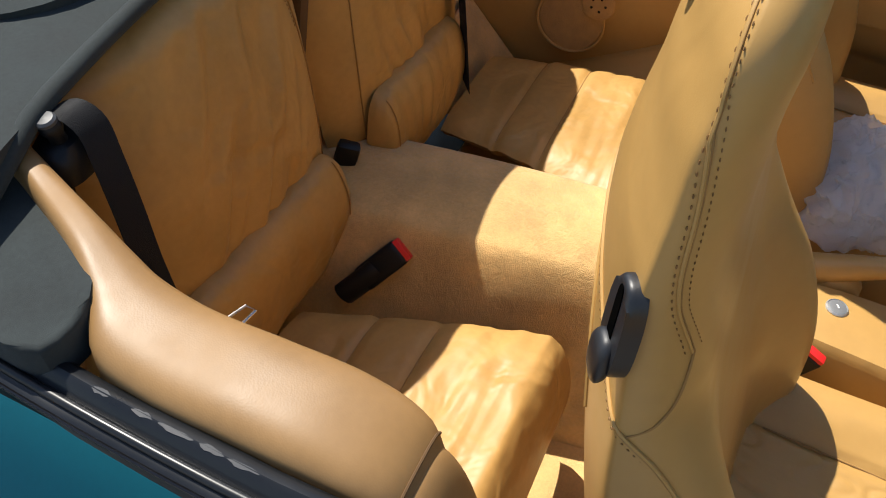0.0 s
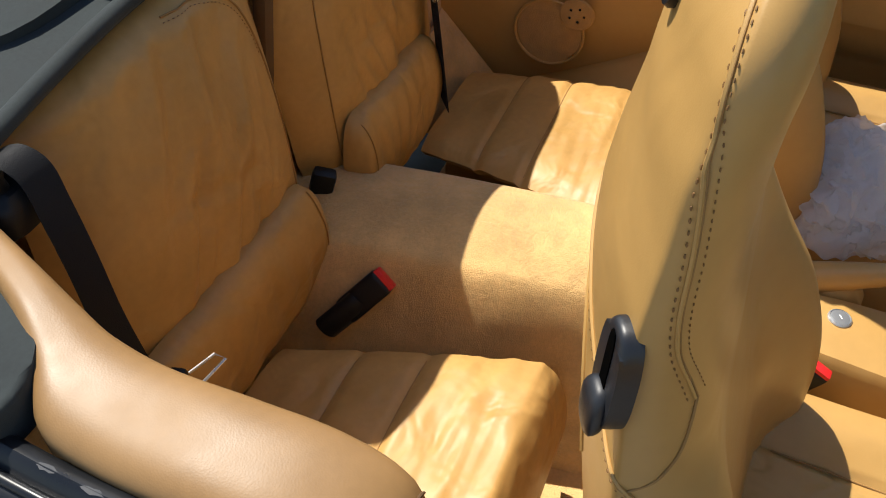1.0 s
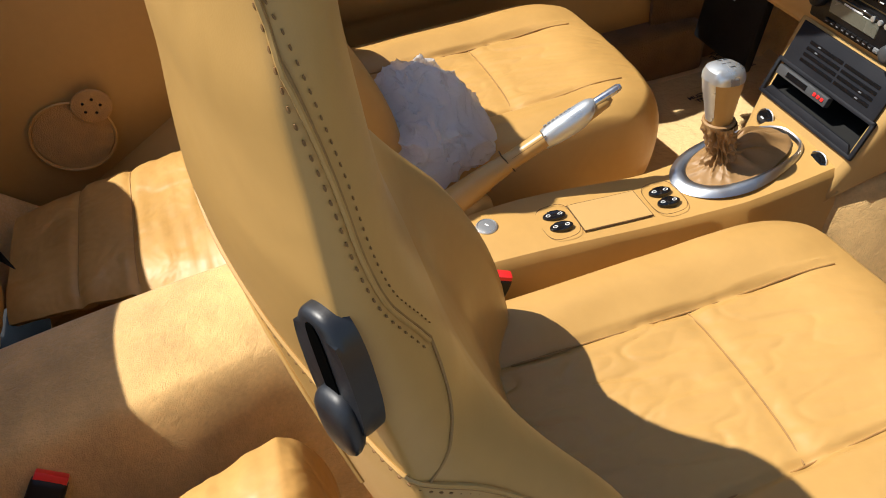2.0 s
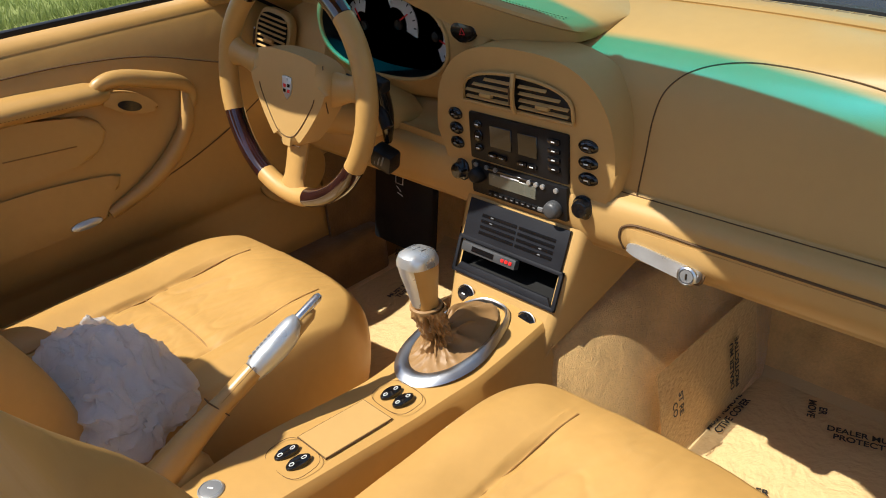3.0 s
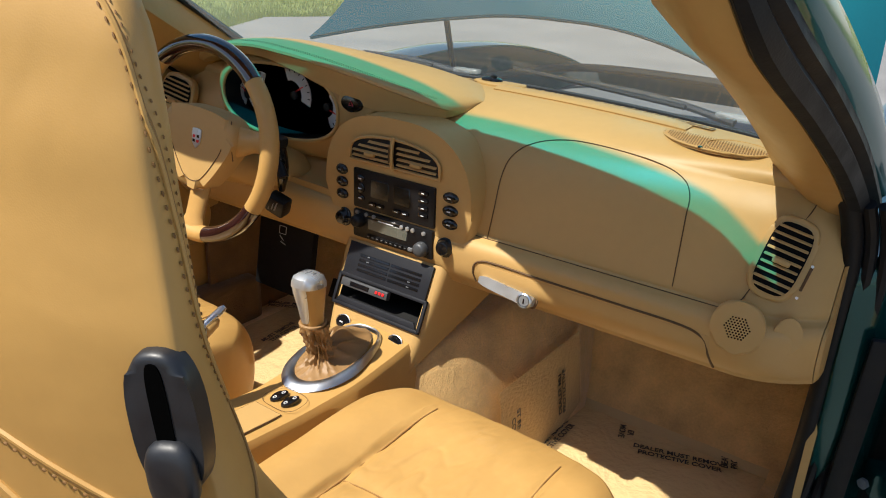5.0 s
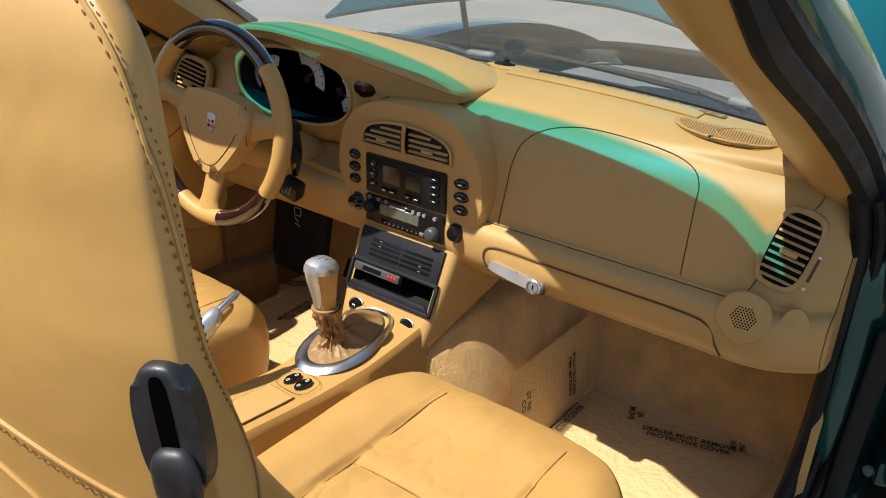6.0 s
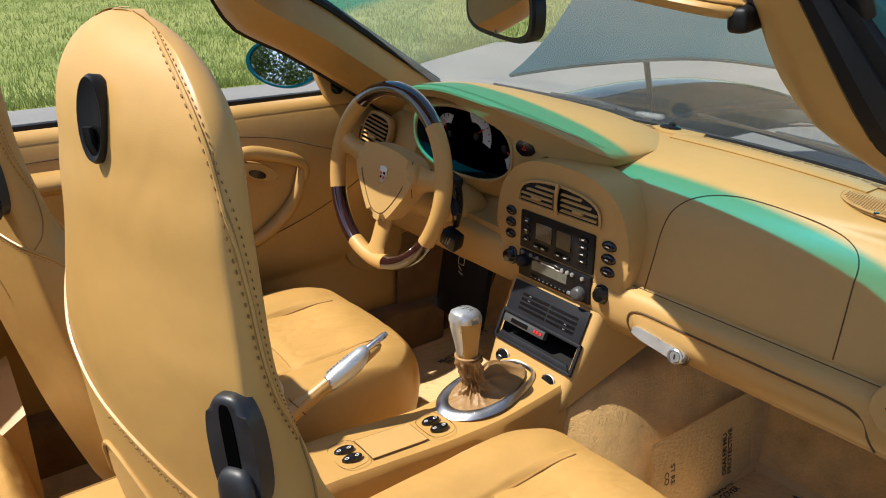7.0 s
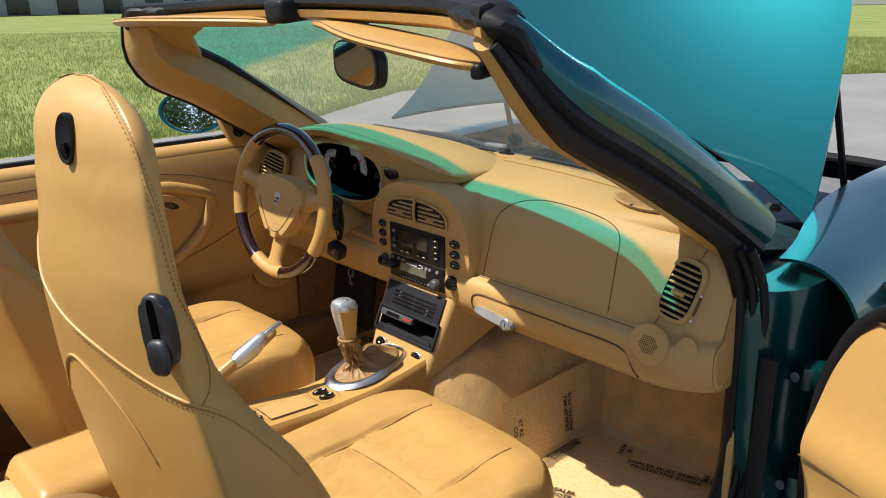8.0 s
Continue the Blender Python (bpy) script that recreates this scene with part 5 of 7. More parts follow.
# ---- floor, tunnel and footwells ----
floor = part("floor", solid(sheet(40, 120, lambda u, v: V(-0.70 + 1.40 * u, min(0.61, -1.30 + 2.05 * v), 0.075 + min(0.46, 0.42 * (max(0.0, v * 2.05 - 1.30 - 0.40) / 0.20) ** 1.1))), 0.02), CARPET)
tagged(floor, "tan carpeted car floor with rising toe boards", "floor", kind="structure")


def tunnel_half(y):
    return table([(-1.42, 0.075, 0.400, 0.24), (-1.30, 0.085, 0.405, 0.24), (-1.10, 0.090, 0.402, 0.22), (-0.90, 0.088, 0.392, 0.20), (-0.72, 0.080, 0.370, 0.17), (-0.60, 0.05, 0.32, 0.14), (-0.2, 0.05, 0.30, 0.13), (0.0, 0.115, 0.375, 0.215), (0.1, 0.13, 0.39, 0.225), (0.35, 0.14, 0.40, 0.235), (0.7, 0.14, 0.42, 0.24)], y)


def tunnel_skin(u, v):
    y = -1.42 + 2.12 * v
    w, z, f = tunnel_half(y)
    s = 2 * u - 1
    a = abs(s)
    if a < 0.45:
        x, h = w * a / 0.45, z + 0.012 * (1 - (a / 0.45) ** 2) - 0.012
    else:
        t = (a - 0.45) / 0.55
        x = w + (f - w) * (t**0.9)
        h = z - 0.012 - (z - 0.085) * (t**1.25)
    return V(math.copysign(x, s) + 0.18 * max(0.0, -0.88 - y), y, h)


tun = part("transmission_tunnel", sheet(64, 120, tunnel_skin), CARPET)
tagged(tun, "tan carpeted transmission tunnel between the seats", "carpet", kind="structure")
fw = part("bulkhead", box((1.44, 0.02, 0.56), pose(0, 0.62, 0.355), 0.005), CARPET)
tagged(fw, "tan carpeted bulkhead under the dashboard", "bulkhead", kind="structure")
rear_wall = part("rear_bulkhead", solid(sheet(20, 10, lambda u, v: V(-0.70 + 1.4 * u, -1.40 - 0.03 * v, 0.10 + 0.68 * v)), 0.02, (0, 1, 0)), CARPET)
tagged(rear_wall, "tan carpeted wall behind the rear seats", "bulkhead", kind="structure")
pan = part("underbody", box((1.50, 2.2, 0.02), pose(0, -0.35, 0.045), 0.004), RUBBER)
tagged(pan, "black underbody of the car", "underbody", kind="structure")

# protective film on the carpet with its printing
FILM, fn, fl, fb = node_mat("clear_floor_film")
fb.inputs["Base Color"].default_value = (0.84, 0.60, 0.30, 1)
fb.inputs["Roughness"].default_value = 0.24
fb.inputs["Alpha"].default_value = 0.7
ftex = fn.new("ShaderNodeTexNoise")
ftex.inputs["Scale"].default_value, ftex.inputs["Detail"].default_value = 26, 4
fbump = fn.new("ShaderNodeBump")
fbump.inputs["Strength"].default_value, fbump.inputs["Distance"].default_value = 0.5, 0.012
fl.new(ftex.outputs["Fac"], fbump.inputs["Height"])
fl.new(fbump.outputs["Normal"], fb.inputs["Normal"])


def floor_z(y):
    return 0.075 + (0.42 * ((y - 0.40) / 0.20) ** 1.1 if y > 0.40 else 0.0)


PRINTS = {  # printed words with their place on the film and turn
    1: (("DEALER MUST REMOVE\nPROTECTIVE COVER", 0.475, 0.345, 17), ("MUST REMOVE\nCTIVE COVER", 0.240, 0.255, 90), ("ER\nMOVE", 0.352, 0.360, -72), ("DEALER\nPROTE", 0.560, 0.402, 107), ("DEALER\nPROTE", 0.350, 0.105, 20)),
    -1: (("MUST REMOVE\nTIVE COVER", -0.535, 0.190, 96), ("DEALER MUST\nPROTECTIVE", -0.640, 0.310, 30), ("REMOVE\nCOVER", -0.330, 0.060, 80))}
for side, label in ((1, "clear protective film on the passenger's carpet"), (-1, "clear protective film on the driver's carpet")):
    film = thing("floor_film", label, "floor film", group="floor films")
    part("film_sheet", sheet(24, 40, lambda u, v: V(side * (0.215 + 0.42 * u), -0.12 + 0.53 * v, floor_z(-0.12 + 0.53 * v) + 0.006 + 0.0025 * noise.noise(V(u * 5, v * 8, side)))), FILM, film)
    part("film_flap", sheet(12, 30, lambda u, v: V(side * (0.232 - 0.024 * u), 0.06 + 0.32 * v, 0.083 + 0.190 * u + 0.004 * noise.noise(V(u * 4, v * 9, side)))), FILM, film)
    for words, x, y, rz in PRINTS[side]:
        lettering(words, 0.0180, pose(x, y, floor_z(y) + 0.0105, 0, 0, rz), FILM_INK, film)
    for words, y, z, turn in (("DEALER MU\nPROTECTIVE", 0.285, 0.170, 90), ("ST RE\n CO", 0.095, 0.200, -90)):
        lettering(words, 0.0180, Matrix.Translation((side * 0.2225, y, z)) @ face_pose((0, 0, 0), (side * 0.992, 0, 0.125)) @ pose(0, 0, 0.006, 0, 0, turn), FILM_INK, film)

# black rest and pedals in the driver's footwell
ped = thing("pedal_board", "black rubber pedal pad with a small white symbol", "pedal")
part("pad", box((0.175, 0.02, 0.20), pose(-0.412, 0.112, 0.375, -10, 0, 0), 0.008), RUBBER, ped)
part("pad_symbol", tube([pose(-0.412, 0.114, 0.425, -10, 0, 0) @ V(x * 1.3, -0.012, z * 1.1) for x, z in ((-0.008, 0.008), (0.008, 0.008), (0.008, -0.008), (-0.008, -0.008))], 0.0009, segs=5, closed=True), WHITE, ped)
part("pad_symbol", tube([pose(-0.412, 0.110, 0.402, -10, 0, 0) @ V(x * 1.3, -0.012, z * 1.1) for x, z in ((-0.006, 0.008), (0.004, 0.0), (-0.004, -0.004), (0.009, -0.008))], 0.0009, segs=5), WHITE, ped)
for x, z in ((-0.34, 0.20), (-0.43, 0.20)):
    p = part("pedal", box((0.055, 0.012, 0.05), pose(x, 0.30, z, -25, 0, 0), 0.004), RUBBER, ped)
    part("pedal_arm", tube([V(x, 0.30, z), V(x, 0.40, z + 0.14), V(x, 0.42, z + 0.30)], 0.008, segs=8), BLACK, ped)

# ---- driver's door, closed ----
door_1 = thing("door_1", "closed driver's door trimmed in tan leather", "door", kind="structure")


def door_skin(u, v):
    """u along from front to back, v down from the belt line."""
    y = 0.16 - 1.14 * u
    z = 0.778 - 0.62 * v
    x = -0.735 + 0.050 * math.sin(math.pi * min(1, v * 1.5)) ** 0.7
    x += 0.020 * math.exp(-((v - 0.62) / 0.13) ** 2) * (1 / (1 + math.exp(-(u - 0.25) * 14)))
    return V(x, y, z)


panel = part("door_panel", solid(sheet(60, 60, door_skin), 0.02, (1, 0, 0)), LEATHER, door_1)
part("belt_rail", loft([[V(-0.735 + a, 0.17 - 1.15 * k / 20, 0.776 + b) for a, b in ((0.012, -0.03), (0.008, -0.004), (-0.004, 0.008), (-0.03, 0.012), (-0.045, 0.008), (-0.05, -0.03))] for k in range(21)]), LEATHER, door_1)
part("window_seal", box((0.022, 1.15, 0.014), pose(-0.792, -0.40, 0.788), 0.004), RUBBER, door_1)
def on_door(u, v, out=0.001):
    return door_skin(u, v) + V(out, 0, 0)


def dw(y, z, out=0.0):
    """A point of the driver's door trim at y and z."""
    return door_skin((0.16 - y) / 1.14, (0.778 - z) / 0.62) + V(out, 0, 0)


def door_pad(name, outline, depth, bevel, mat=None):
    flat = [(p.x, p.y) for p in curve([V(y, z, 0) for y, z in outline], 60)]
    return part(name, slab(flat, depth, face_pose((-0.694, 0, 0), (1, 0, 0)), bevel, 4), mat or LEATHER, door_1)


def door_line(name, pts, r, out=0.0006, mat=None):
    return part(name, tube(curve([dw(y, z, out) for y, z in pts], 40), r, segs=6), mat or SEAM, panel)


door_line("trim_seam", ((-0.95, 0.728), (-0.70, 0.736), (-0.464, 0.736), (-0.345, 0.732), (-0.216, 0.715), (-0.064, 0.667), (0.08, 0.63)), 0.0017)
part("armrest", loft([[V(-0.694 + w * math.cos(q), y, z + h * math.sin(q)) for q in (2 * math.pi * k / 20 for k in range(20))] for y, z, w, h in ((-0.295, 0.672, 0.004, 0.006), (-0.31, 0.676, 0.026, 0.016), (-0.34, 0.680, 0.040, 0.021), (-0.45, 0.688, 0.044, 0.022), (-0.60, 0.694, 0.044, 0.022), (-0.93, 0.698, 0.042, 0.022))]), LEATHER, door_1)
part("stitching", stitches([V(-0.6515, -0.36 - 0.55 * k / 20, 0.6775 + 0.012 * min(1, k / 8)) for k in range(21)], 0.006, 0.0009), THREAD, door_1)
pull = part("pull_pad", tube(curve([dw(y, z, o) for y, z, o in ((-0.338, 0.676, 0.016), (-0.326, 0.694, 0.024), (-0.292, 0.699, 0.028), (-0.232, 0.682, 0.026), (-0.180, 0.662, 0.020), (-0.160, 0.640, 0.012), (-0.164, 0.612, 0.008))], 30), [0.008 + 0.007 * math.sin(math.pi * (k + 3) / 34) for k in range(31)], segs=14, flat=1.1), LEATHER, door_1)
hd = door_pad("handle_lever", ((-0.334, 0.676), (-0.301, 0.677), (-0.258, 0.662), (-0.231, 0.630), (-0.267, 0.629), (-0.304, 0.645), (-0.328, 0.663), (-0.334, 0.676)), 0.026, 0.008)
part("handle_hollow", slab(ellipse(0.022, 0.009, 20), 0.0012, face_pose((-0.6678, -0.283, 0.648), (1, 0, 0)) @ pose(0, 0, 0, 0, 0, -22), 0), GLOSS_BLACK, hd)
part("pull_ridge", tube(curve([dw(y, z, o) for y, z, o in ((-0.165, 0.640, 0.006), (-0.178, 0.600, 0.008), (-0.190, 0.572, 0.008), (-0.228, 0.530, 0.008), (-0.284, 0.492, 0.006), (-0.366, 0.460, 0.0))], 30), [0.010 + 0.010 * math.sin(math.pi * (k + 4) / 38) for k in range(31)], segs=14, flat=0.8), LEATHER, door_1)
door_pad("door_cushion", ((-0.95, 0.678), (-0.70, 0.680), (-0.488, 0.672), (-0.415, 0.660), (-0.350, 0.643), (-0.332, 0.617), (-0.347, 0.588), (-0.378, 0.573), (-0.464, 0.569), (-0.70, 0.566), (-0.95, 0.566)), 0.020, 0.010)
part("pad_crease", tube([V(-0.6735, -0.39 - 0.12 * k / 10, 0.605 + 0.011 * k / 10) for k in range(11)], 0.0012, segs=6), SEWN, door_1)
lidp = door_pad("pocket_lid", ((-0.95, 0.553), (-0.70, 0.556), (-0.531, 0.552), (-0.439, 0.547), (-0.330, 0.528), (-0.338, 0.508), (-0.368, 0.494), (-0.375, 0.458), (-0.472, 0.451), (-0.70, 0.447), (-0.95, 0.446)), 0.016, 0.006)
part("pocket_gap", tube(curve([V(-0.6915, y, z) for y, z in ((-0.95, 0.559), (-0.531, 0.557), (-0.439, 0.552), (-0.322, 0.530), (-0.333, 0.505), (-0.364, 0.491), (-0.371, 0.455), (-0.472, 0.447), (-0.95, 0.442))], 60), 0.0024, segs=6), SEAM, lidp)
part("door_lamp", lathe([(0.030, 0), (0.028, 0.004), (0.01, 0.007), (0.001, 0.0075)], 24, face_pose((-0.679, -0.415, 0.462), (1, 0, 0.2)), stretch=(1.0, 0.30)), SATIN, door_1)
door_line("lower_seam", ((-0.263, 0.486), (-0.18, 0.510), (-0.097, 0.542), (0.02, 0.60)), 0.0013)
part("kick_speaker", slab(ellipse(0.085, 0.075, 32), 0.012, face_pose(on_door(0.10, 0.62, -0.006), (1, -0.1, 0.05)), 0.005, 3), LEATHER, door_1)
sill_l = part("sill", box((0.12, 1.3, 0.14), pose(-0.72, -0.40, 0.12), 0.03, 3), CARPET_SHADED)
tagged(sill_l, "carpeted sill under the driver's door, darkened with painted shade", "sill", kind="structure")

# mirror triangle with tweeter, and the outside mirror
tri = thing("mirror_triangle", "tan trim triangle with black oval tweeter", "trim")
part("triangle_trim", slab([(-0.052, 0.0), (0.14, 0.0), (0.10, 0.045), (0.0, 0.115), (-0.075, 0.160), (-0.098, 0.150), (-0.088, 0.07), (-0.066, 0.02)], 0.020, Matrix.Translation((-0.738, 0.0, 0.768)) @ face_pose((0, 0, 0), (1, 0, 0.1)) @ pose(0, 0, 0, 0, 0, 0), 0.006, 3), LEATHER, tri)
part("tweeter", slab(ellipse(0.018, 0.028, 24, 2.4), 0.006, face_pose((-0.7235, -0.036, 0.822), (1, 0, 0.1)) @ pose(0, 0, 0, 0, 0, -14), 0.003), GLOSS_BLACK, tri)

MIRROR, mn, ml, mb = node_mat("mirror_glass")
mb.inputs["Base Color"].default_value = (0.86, 0.88, 0.88, 1)
mb.inputs["Metallic"].default_value, mb.inputs["Roughness"].default_value = 1.0, 0.01
ext = thing("door_mirror", "dark green door mirror reflecting sky and trees", "mirror")
EM = face_pose((-0.930, -0.075, 0.850), (0.5, -0.87, 0.175))
egg = [(0.108 * (c + 0.10 * c * c) - 0.008, (0.062 + 0.010 * c) * s) for c, s in ((math.cos(2 * math.pi * k / 40), math.sin(2 * math.pi * k / 40)) for k in range(40))]
part("mirror_shell", loft([[EM @ V(x * k, y * k, z) for x, y in egg] for z, k in ((-0.085, 0.30), (-0.075, 0.55), (-0.05, 0.82), (-0.02, 0.98), (0.004, 1.04), (0.010, 1.02), (0.010, 0.93), (0.002, 0.90))], caps=True), PAINT, ext)
part("mirror_pane", slab([(x * 0.90, y * 0.90) for x, y in egg], 0.003, EM @ pose(0, 0, 0.002), 0), MIRROR, ext)
part("mirror_foot", tube([V(-0.87, 0.02, 0.815), V(-0.81, 0.04, 0.800), V(-0.75, 0.06, 0.79)], [0.030, 0.026, 0.030], segs=14, flat=0.7), PAINT, ext)

# ---- windscreen frame ----
def header_front(x):
    """Forward edge of the header over the windscreen."""
    return -0.149 - 0.04 * x - 0.22 * x * x - 0.78 * max(0.0, abs(x) - 0.40) ** 1.3


def header_deep(x):
    return 0.140 - 0.068 * (abs(x) / 0.60) ** 2.5


def header_y(x):
    return header_front(x) - 0.5 * header_deep(x)


HZ = 1.122
BASE = [(s * 0.69, 0.17, 0.775) for s in (-1, 1)]
frame_o = thing("windscreen_frame", "windscreen frame with tan trimmed pillars and black seal", "windscreen frame", kind="structure")
head_pts = [V(-0.60 + 1.2 * k / 40, header_y(-0.60 + 1.2 * k / 40), HZ + 0.018 * (1 - (-1 + 2 * k / 40) ** 2)) for k in range(41)]
part("header_trim", loft([[p + V(0, a * header_deep(p.x), b) for a, b in ((0.46, 0.004), (0.38, -0.012), (0.10, -0.018), (-0.25, -0.016), (-0.46, -0.008), (-0.49, 0.004), (0.0, 0.012))] for p in head_pts]), LEATHER, frame_o)
part("header_seal", loft([[p + V(0, a * header_deep(p.x), b) for a, b in ((0.49, 0.006), (-0.44, 0.008), (-0.52, 0.016), (-0.50, 0.028), (-0.28, 0.033), (0.22, 0.026), (0.49, 0.014))] for p in head_pts]), RUBBER, frame_o)
part("header_lip", loft([[p + V(0, a * header_deep(p.x), b) for a, b in ((-0.10, 0.031), (0.10, 0.036), (0.34, 0.030), (0.52, 0.012), (0.40, 0.012))] for p in head_pts[5:-5]]), PAINT, frame_o)
part("header_latch", box((0.062, 0.075, 0.044), pose(-0.03, header_front(0) - 0.135, HZ + 0.022, 6, 0, 0), 0.012, 3), RUBBER, frame_o)
for s in (-1, 1):
    top = head_pts[-1] if s > 0 else head_pts[0]
    base = V(s * 0.690, 0.165, 0.765)
    knee = V(s * 0.656, -0.15, 0.958)
    axis = curve([base, V(s * 0.678, 0.0, 0.868), knee, V(s * 0.632, -0.30, 1.040), top + V(0, 0, 0.002)], 24)
    def section(offsets):
        loops = []
        for i, p in enumerate(axis):
            d = (axis[min(i + 1, 24)] - axis[max(i - 1, 0)]).normalized()
            sx = V(s, 0, 0)
            sx = (sx - d * sx.dot(d)).normalized()
            up = sx.cross(d)
            up = up if up.z > 0 else -up
            k = 1 - 0.45 * max(0.0, (i - 19) / 5)
            loops.append([p + sx * a * k + up * b * k for a, b in offsets])
        return loft(loops)
    part("pillar_trim", section([(-0.060, 0.054), (-0.086, 0.014), (-0.098, -0.014), (-0.074, -0.034), (-0.040, -0.057), (-0.012, -0.066), (0.012, -0.064), (0.018, -0.010), (0.010, 0.020), (-0.030, 0.040)]), LEATHER, frame_o)
    part("pillar_seal", section([(0.010, -0.060), (0.020, -0.070), (0.032, -0.066), (0.038, -0.050), (0.030, -0.038), (0.040, -0.030), (0.036, -0.012), (0.026, 0.006), (0.012, 0.010)]), RUBBER, frame_o)
    part("pillar_skin", section([(0.022, 0.010), (0.028, -0.012), (0.036, -0.018), (0.043, -0.010), (0.046, 0.008), (0.039, 0.030), (0.022, 0.046), (-0.010, 0.056), (-0.040, 0.063), (-0.060, 0.067), (-0.062, 0.060), (-0.030, 0.046)]), PAINT, frame_o)
    part("glass_border", section([(-0.068, 0.060), (-0.070, 0.050), (-0.062, 0.046), (-0.056, 0.054), (-0.060, 0.063)]), BLACK, frame_o)
    # filler added in the glass corner to keep stray sun off the dashboard
    corner = [V(s * 0.455, header_front(s * 0.455) - 0.012, 1.138), V(s * 0.500, header_front(s * 0.5) + 0.010, 1.122), V(s * 0.535, -0.238, 1.090), V(s * 0.572, -0.200, 1.045), V(s * 0.605, -0.180, 1.000), V(s * 0.632, -0.215, 1.005), V(s * 0.622, -0.330, 1.075), V(s * 0.55, -0.335, 1.122)]
    part("corner_sun_block", loft([corner, [p + V(0, -0.004, -0.014) for p in corner]]), LEATHER, frame_o)
    hp = head_pts if s > 0 else head_pts[::-1]
    cover_line = curve([hp[-6] + V(0, -0.02, 0.014), hp[-3] + V(0, -0.014, 0.012), top + V(s * 0.008, -0.004, 0.008), axis[23] + V(s * 0.012, -0.006, -0.002), axis[22] + V(s * 0.014, -0.004, -0.010)], 24)
    rows = []
    for k in range(25):
        t = k / 24
        c = cover_line[k]
        ahead = (cover_line[min(k + 1, 24)] - cover_line[max(k - 1, 0)]).normalized()
        w, h = 0.018 + 0.016 * math.sin(math.pi * t) ** 0.6, 0.010 + 0.012 * math.sin(math.pi * t)
        wide = ahead.cross(V(0, 0, 1)).normalized()
        tall = wide.cross(ahead)
        ring = []
        for j in range(24):
            q = 2 * math.pi * j / 24
            r = 1 + 0.22 * noise.noise(V(t * 9, math.cos(q) * 1.6, s + math.sin(q) * 1.6)) + 0.07 * noise.noise(V(t * 22, math.cos(q) * 4, math.sin(q) * 4))
            ring.append(c + wide * w * r * math.cos(q) + tall * h * r * math.sin(q))
        rows.append(ring)
    part("corner_cover", loft(rows), RUBBER, frame_o)

GLASS, gn, gl, gb = node_mat("windscreen_glass")
gn.remove(gb)
gout = gn["Material Output"]
clear = gn.new("ShaderNodeBsdfTransparent")
gloss = gn.new("ShaderNodeBsdfGlossy")
gloss.inputs["Roughness"].default_value = 0.015
facing = gn.new("ShaderNodeLayerWeight")
power = gn.new("ShaderNodeMath")
power.operation = "POWER"
power.inputs[1].default_value = 4.0
gl.new(facing.outputs["Facing"], power.inputs[0])
fres = gn.new("ShaderNodeMapRange")
fres.inputs["To Min"].default_value, fres.inputs["To Max"].default_value = 0.04, 0.95
gl.new(power.outputs[0], fres.inputs["Value"])
mix = gn.new("ShaderNodeMixShader")
gl.new(fres.outputs["Result"], mix.inputs["Fac"])
gl.new(clear.outputs["BSDF"], mix.inputs[1])
gl.new(gloss.outputs["BSDF"], mix.inputs[2])
# pale veil mixed into the glass for the haze of the reflected dashboard
veil = gn.new("ShaderNodeBsdfTranslucent")
veil.inputs["Color"].default_value = (0.82, 0.84, 0.80, 1)
veiled = gn.new("ShaderNodeMixShader")
veil_noise = gn.new("ShaderNodeTexNoise")
veil_noise.inputs["Scale"].default_value, veil_noise.inputs["Detail"].default_value = 7, 6
amount = gn.new("ShaderNodeMapRange")
amount.inputs["From Min"].default_value, amount.inputs["From Max"].default_value = 0.3, 0.7
amount.inputs["To Min"].default_value, amount.inputs["To Max"].default_value = 0.08, 0.11
gl.new(veil_noise.outputs["Fac"], amount.inputs["Value"])
gl.new(amount.outputs["Result"], veiled.inputs["Fac"])
gl.new(mix.outputs["Shader"], veiled.inputs[1])
gl.new(veil.outputs["BSDF"], veiled.inputs[2])
gl.new(veiled.outputs["Shader"], gout.inputs["Surface"])
guv = gn.new("ShaderNodeUVMap")
guv.uv_map = "band"
gsep = gn.new("ShaderNodeSeparateXYZ")
gl.new(guv.outputs["UV"], gsep.inputs["Vector"])
gramp = gn.new("ShaderNodeValToRGB")
gramp.color_ramp.elements[0].position, gramp.color_ramp.elements[1].position = 0.845, 0.888
gramp.color_ramp.elements[0].color, gramp.color_ramp.elements[1].color = (0.90, 0.95, 0.92, 1), (0.0, 0.66, 1.0, 1)
gl.new(gsep.outputs["Y"], gramp.inputs["Fac"])
gl.new(gramp.outputs["Color"], clear.inputs["Color"])


def screen(u, v):
    x1 = -0.585 + 1.17 * u
    x0 = -0.665 + 1.33 * u
    bottom = V(x0, dash_end(x0) + 0.035, 0.778)
    topp = V(x1, header_front(x1) - 0.006, HZ + 0.010 + 0.018 * (1 - (x1 / 0.6) ** 2))
    p = bottom.lerp(topp, v)
    bulge = 0.030 * math.sin(math.pi * v) * (1 - (2 * u - 1) ** 4)
    return p + V(0, bulge * 0.5, bulge)


bm = sheet(40, 30, screen)
uv = bm.loops.layers.uv.new("band")
index = {v: i for i, v in enumerate(bm.verts)}
for f in bm.faces:
    for lp in f.loops:
        i = index[lp.vert]
        lp[uv].uv = ((i // 31) / 40, (i % 31) / 30 + 0.50 * max(0.0, -lp.vert.co.x - 0.05))
glass = part("windscreen", bm, GLASS)
tagged(glass, "raked windscreen glass with a green tinted top band", "windscreen", kind="structure")
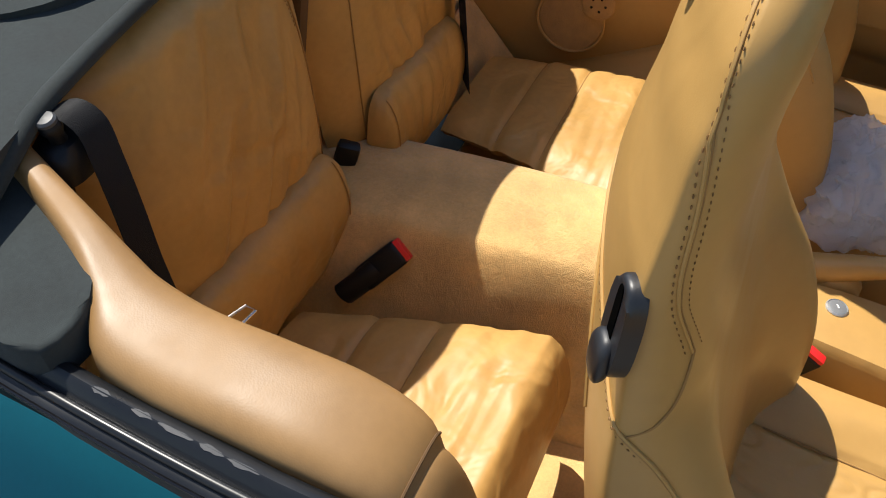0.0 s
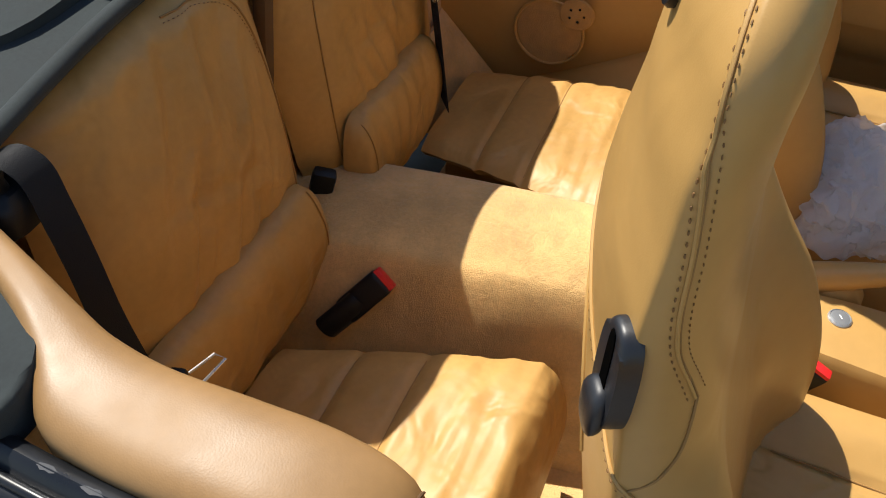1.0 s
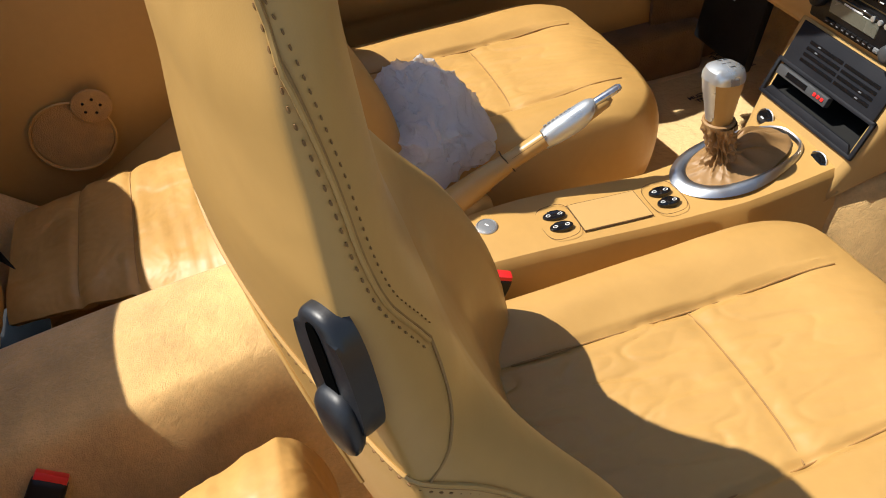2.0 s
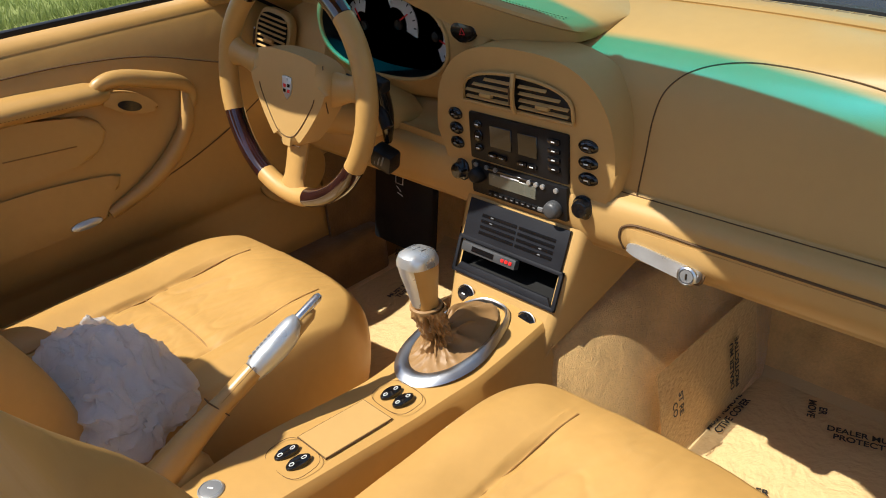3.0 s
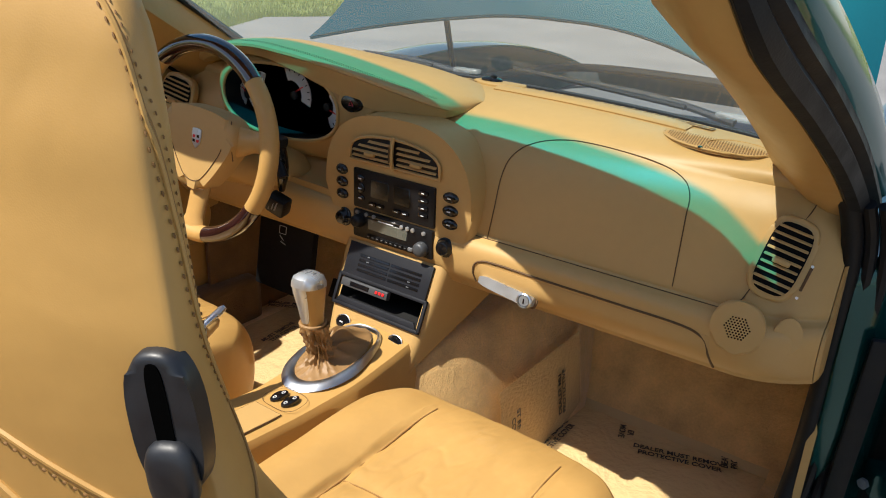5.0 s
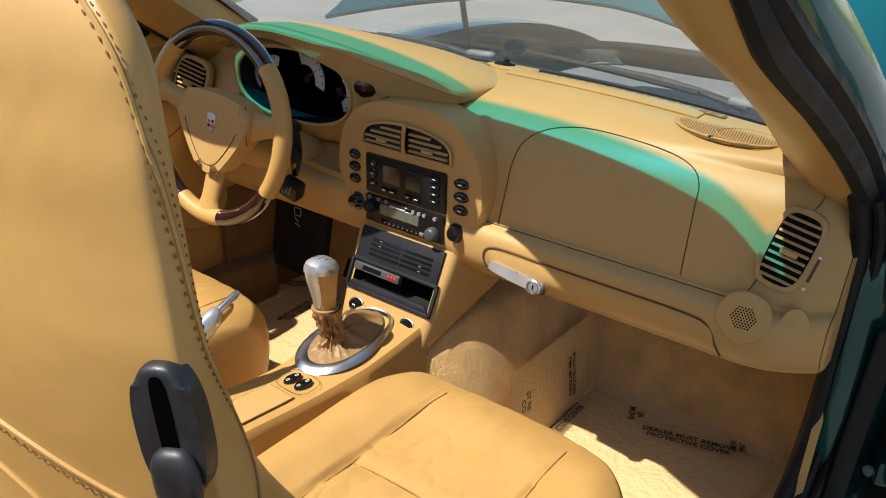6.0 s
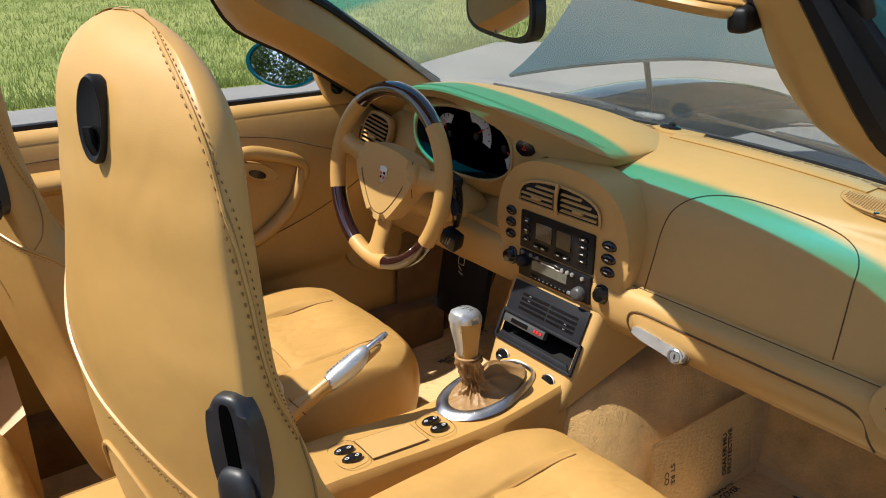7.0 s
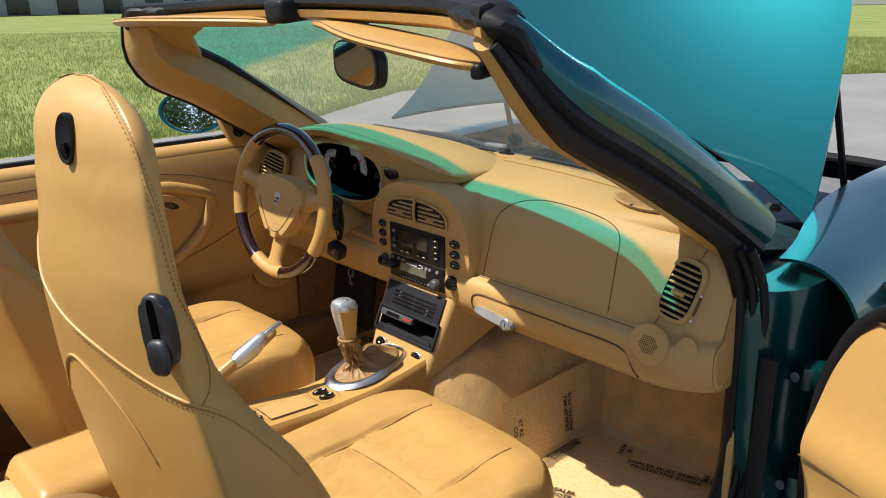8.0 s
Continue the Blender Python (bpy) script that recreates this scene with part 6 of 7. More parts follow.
part("screen_band", tube([screen(k / 40, 0.01) + V(0, 0.0, 0.0) for k in range(41)], 0.008, segs=8), RUBBER, frame_o)

# sun visors
VISOR = [  # along from the inner end; front y, rear y, height, thickness
    (0.0, -0.270, -0.292, 1.120, 0.007), (0.06, -0.250, -0.302, 1.119, 0.011), (0.14, -0.240, -0.318, 1.117, 0.0135), (0.3, -0.232, -0.355, 1.112, 0.0155), (0.5, -0.236, -0.388, 1.104, 0.016),
    (0.7, -0.258, -0.402, 1.095, 0.0155), (0.85, -0.285, -0.400, 1.086, 0.015), (0.94, -0.308, -0.390, 1.079, 0.013), (0.985, -0.332, -0.374, 1.075, 0.009), (1.0, -0.346, -0.360, 1.073, 0.004)]


def visor(x0, x1, label, lift=0.0):
    v = thing("sun_visor", label, "sun visor", group="sun visors")
    loops, rims = [], []
    for k in range(37):
        t = 0.5 - 0.5 * math.cos(math.pi * k / 36)
        x = x0 + (x1 - x0) * t
        yf, yr, z, h = table(VISOR, t)
        z += lift * t
        yr -= 0.5 * lift * t
        w, cy = 0.5 * (yf - yr), 0.5 * (yf + yr)
        loops.append([V(x, cy + w * math.copysign(abs(math.cos(q)) ** 0.75, math.cos(q)), z - 0.05 * w + 0.75 * h * math.sin(q) - 0.03 * w * math.cos(q)) for q in (2 * math.pi * j / 20 for j in range(20))])
        rims.append(V(x, yr + 0.004, z - 0.02 * w + 0.0060))
    pad = part("visor_pad", loft(loops), LEATHER, v)
    part("visor_seam", tube(rims[2:-2], 0.0012, segs=6), SEWN, pad)
    d = 1 if x1 > x0 else -1
    ye, ze = table(VISOR, 1.0)[1], table(VISOR, 1.0)[2] + lift
    part("visor_clip", box((0.020, 0.034, 0.022), pose(x1 - d * 0.004, ye + 0.006, ze - 0.004, 8, 0, 0), 0.007, 3), BLACK, v)
    part("visor_hinge", tube(curve([V(x1, ye + 0.01, ze + 0.004), V(x1 + d * 0.010, ye + 0.02, ze + 0.022), V(x1 + d * 0.012, ye + 0.03, ze + 0.040)], 8), 0.010, segs=10), BLACK, v)
    return v


visor(0.055, 0.545, "tan leather sun visor folded up against the header")
visor(-0.100, -0.600, "tan leather sun visor over the driver's place", 0.042)

rvm = thing("rear_view_mirror", "black rear-view mirror hanging from the windscreen", "mirror")
RM = face_pose((-0.012, -0.142, 1.037), (-0.30, -1.0, -0.02)) @ pose(0, 0, 0, 0, 0, -2)
shape = ellipse(0.127, 0.045, 40, 3.4)
part("mirror_case", loft([[RM @ V(x * k, y * k, z) for x, y in shape] for z, k in ((-0.030, 0.45), (-0.026, 0.75), (-0.012, 0.97), (0.006, 1.0), (0.010, 0.97), (0.010, 0.90))]), BLACK, rvm)
part("mirror_pane", slab([(x * 0.90, y * 0.86 + 0.002) for x, y in shape], 0.002, RM @ pose(0, 0, 0.0085), 0), MIRROR, rvm)
part("mirror_stem", tube([RM @ V(0, 0.01, -0.028), V(0.0, -0.135, 1.085), V(0.0, -0.145, 1.118)], [0.014, 0.015, 0.02], segs=12), BLACK, rvm)
part("mirror_key", lathe([(0.005, 0), (0.004, 0.002)], 12, RM @ pose(0, -0.0345, 0.009)), GREY, rvm)

# clear plastic
PLASTIC, pn, pl, pb = node_mat("crumpled_clear_plastic")
pb.inputs["Base Color"].default_value = (0.90, 0.91, 0.93, 1)
pb.inputs["Roughness"].default_value = 0.14
pb.inputs["Alpha"].default_value = 0.42
ptex = pn.new("ShaderNodeTexNoise")
ptex.inputs["Detail"].default_value = 5
ptex.inputs["Scale"].default_value = 30
pb2 = pn.new("ShaderNodeBump")
pb2.inputs["Strength"].default_value, pb2.inputs["Distance"].default_value = 0.6, 0.010
pl.new(ptex.outputs["Fac"], pb2.inputs["Height"])
pl.new(pb2.outputs["Normal"], pb.inputs["Normal"])
glow = pn.new("ShaderNodeBsdfTranslucent")
glow.inputs["Color"].default_value = (0.92, 0.92, 0.93, 1)
pmix = pn.new("ShaderNodeMixShader")
pmix.inputs["Fac"].default_value = 0.38
pl.new(pb.outputs["BSDF"], pmix.inputs[1])
pl.new(glow.outputs["BSDF"], pmix.inputs[2])
pl.new(pmix.outputs["Shader"], pn["Material Output"].inputs["Surface"])

WRAP, qn, ql, qb = node_mat("thin_clear_wrap")
qb.inputs["Base Color"].default_value = (0.55, 0.56, 0.55, 1)
qb.inputs["Roughness"].default_value = 0.08
qb.inputs["Alpha"].default_value = 0.28

# ---- cowl, wipers and front lid ----
cowl = part("cowl", solid(sheet(40, 6, lambda u, v: V(-0.68 + 1.36 * u, dash_end(-0.68 + 1.36 * u) + 0.045 + 0.24 * v, 0.772 - 0.055 * v - 0.05 * (2 * u - 1) ** 4)), 0.02), RUBBER)
tagged(cowl, "black plastic cowl panel below the windscreen", "cowl", kind="structure")
for x0, y0, x1, y1, lab in ((-0.125, 0.400, -0.560, 0.330, "black wiper lying along the windscreen's foot"), (0.46, 0.36, -0.02, 0.42, "black wiper with clear film on its arm")):
    w = thing("wiper", lab, "wiper", group="wipers")
    a, b = V(x0, y0, 0.775), V(x1, y1, 0.795)
    part("wiper_arm", tube(curve([a, a.lerp(b, 0.3) + V(0, 0, 0.014), a.lerp(b, 0.62) + V(0, 0, 0.012)], 12), [0.008, 0.008, 0.007, 0.007, 0.007, 0.006, 0.006, 0.006, 0.006, 0.005, 0.005, 0.005, 0.005], segs=8), GREY_BLACK, w)
    part("wiper_blade", tube([a.lerp(b, 0.18) + V(0, -0.02, 0.012), a.lerp(b, 0.6) + V(0, -0.018, 0.012), b + V(0, -0.01, 0.008)], 0.005, segs=8), RUBBER, w)
    part("wiper_cap", box((0.062, 0.020, 0.010), pose(x0, y0 - 0.012, 0.788, 0, 0, math.degrees(math.atan2(y1 - y0, x1 - x0))), 0.008, 3), WRAP, w)

lid_angle = radians(71)
front_lid = thing("bonnet", "open teal metallic front lid standing up", "car bonnet")


def lid_pt(u, v, out=0.0):
    """u across, v from the rear edge to the nose; turned up about its hinges."""
    s = 2 * u - 1
    w0 = 0.630 - 0.13 * v**2.0
    x = w0 * s - (0.21 * math.exp(-v / 0.2) * max(0.0, (-s - 0.45) / 0.55) ** 1.5)
    rear = 0.215 * (1 - abs(s) ** 2.0) + 0.10 * max(0.0, -s) ** 1.5
    along = rear + (1.02 - 0.10 * s * s - rear) * v
    h = 0.045 * (1 - s * s) + 0.10 * math.sin(math.pi * 0.5 * v) * v * -0.35 + 0.004 * math.sin(math.pi * v) + out
    c, sn = math.cos(lid_angle), math.sin(lid_angle)
    return V(x, 0.585 + along * c - h * sn, 0.672 + along * sn + h * c)


part("lid_skin", solid(sheet(44, 44, lid_pt), 0.012, (0, -1, 0.5)), PAINT, front_lid)
part("lid_inner", sheet(30, 30, lambda u, v: lid_pt(0.04 + 0.92 * u, 0.03 + 0.94 * v, -0.030)), PAINT, front_lid)
part("lid_edge_seal", tube([lid_pt(k / 40, 0.0, -0.010) for k in range(41)], 0.005, segs=6), PAINT, front_lid)
for s in (-1, 1):
    part("lid_hinge", tube([V(s * 0.54, 0.50, 0.66), V(s * 0.55, 0.56, 0.71), V(s * 0.55, 0.60, 0.70)], 0.012, segs=8), BLACK, front_lid)
    part("lid_strut", tube([V(s * 0.57, 0.98, 0.62), V(s * 0.54, 0.80, 1.08)], 0.009, segs=8), BLACK, front_lid)

BAY = surface("pale_grey_bay_lining", (0.17, 0.175, 0.18), rough=0.9, vary=0.15, scale=12, fine=0.002, fine_scale=300, spec=0.1)

# ---- body outside ----
body = thing("car_body", "dark teal metallic convertible body", "car", kind="structure")


def fender(s):
    def skin(u, v):
        """u along from the door forward, v across from the lid edge outwards and down."""
        y = 0.245 + 1.825 * u
        crown = table([(0, 0.722, 0.715), (0.06, 0.724, 0.695), (0.14, 0.728, 0.655), (0.26, 0.735, 0.61), (0.45, 0.745, 0.60), (0.65, 0.715, 0.58), (0.85, 0.62, 0.54), (1.0, 0.45, 0.48)], u)
        z0, x0 = crown
        a = math.pi * 0.5 * min(1, v / 0.6)
        x = x0 + (0.880 - x0) * math.sin(a) * (1 - 0.25 * u**3)
        z = z0 - 0.02 - 0.16 * (1 - math.cos(a)) + 0.02 * math.sin(2 * a)
        if v > 0.6:
            t = (v - 0.6) / 0.4
            z -= 0.42 * t
            x += 0.015 * math.sin(math.pi * t) - 0.03 * t * t
        return V(s * x, y, z)
    part("fender", solid(sheet(40, 36, skin), 0.006, (s, 0, 1)), PAINT, body)


for s in (-1, 1):
    fender(s)
    part("fender_gutter", solid(sheet(12, 12, lambda u, v: V(s * (0.560 + 0.175 * u), 0.160 + 0.36 * v, 0.690 + 0.012 * math.cos(math.pi * u) - 0.012 * v)), 0.012), RUBBER, body)
part("front_panel", loft([[V(x, 2.0 + 0.12 * (1 - (x / 0.62) ** 2) + dy, z) for x in [-0.62 + 1.24 * k / 16 for k in range(17)]] for dy, z in ((-0.3, 0.60), (-0.05, 0.50), (0.08, 0.36), (0.08, 0.15), (-0.02, 0.04))], closed=False), PAINT, body)
part("luggage_bay", box((1.14, 1.05, 0.38), pose(0, 1.28, 0.34), 0.03, 2), BAY, body)
part("bay_rim", tube([V(0.575 * x, 1.24 + 0.56 * y, 0.60 + 0.02 * (1 - abs(y))) for x, y in ellipse(1, 1, 40, 4)], 0.016, segs=8, closed=True), RUBBER, body)

for s in (-1, 1):
    # the driver's panel takes the carpet with shade in its colour
    part("kick_panel", solid(sheet(16, 16, lambda u, v: V(s * (0.715 - 0.010 * math.sin(math.pi * u)), 0.12 + (0.52 if s < 0 else 0.27) * u, 0.06 + 0.60 * v)), 0.012, (-s, 0, 0)), CARPET_SHADED if s < 0 else VINYL, body)

# right-hand door opening: jamb, sill and seal
jamb = thing("door_jamb", "door jamb in paint darkened for shade, with black rubber seal", "door jamb", kind="structure")
# jamb, hinges and sill use the paint copy darkened for shade
part("jamb_pillar", loft([[V(x, y + dy, z) for x, y in ((0.712, 0.10), (0.728, 0.088), (0.748, 0.092), (0.768, 0.108), (0.784, 0.135), (0.795, 0.17), (0.800, 0.24), (0.795, 0.36), (0.712, 0.36))] for z, dy in ((0.06, 0.10), (0.14, 0.085), (0.22, 0.07), (0.30, 0.05), (0.40, 0.03), (0.50, 0.02), (0.60, 0.015), (0.66, 0.018), (0.68, 0.03))]), SHADED_PAINT, jamb)
# black sheet added for the shade in the gap behind the hinges
part("hinge_gap_shade", box((0.11, 0.02, 0.58), pose(0.845, 0.40, 0.36), 0.006), RUBBER, jamb)
part("jamb_recess", box((0.030, 0.012, 0.34), pose(0.772, 0.125, 0.40, 6, 0, 20), 0.005), RUBBER, jamb)
for z in (0.30, 0.52):
    hinge = part("door_hinge", box((0.05, 0.05, 0.045), pose(0.825, 0.20, z, 0, 0, 25), 0.008), SHADED_PAINT, jamb)
    part("hinge_bolt", lathe([(0.009, 0), (0.009, 0.006), (0.001, 0.007)], 6, face_pose((0.802, 0.172, z), (-0.5, -1, 0))), GREY, hinge)
seal_line = curve([(0.668, -0.10, 0.925), (0.694, 0.03, 0.80), (0.712, 0.095, 0.70), (0.716, 0.115, 0.58), (0.714, 0.125, 0.44), (0.708, 0.135, 0.30), (0.700, 0.10, 0.20), (0.698, 0.0, 0.165), (0.698, -0.4, 0.165), (0.698, -0.8, 0.17), (0.69, -0.90, 0.25), (0.68, -0.905, 0.5), (0.672, -0.91, 0.68)], 80)
part("door_seal", tube(seal_line, 0.014, segs=10), RUBBER, jamb)
part("seal_lip", tube([p + V(0.022, 0.006, 0) for p in seal_line[8:]], 0.009, segs=8), RUBBER, jamb)
part("seal_lip", tube([p + V(0.040, 0.010, 0) for p in seal_line[8:]], 0.008, segs=8), RUBBER, jamb)
sill_r = part("sill", box((0.16, 1.30, 0.10), pose(0.755, -0.40, 0.11), 0.03, 3), SHADED_PAINT)
tagged(sill_r, "sill below the open door, in paint darkened for shade", "sill", kind="structure")

# passenger's door, standing open
door_2 = thing("door_2", "open passenger's door with tan inner panel", "door", kind="structure")
OPEN = radians(66)
ddir, dnrm = V(math.sin(OPEN), -math.cos(OPEN), 0), V(-math.cos(OPEN), -math.sin(OPEN), 0)
HINGE = V(0.865, 0.175, 0)


def dp(a, d, z):
    """a along the open door from its hinge edge, d out of its inner face."""
    return HINGE + ddir * a + dnrm * d + V(0, 0, z)


def door_front(z):
    return table([(0.16, 0.10), (0.25, 0.055), (0.40, 0.035), (0.55, 0.045), (0.66, 0.085), (0.72, 0.14), (0.765, 0.22)], z)[0]


part("inner_panel", solid(sheet(30, 36, lambda u, v: dp(door_front(0.17 + 0.59 * v) + (1.06 - door_front(0.17 + 0.59 * v)) * u, 0.055 + 0.02 * math.sin(math.pi * v) + 0.018 * math.exp(-((v - 0.48) / 0.09) ** 2), 0.17 + 0.59 * v)), 0.02, dnrm), LEATHER, door_2)
part("panel_seam", tube([dp(door_front(0.47) + 0.9 * k / 20, 0.096 - 0.012 * min(1, k / 4), 0.435 - 0.04 * k / 20) for k in range(21)], 0.0016, segs=6), SEAM, door_2)
part("panel_seam", tube([dp(door_front(0.68) + 0.9 * k / 20, 0.0655, 0.70 - 0.02 * k / 20) for k in range(21)], 0.0016, segs=6), SEAM, door_2)
part("door_shell", loft([[dp(a, d, z) for a, d in ((door_front(z) - 0.018, 0.050), (door_front(z) - 0.024, 0.02), (door_front(z) - 0.03, -0.05), (0.3, -0.10 + bow), (0.8, -0.10 + bow), (1.10, -0.07), (1.10, 0.05))] for z, bow in ((0.14, 0.05), (0.25, 0.01), (0.45, -0.03), (0.62, 0.0), (0.70, 0.03), (0.75, 0.06))]), PAINT, door_2)
part("door_edge_seal", tube([dp(door_front(z) - 0.012, 0.058, z) for z in [0.15 + 0.61 * k / 30 for k in range(31)]], 0.013, segs=10), RUBBER, door_2)
part("belt_seal", tube([dp(0.20 + 0.88 * k / 10, 0.02, 0.768) for k in range(11)], 0.012, segs=8), RUBBER, door_2)

# rear quarter: tan cap, black flap, sill strip and painted panel
quarter = thing("quarter_panel", "teal quarter panel with black belt strip and tan cap", "quarter panel", kind="structure")
CAP = [  # y, inner x, outer x, top z
    (-0.905, 0.595, 0.660, 0.690), (-0.930, 0.580, 0.666, 0.722), (-0.98, 0.575, 0.670, 0.738), (-1.05, 0.578, 0.672, 0.742), (-1.12, 0.582, 0.672, 0.744), (-1.17, 0.578, 0.662, 0.748), (-1.20, 0.571, 0.632, 0.752), (-1.24, 0.560, 0.602, 0.760), (-1.30, 0.543, 0.574, 0.770), (-1.36, 0.525, 0.550, 0.780), (-1.40, 0.515, 0.535, 0.782)]


def cap_skin(u, v):
    y = -0.905 - 0.495 * u
    a, b, z = table([(-r[0], *r[1:]) for r in CAP], -y)
    t = v
    x = a + (b - a) * (0.5 - 0.5 * math.cos(math.pi * t))
    h = z - 0.030 * abs(2 * t - 1) ** 3.0
    if t < 0.12:
        h -= 0.20 * (0.12 - t) / 0.12
        x -= 0.004
    if t > 0.9:
        h -= 0.03 * (t - 0.9) / 0.1
    return V(x, y, h)


part("cap_leather", solid(sheet(60, 30, cap_skin), 0.01), CAP_TAN, quarter)
def endcap(u, v):
    p = cap_skin(0.03 * (1 - 0), u)
    q = V(p.x, p.y, p.z)
    return V(q.x + 0.004, -0.920 + 0.055 * math.sin(v * math.pi * 0.5) + 0.01 * v, q.z - 0.30 * v**1.8 - 0.003)


part("cap_end", solid(sheet(24, 20, endcap), 0.008, (0, 1, 1)), CAP_TAN, quarter)
part("cap_seam", tube([cap_skin(0.035, v) + V(0, 0, 0.001) for v in [0.12 + 0.8 * k / 20 for k in range(21)]], 0.0013, segs=6), SEAM, quarter)
part("side_lining", solid(sheet(30, 12, lambda u, v: V(0.588 - 0.01 * v - 0.05 * u, -0.905 - 0.50 * u, 0.66 - 0.55 * v)), 0.01, (-1, 0, 0)), LEATHER, quarter)
SATIN_BLACK = surface("satin_black_moulding", (0.010, 0.011, 0.013), rough=0.33, vary=0.2, scale=14, fine=0.00005, fine_scale=900, spec=0.4, rough_vary=0.08)
STRIP = ((-0.88, 0.0), (-1.0, 0.004), (-1.15, 0.002), (-1.30, -0.006), (-1.5, -0.02))
part("belt_strip", loft([[V(x + dx, y, z) for x, z in ((0.664, 0.700), (0.667, 0.722), (0.671, 0.7265), (0.677, 0.728), (0.682, 0.7255), (0.686, 0.719), (0.690, 0.7155), (0.697, 0.7145), (0.704, 0.7125), (0.708, 0.707), (0.710, 0.695))] for y, dx in STRIP]), SATIN_BLACK, quarter)
part("belt_bead", tube(curve([V(0.6925 + dx, y, 0.7165) for y, dx in STRIP], 24), 0.0042, segs=10), SATIN_BLACK, quarter)
part("belt_groove", tube(curve([V(0.7035 + dx, y, 0.7118) for y, dx in STRIP], 24), 0.0018, segs=8), GLOSS_BLACK, quarter)
WORN = surface("worn_grey_moulding", (0.040, 0.042, 0.046), rough=0.6, vary=0.3, scale=90)
rng_worn = random.Random(12)
for k in range(5):
    yw = -1.02 - 0.030 * k - 0.010 * rng_worn.random()
    lw = 0.010 + 0.016 * rng_worn.random()
    shape = [((0.0012 + 0.0018 * rng_worn.random()) * math.cos(q), lw * (0.5 + 0.2 * rng_worn.random()) * math.sin(q)) for q in [2 * math.pi * j / 14 for j in range(14)]]
    part("worn_patch", slab(shape, 0.0006, pose(-0.0005 + table([(-1.30, 0.6715), (-1.15, 0.6795), (-1.0, 0.6815), (-0.88, 0.6775)], yw)[0], yw, 0.7272, 0, 12, 0), 0), WORN, quarter)
part("quarter_skin", solid(sheet(40, 24, lambda u, v: V(0.707 + 0.136 * math.sin(math.pi * 0.5 * min(1, v * 1.6)) + 0.03 * u * math.sin(math.pi * v), -0.90 - 1.5 * u, 0.706 + 0.02 * u - 0.075 * min(1, v * 1.6) - 0.10 * (1 - math.cos(math.pi * 0.5 * min(1, v * 1.6))) - 0.42 * max(0, v - 0.4))), 0.006, (1, 0, 0.5)), PAINT, quarter)
part("latch_face", box((0.012, 0.03, 0.5), pose(0.70, -0.895, 0.44), 0.004), PAINT, quarter)
part("flap", slab([(p.x, p.y) for p in curve([V(x, y, 0) for x, y in ((0.530, -1.42), (0.544, -1.349), (0.575, -1.277), (0.597, -1.227), (0.612, -1.206), (0.639, -1.189), (0.666, -1.186), (0.682, -1.192), (0.688, -1.215), (0.682, -1.30), (0.665, -1.44))], 40)], 0.040, Matrix.Translation((0, 0, 0.712)), 0.006, 3), FABRIC, quarter)
# driver's side quarter, mirrored and plain
quarter_l = thing("quarter_panel", "driver's side quarter trim in tan leather with speaker", "quarter panel", kind="structure")
part("cap_leather", solid(sheet(60, 30, lambda u, v: (lambda p: V(-p.x, p.y, p.z))(cap_skin(u, v))), 0.01), CAP_TAN, quarter_l)
part("side_lining", solid(sheet(30, 20, lambda u, v: V(-0.530 - 0.05 * (1 - u) + 0.02 * math.sin(math.pi * v), -0.86 - 0.54 * u, 0.73 - 0.62 * v)), 0.01, (1, 0, 0)), LEATHER, quarter_l)
spk = part("rear_speaker", slab(ellipse(0.068, 0.062, 36), 0.008, face_pose((-0.526, -1.140, 0.380), (1, -0.05, 0.1)), 0.004, 3), GRILLE, quarter_l, "round perforated speaker")
part("speaker_rim", tube([face_pose((-0.518, -1.140, 0.380), (1, -0.05, 0.1)) @ V(x, y, 0.001) for x, y in ellipse(0.070, 0.064, 36)], 0.003, segs=6, closed=True), LEATHER, spk)
tw = face_pose((-0.516, -1.090, 0.432), (1, -0.05, 0.1))
tweeter = part("rear_tweeter", slab(ellipse(0.034, 0.030, 28), 0.006, tw, 0.003, 3), GRILLE, quarter_l, "small round tweeter grille")
for k in range(5):
    part("tweeter_hole", lathe([(0.0028, 0), (0.0022, 0.0008)], 8, tw @ pose(0.015 * math.cos(1.257 * k), 0.013 * math.sin(1.257 * k), 0.006)), GLOSS_BLACK, tweeter)
part("side_carpet", solid(sheet(16, 16, lambda u, v: V(-0.22 - 0.32 * u, -1.375 + 0.03 * u - 0.05 * v, 0.16 + 0.60 * v)), 0.01, (0, 1, 0)), CARPET, quarter_l)
part("corner_carpet", solid(sheet(14, 18, lambda u, v: V(-0.345 - 0.170 * u, -1.350 + (0.184 - 0.20 * v) * u + 0.012 * math.sin(math.pi * u), 0.18 + 0.20 * v)), 0.008, (1, 0, 0)), CARPET, quarter_l)
part("trim_dot", lathe([(0.004, 0), (0.003, 0.003)], 10, face_pose((-0.520, -1.075, 0.412), (1, 0, 0))), GLOSS_BLACK, quarter_l)
part("arch_trim", loft([[V(x0, y, 0.10), V(x0 + 0.004, y, z - 0.065), V(x0 - 0.025, y, z - 0.048), V(-0.528, y, z - 0.004), V(-0.536, y, z), V(-0.56, y, z), V(-0.56, y, 0.10)] for y, x0, z in ((-0.85, -0.445, 0.424), (-0.937, -0.430, 0.378), (-1.0, -0.405, 0.342), (-1.068, -0.37, 0.306), (-1.14, -0.35, 0.270), (-1.21, -0.34, 0.236), (-1.27, -0.33, 0.205))]), LEATHER, quarter_l)
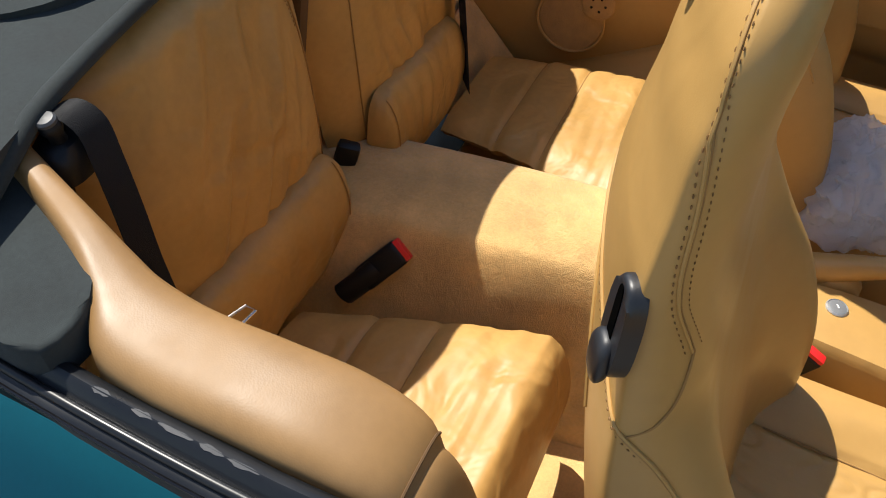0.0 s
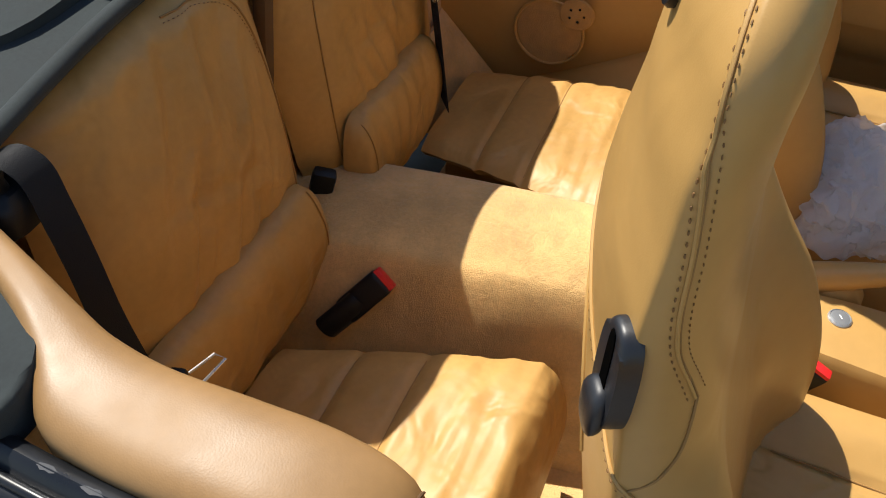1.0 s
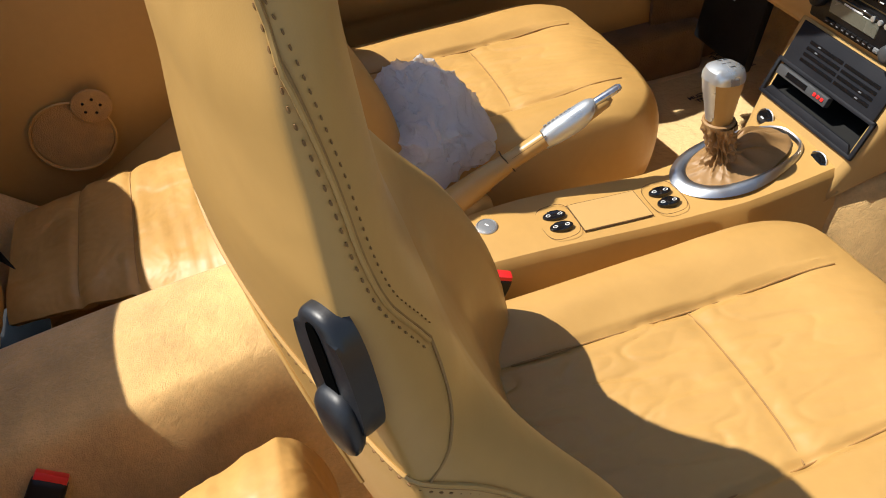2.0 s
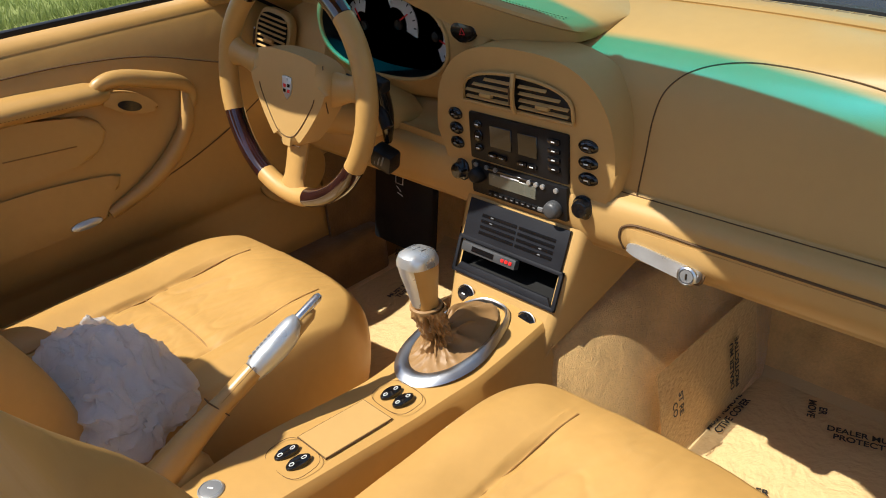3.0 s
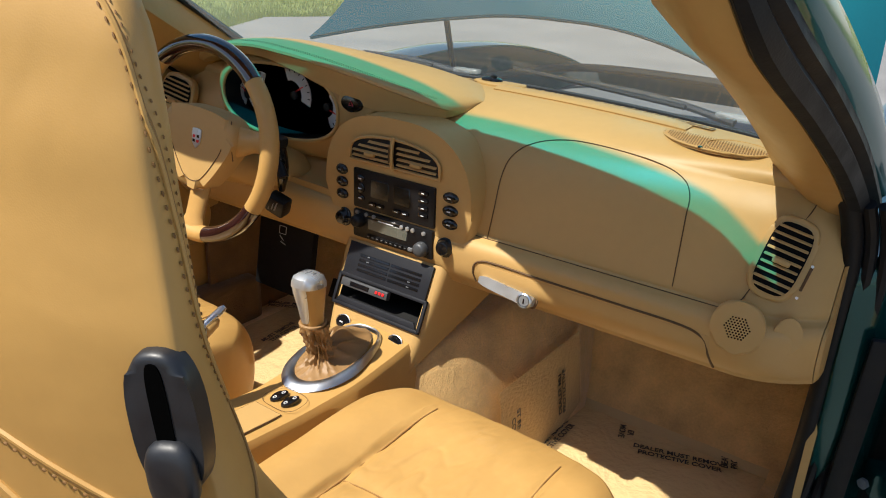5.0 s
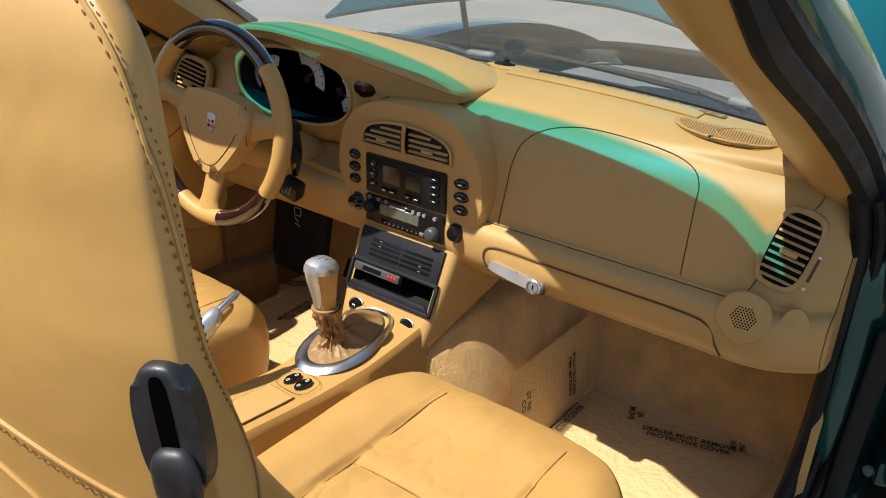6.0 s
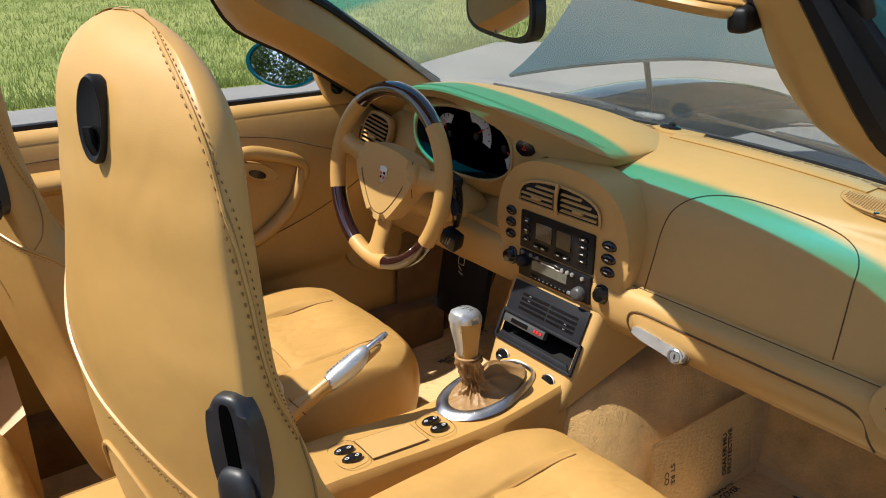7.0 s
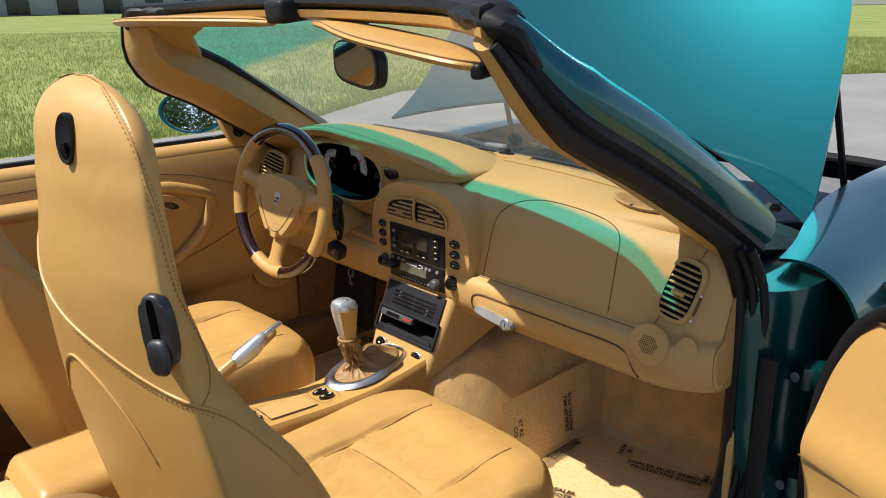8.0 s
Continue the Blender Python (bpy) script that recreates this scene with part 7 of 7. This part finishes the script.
part("quarter_skin", solid(sheet(40, 24, lambda u, v: V(-0.728 - 0.145 * math.sin(math.pi * 0.5 * min(1, v * 1.6)), -0.90 - 1.5 * u, 0.706 - 0.10 * (1 - math.cos(math.pi * 0.5 * min(1, v * 1.6))) - 0.42 * max(0, v - 0.4))), 0.006, (-1, 0, 0.5)), PAINT, quarter_l)
part("belt_strip", box((0.04, 0.66, 0.03), pose(-0.709, -1.21, 0.712), 0.006), RUBBER, quarter_l)
part("door_shell", box((0.08, 1.28, 0.58), pose(-0.82, -0.26, 0.48), 0.035, 3), PAINT, door_1)

# folded soft top behind the rear seats
top = thing("soft_top_cover", "folded black soft top under its cloth cover", "convertible top")
def top_front(x):
    """Front edge of the cloth cover."""
    # the middle dip is unseen, set by where sun reaches the tunnel
    return -1.369 - 0.07 * math.exp(-((x + 0.20) / 0.13) ** 2) + 0.27 * max(0.0, x - 0.25) ** 1.5


part("cover_cloth", solid(sheet(50, 40, lambda u, v: V(-0.64 + 1.28 * u, top_front(-0.64 + 1.28 * u) - 0.72 * v, 0.792 + 0.020 * math.sin(math.pi * min(1, v * 1.2)) + 0.012 * math.sin(math.pi * u) - 0.06 * v * v + 0.005 * noise.noise(V(u * 6, v * 5, 2)))), 0.012), FABRIC, top)
part("cover_panel", solid(sheet(40, 30, lambda u, v: V(-0.46 + 0.92 * u, top_front(0.0) - 0.026 - 0.055 * max(0.0, (abs(-0.46 + 0.92 * u) - 0.34) / 0.12) ** 2.5 - 0.5 * v, 0.812 + 0.020 * math.sin(math.pi * min(1, v * 1.2)) + 0.012 * math.sin(math.pi * u) - 0.05 * v * v)), 0.014), FABRIC, top)
part("cover_front_roll", tube([V(-0.62 + 1.24 * k / 40, top_front(-0.62 + 1.24 * k / 40) - 0.10 * max(0.0, abs(-0.62 + 1.24 * k / 40) - 0.52), 0.795 + 0.010 * math.sin(math.pi * k / 40) - 0.4 * max(0.0, abs(-0.62 + 1.24 * k / 40) - 0.52)) for k in range(41)], 0.009, segs=10), FABRIC, top)
def shade_hump(u, v):
    """Unseen hump added between the rear corners to throw shade on the cushions."""
    x = -0.60 + 0.88 * u
    e = 1 - abs(2 * u - 1) ** 9
    a = math.pi * v
    return V(x, -1.62 - 0.262 * math.cos(a) * (0.75 + 0.25 * e), 0.795 + (0.205 + 0.055 * max(0.0, min(1.0, x / 0.12))) * math.sin(a) ** 0.36 * max(0.0, e) ** 0.5 + 0.006 * noise.noise(V(u * 7, v * 6, 1)))


part("shade_hump", sheet(50, 40, shade_hump), FABRIC, top)
part("cover_button", lathe([(0.017, 0), (0.017, 0.004), (0.012, 0.007), (0.001, 0.008)], 24, pose(0.480, -1.438, 0.803, 0, 6, 0)), GREY, top, "round grey fastener")
part("rear_deck", solid(sheet(30, 20, lambda u, v: V(-0.86 + 1.72 * u, -2.10 - 0.75 * v, 0.75 - 0.05 * (2 * u - 1) ** 4 - 0.22 * v * v)), 0.01), PAINT, body)

# crumpled bag on the driver's cushion
bag = thing("plastic_bag", "crumpled clear plastic bag lying on the driver's cushion", "plastic bag")


def crumple(k, seed):
    """One layer of the bag: a flat heap drawn into folds that run to a gathered neck."""
    def fn(u, v):
        a, b = 2 * math.pi * u, math.pi * v
        p = V(math.cos(a) * math.sin(b), math.sin(a) * math.sin(b), -math.cos(b))
        q = p * 2.2 + V(seed, seed * 0.5, 0)
        warp = V(noise.noise(q), noise.noise(q + V(9, 0, 0)), noise.noise(q + V(0, 9, 0))) * 0.55
        ridge = 1 - abs(noise.noise(p * 2.7 + warp + V(0, seed, 0))) * 2.4
        fine_ridge = 1 - abs(noise.noise(p * 6.5 + warp * 2.2 + V(seed, 0, 3))) * 2.2
        r = 1 + 0.28 * noise.noise(p * 1.3 + V(seed, 0, 0)) + 0.13 * ridge + 0.055 * fine_ridge + 0.02 * noise.noise(p * 15 + V(0, 0, seed))
        neck = max(0.0, p.x * 0.5 + p.y * 0.75) ** 4 * 0.16
        x = 0.118 * k * r * p.x + neck * 0.2
        y = 0.078 * k * r * p.y + neck * 0.1
        z = 0.405 + 0.085 * k * r * p.z + neck * 0.10
        return V(-0.250 + x, -0.580 + y, max(0.380 + 0.004 * (1 - k), z))
    return fn


for k, seed in ((1.0, 3.0), (0.86, 9.0), (0.66, 5.0)):
    part("plastic_layer", sheet(110, 64, crumple(k, seed), closed_u=True), PLASTIC, bag, smooth=True, angle=60)

# ---- outside ----
GZ = -0.12
grass_tex = surface("meadow_ground", (0.10, 0.16, 0.03), rough=1.0, scale=0.35, spread=((0.13, 0.175, 0.045), (0.25, 0.27, 0.095)), fine=0.03, fine_scale=9, spec=0.1)
gr = part("ground", sheet(2, 2, lambda u, v: V(-2500 + 5000 * u, -2500 + 5000 * v, GZ - 0.03)), grass_tex, smooth=False)
tagged(gr, "green meadow reaching to the horizon", "ground", kind="structure")
road = part("road", slab([(-6.4, -60), (14, -60), (40, 10), (30, 24), (-3.0, 14.2), (-7.6, 6.4), (-6.2, 3.8)], 0.03, Matrix.Translation((0, 0, GZ - 0.03)), 0), ASPHALT, smooth=False)
tagged(road, "weathered grey asphalt drive round the car", "road", kind="structure")

BLADE = surface("grass_blade", (0.11, 0.20, 0.035), rough=0.7, scale=0.6, spread=((0.14, 0.195, 0.045), (0.30, 0.33, 0.12)), spec=0.2)
bn, bl = BLADE.node_tree.nodes, BLADE.node_tree.links
thin = bn.new("ShaderNodeBsdfTranslucent")
thin.inputs["Color"].default_value = (0.26, 0.32, 0.09, 1)
blend = bn.new("ShaderNodeMixShader")
blend.inputs["Fac"].default_value = 0.45
bl.new(bn["Principled BSDF"].outputs["BSDF"], blend.inputs[1])
bl.new(thin.outputs["BSDF"], blend.inputs[2])
bl.new(blend.outputs["Shader"], bn["Material Output"].inputs["Surface"])


def tuft_field(name, rng, count, where, tall):
    vs, fs = [], []
    for _ in range(count):
        x, y = where(rng)
        for _ in range(3):
            a, h = rng.uniform(0, 6.28), tall * rng.uniform(0.5, 1.3)
            w = 0.004 + 0.020 * h
            dx, dy = math.cos(a) * w, math.sin(a) * w
            lx, ly = rng.uniform(-0.4, 0.4) * h, rng.uniform(-0.4, 0.4) * h
            ox, oy = x + rng.uniform(-0.08, 0.08), y + rng.uniform(-0.08, 0.08)
            i = len(vs)
            vs += [(ox - dx, oy - dy, GZ - 0.03), (ox + dx, oy + dy, GZ - 0.03), (ox + lx, oy + ly, GZ - 0.03 + h)]
            fs.append((i, i + 1, i + 2))
    me = bpy.data.meshes.new(name)
    me.from_pydata(vs, [], fs)
    me.materials.append(BLADE)
    return tagged(new(name, me), "uneven green meadow grass beside the drive", "grass", kind="stuff")


rng = random.Random(4)


def near_edge(r):
    d = r.random() ** 2.2 * 34
    y = r.uniform(-14, 26)
    edge = -6.4 if y < 3.8 else (-6.2 - (y - 3.8) * 0.54 if y < 6.4 else -7.6 + (y - 6.4) * 0.59)
    if y > 14.2:
        edge = -3
    return edge - 0.05 - d, y


tuft_field("grass", rng, 90000, near_edge, 0.075)


def far_edge(r):
    x = r.uniform(-3.0, 30)
    return x, 14.3 + (x + 3) * 0.30 + r.random() ** 2 * 25


tuft_field("grass", rng, 26000, far_edge, 0.09)

# far building and trees
CLAD = surface("grey_cladding", (0.30, 0.31, 0.31), rough=0.7, vary=0.1, scale=0.3)
DARKWIN = surface("dark_opening", (0.02, 0.022, 0.024), rough=0.3, vary=0.1, scale=1)
hall = thing("long_hall", "long low grey hall far across the meadow", "building", at=(0, 0, 0))
part("wall", box((6, 60, 4.5), pose(-108, 40, GZ + 2.25, 0, 0, 10), 0.05), CLAD, hall)
part("roof", box((7, 61, 0.4), pose(-108, 40, GZ + 4.65, 0, 0, 10), 0.05), CLAD, hall)
for k in range(9):
    y = 16 + 6 * k
    part("opening", box((0.3, 2.6, 2.6), pose(-104.95 - 0.1763 * (y - 40), y, GZ + 1.4, 0, 0, 10), 0.02), DARKWIN, hall)
hall2 = thing("grey_shed", "small grey shed beyond the drive", "building")
part("wall", box((14, 8, 4), pose(-36, 112, GZ + 2, 0, 0, 20), 0.05), CLAD, hall2)
part("roof", box((15, 9, 0.4), pose(-36, 112, GZ + 4.2, 0, 0, 20), 0.05), CLAD, hall2)
LEAF = surface("tree_leaf", (0.06, 0.11, 0.03), rough=0.7, scale=0.5, spread=((0.025, 0.055, 0.012), (0.12, 0.18, 0.05)), spec=0.2)
BARK = surface("tree_bark", (0.10, 0.075, 0.055), rough=0.9, vary=0.3, scale=2, fine=0.02, fine_scale=20)


def tree(x, y, tall, seed):
    r = random.Random(seed)
    t = thing("tree", "leafy green broadleaf tree beyond the drive", "tree", group="trees", at=(x, y, GZ - 0.03))
    bm = tube([(0, 0, 0), (0.1, 0.05, tall * 0.25), (0.0, 0.1, tall * 0.55), (0.1, 0.0, tall * 0.85)], [tall * 0.035, tall * 0.028, tall * 0.018, tall * 0.006], segs=8)
    for _ in range(9):
        a, h = r.uniform(0, 6.28), tall * r.uniform(0.25, 0.6)
        ln = tall * r.uniform(0.18, 0.32)
        tube([(0, 0, h), (math.cos(a) * ln * 0.5, math.sin(a) * ln * 0.5, h + ln * 0.35), (math.cos(a) * ln, math.sin(a) * ln, h + ln * 0.8)], [tall * 0.012, tall * 0.008, tall * 0.003], segs=6, bm=bm)
    part("trunk", bm, BARK, t)
    clumps = [(V(r.gauss(0, 0.16), r.gauss(0, 0.16), r.uniform(0.30, 0.98)) * tall, r.uniform(0.08, 0.17) * tall) for _ in range(30)]
    vs, fs = [], []
    for c, rad in clumps:
        for _ in range(320):
            d = V(r.gauss(0, 1), r.gauss(0, 1), r.gauss(0, 0.8)).normalized() * rad * r.uniform(0.6, 1.05)
            p = c + d
            a = V(r.gauss(0, 1), r.gauss(0, 1), r.gauss(0, 1)).normalized() * tall * 0.0085
            b = a.orthogonal().normalized() * tall * 0.0065
            i = len(vs)
            vs += [p - a, p + b, p + a, p - b]
            fs.append((i, i + 1, i + 2, i + 3))
    me = bpy.data.meshes.new("crown")
    me.from_pydata([tuple(v) for v in vs], [], fs)
    me.materials.append(LEAF)
    ob = new("crown", me)
    ob.parent = t


for k, (x, y, h) in enumerate(((-24, -34, 8), (-17, -38, 10), (-9, -42, 9), (-2, -40, 11), (6, -44, 9), (-32, -28, 9), (-40, -18, 8), (14, -42, 10), (-5, -36, 9), (1.5, -37, 8))):
    tree(x, y, 0.85 * h, 20 + k)
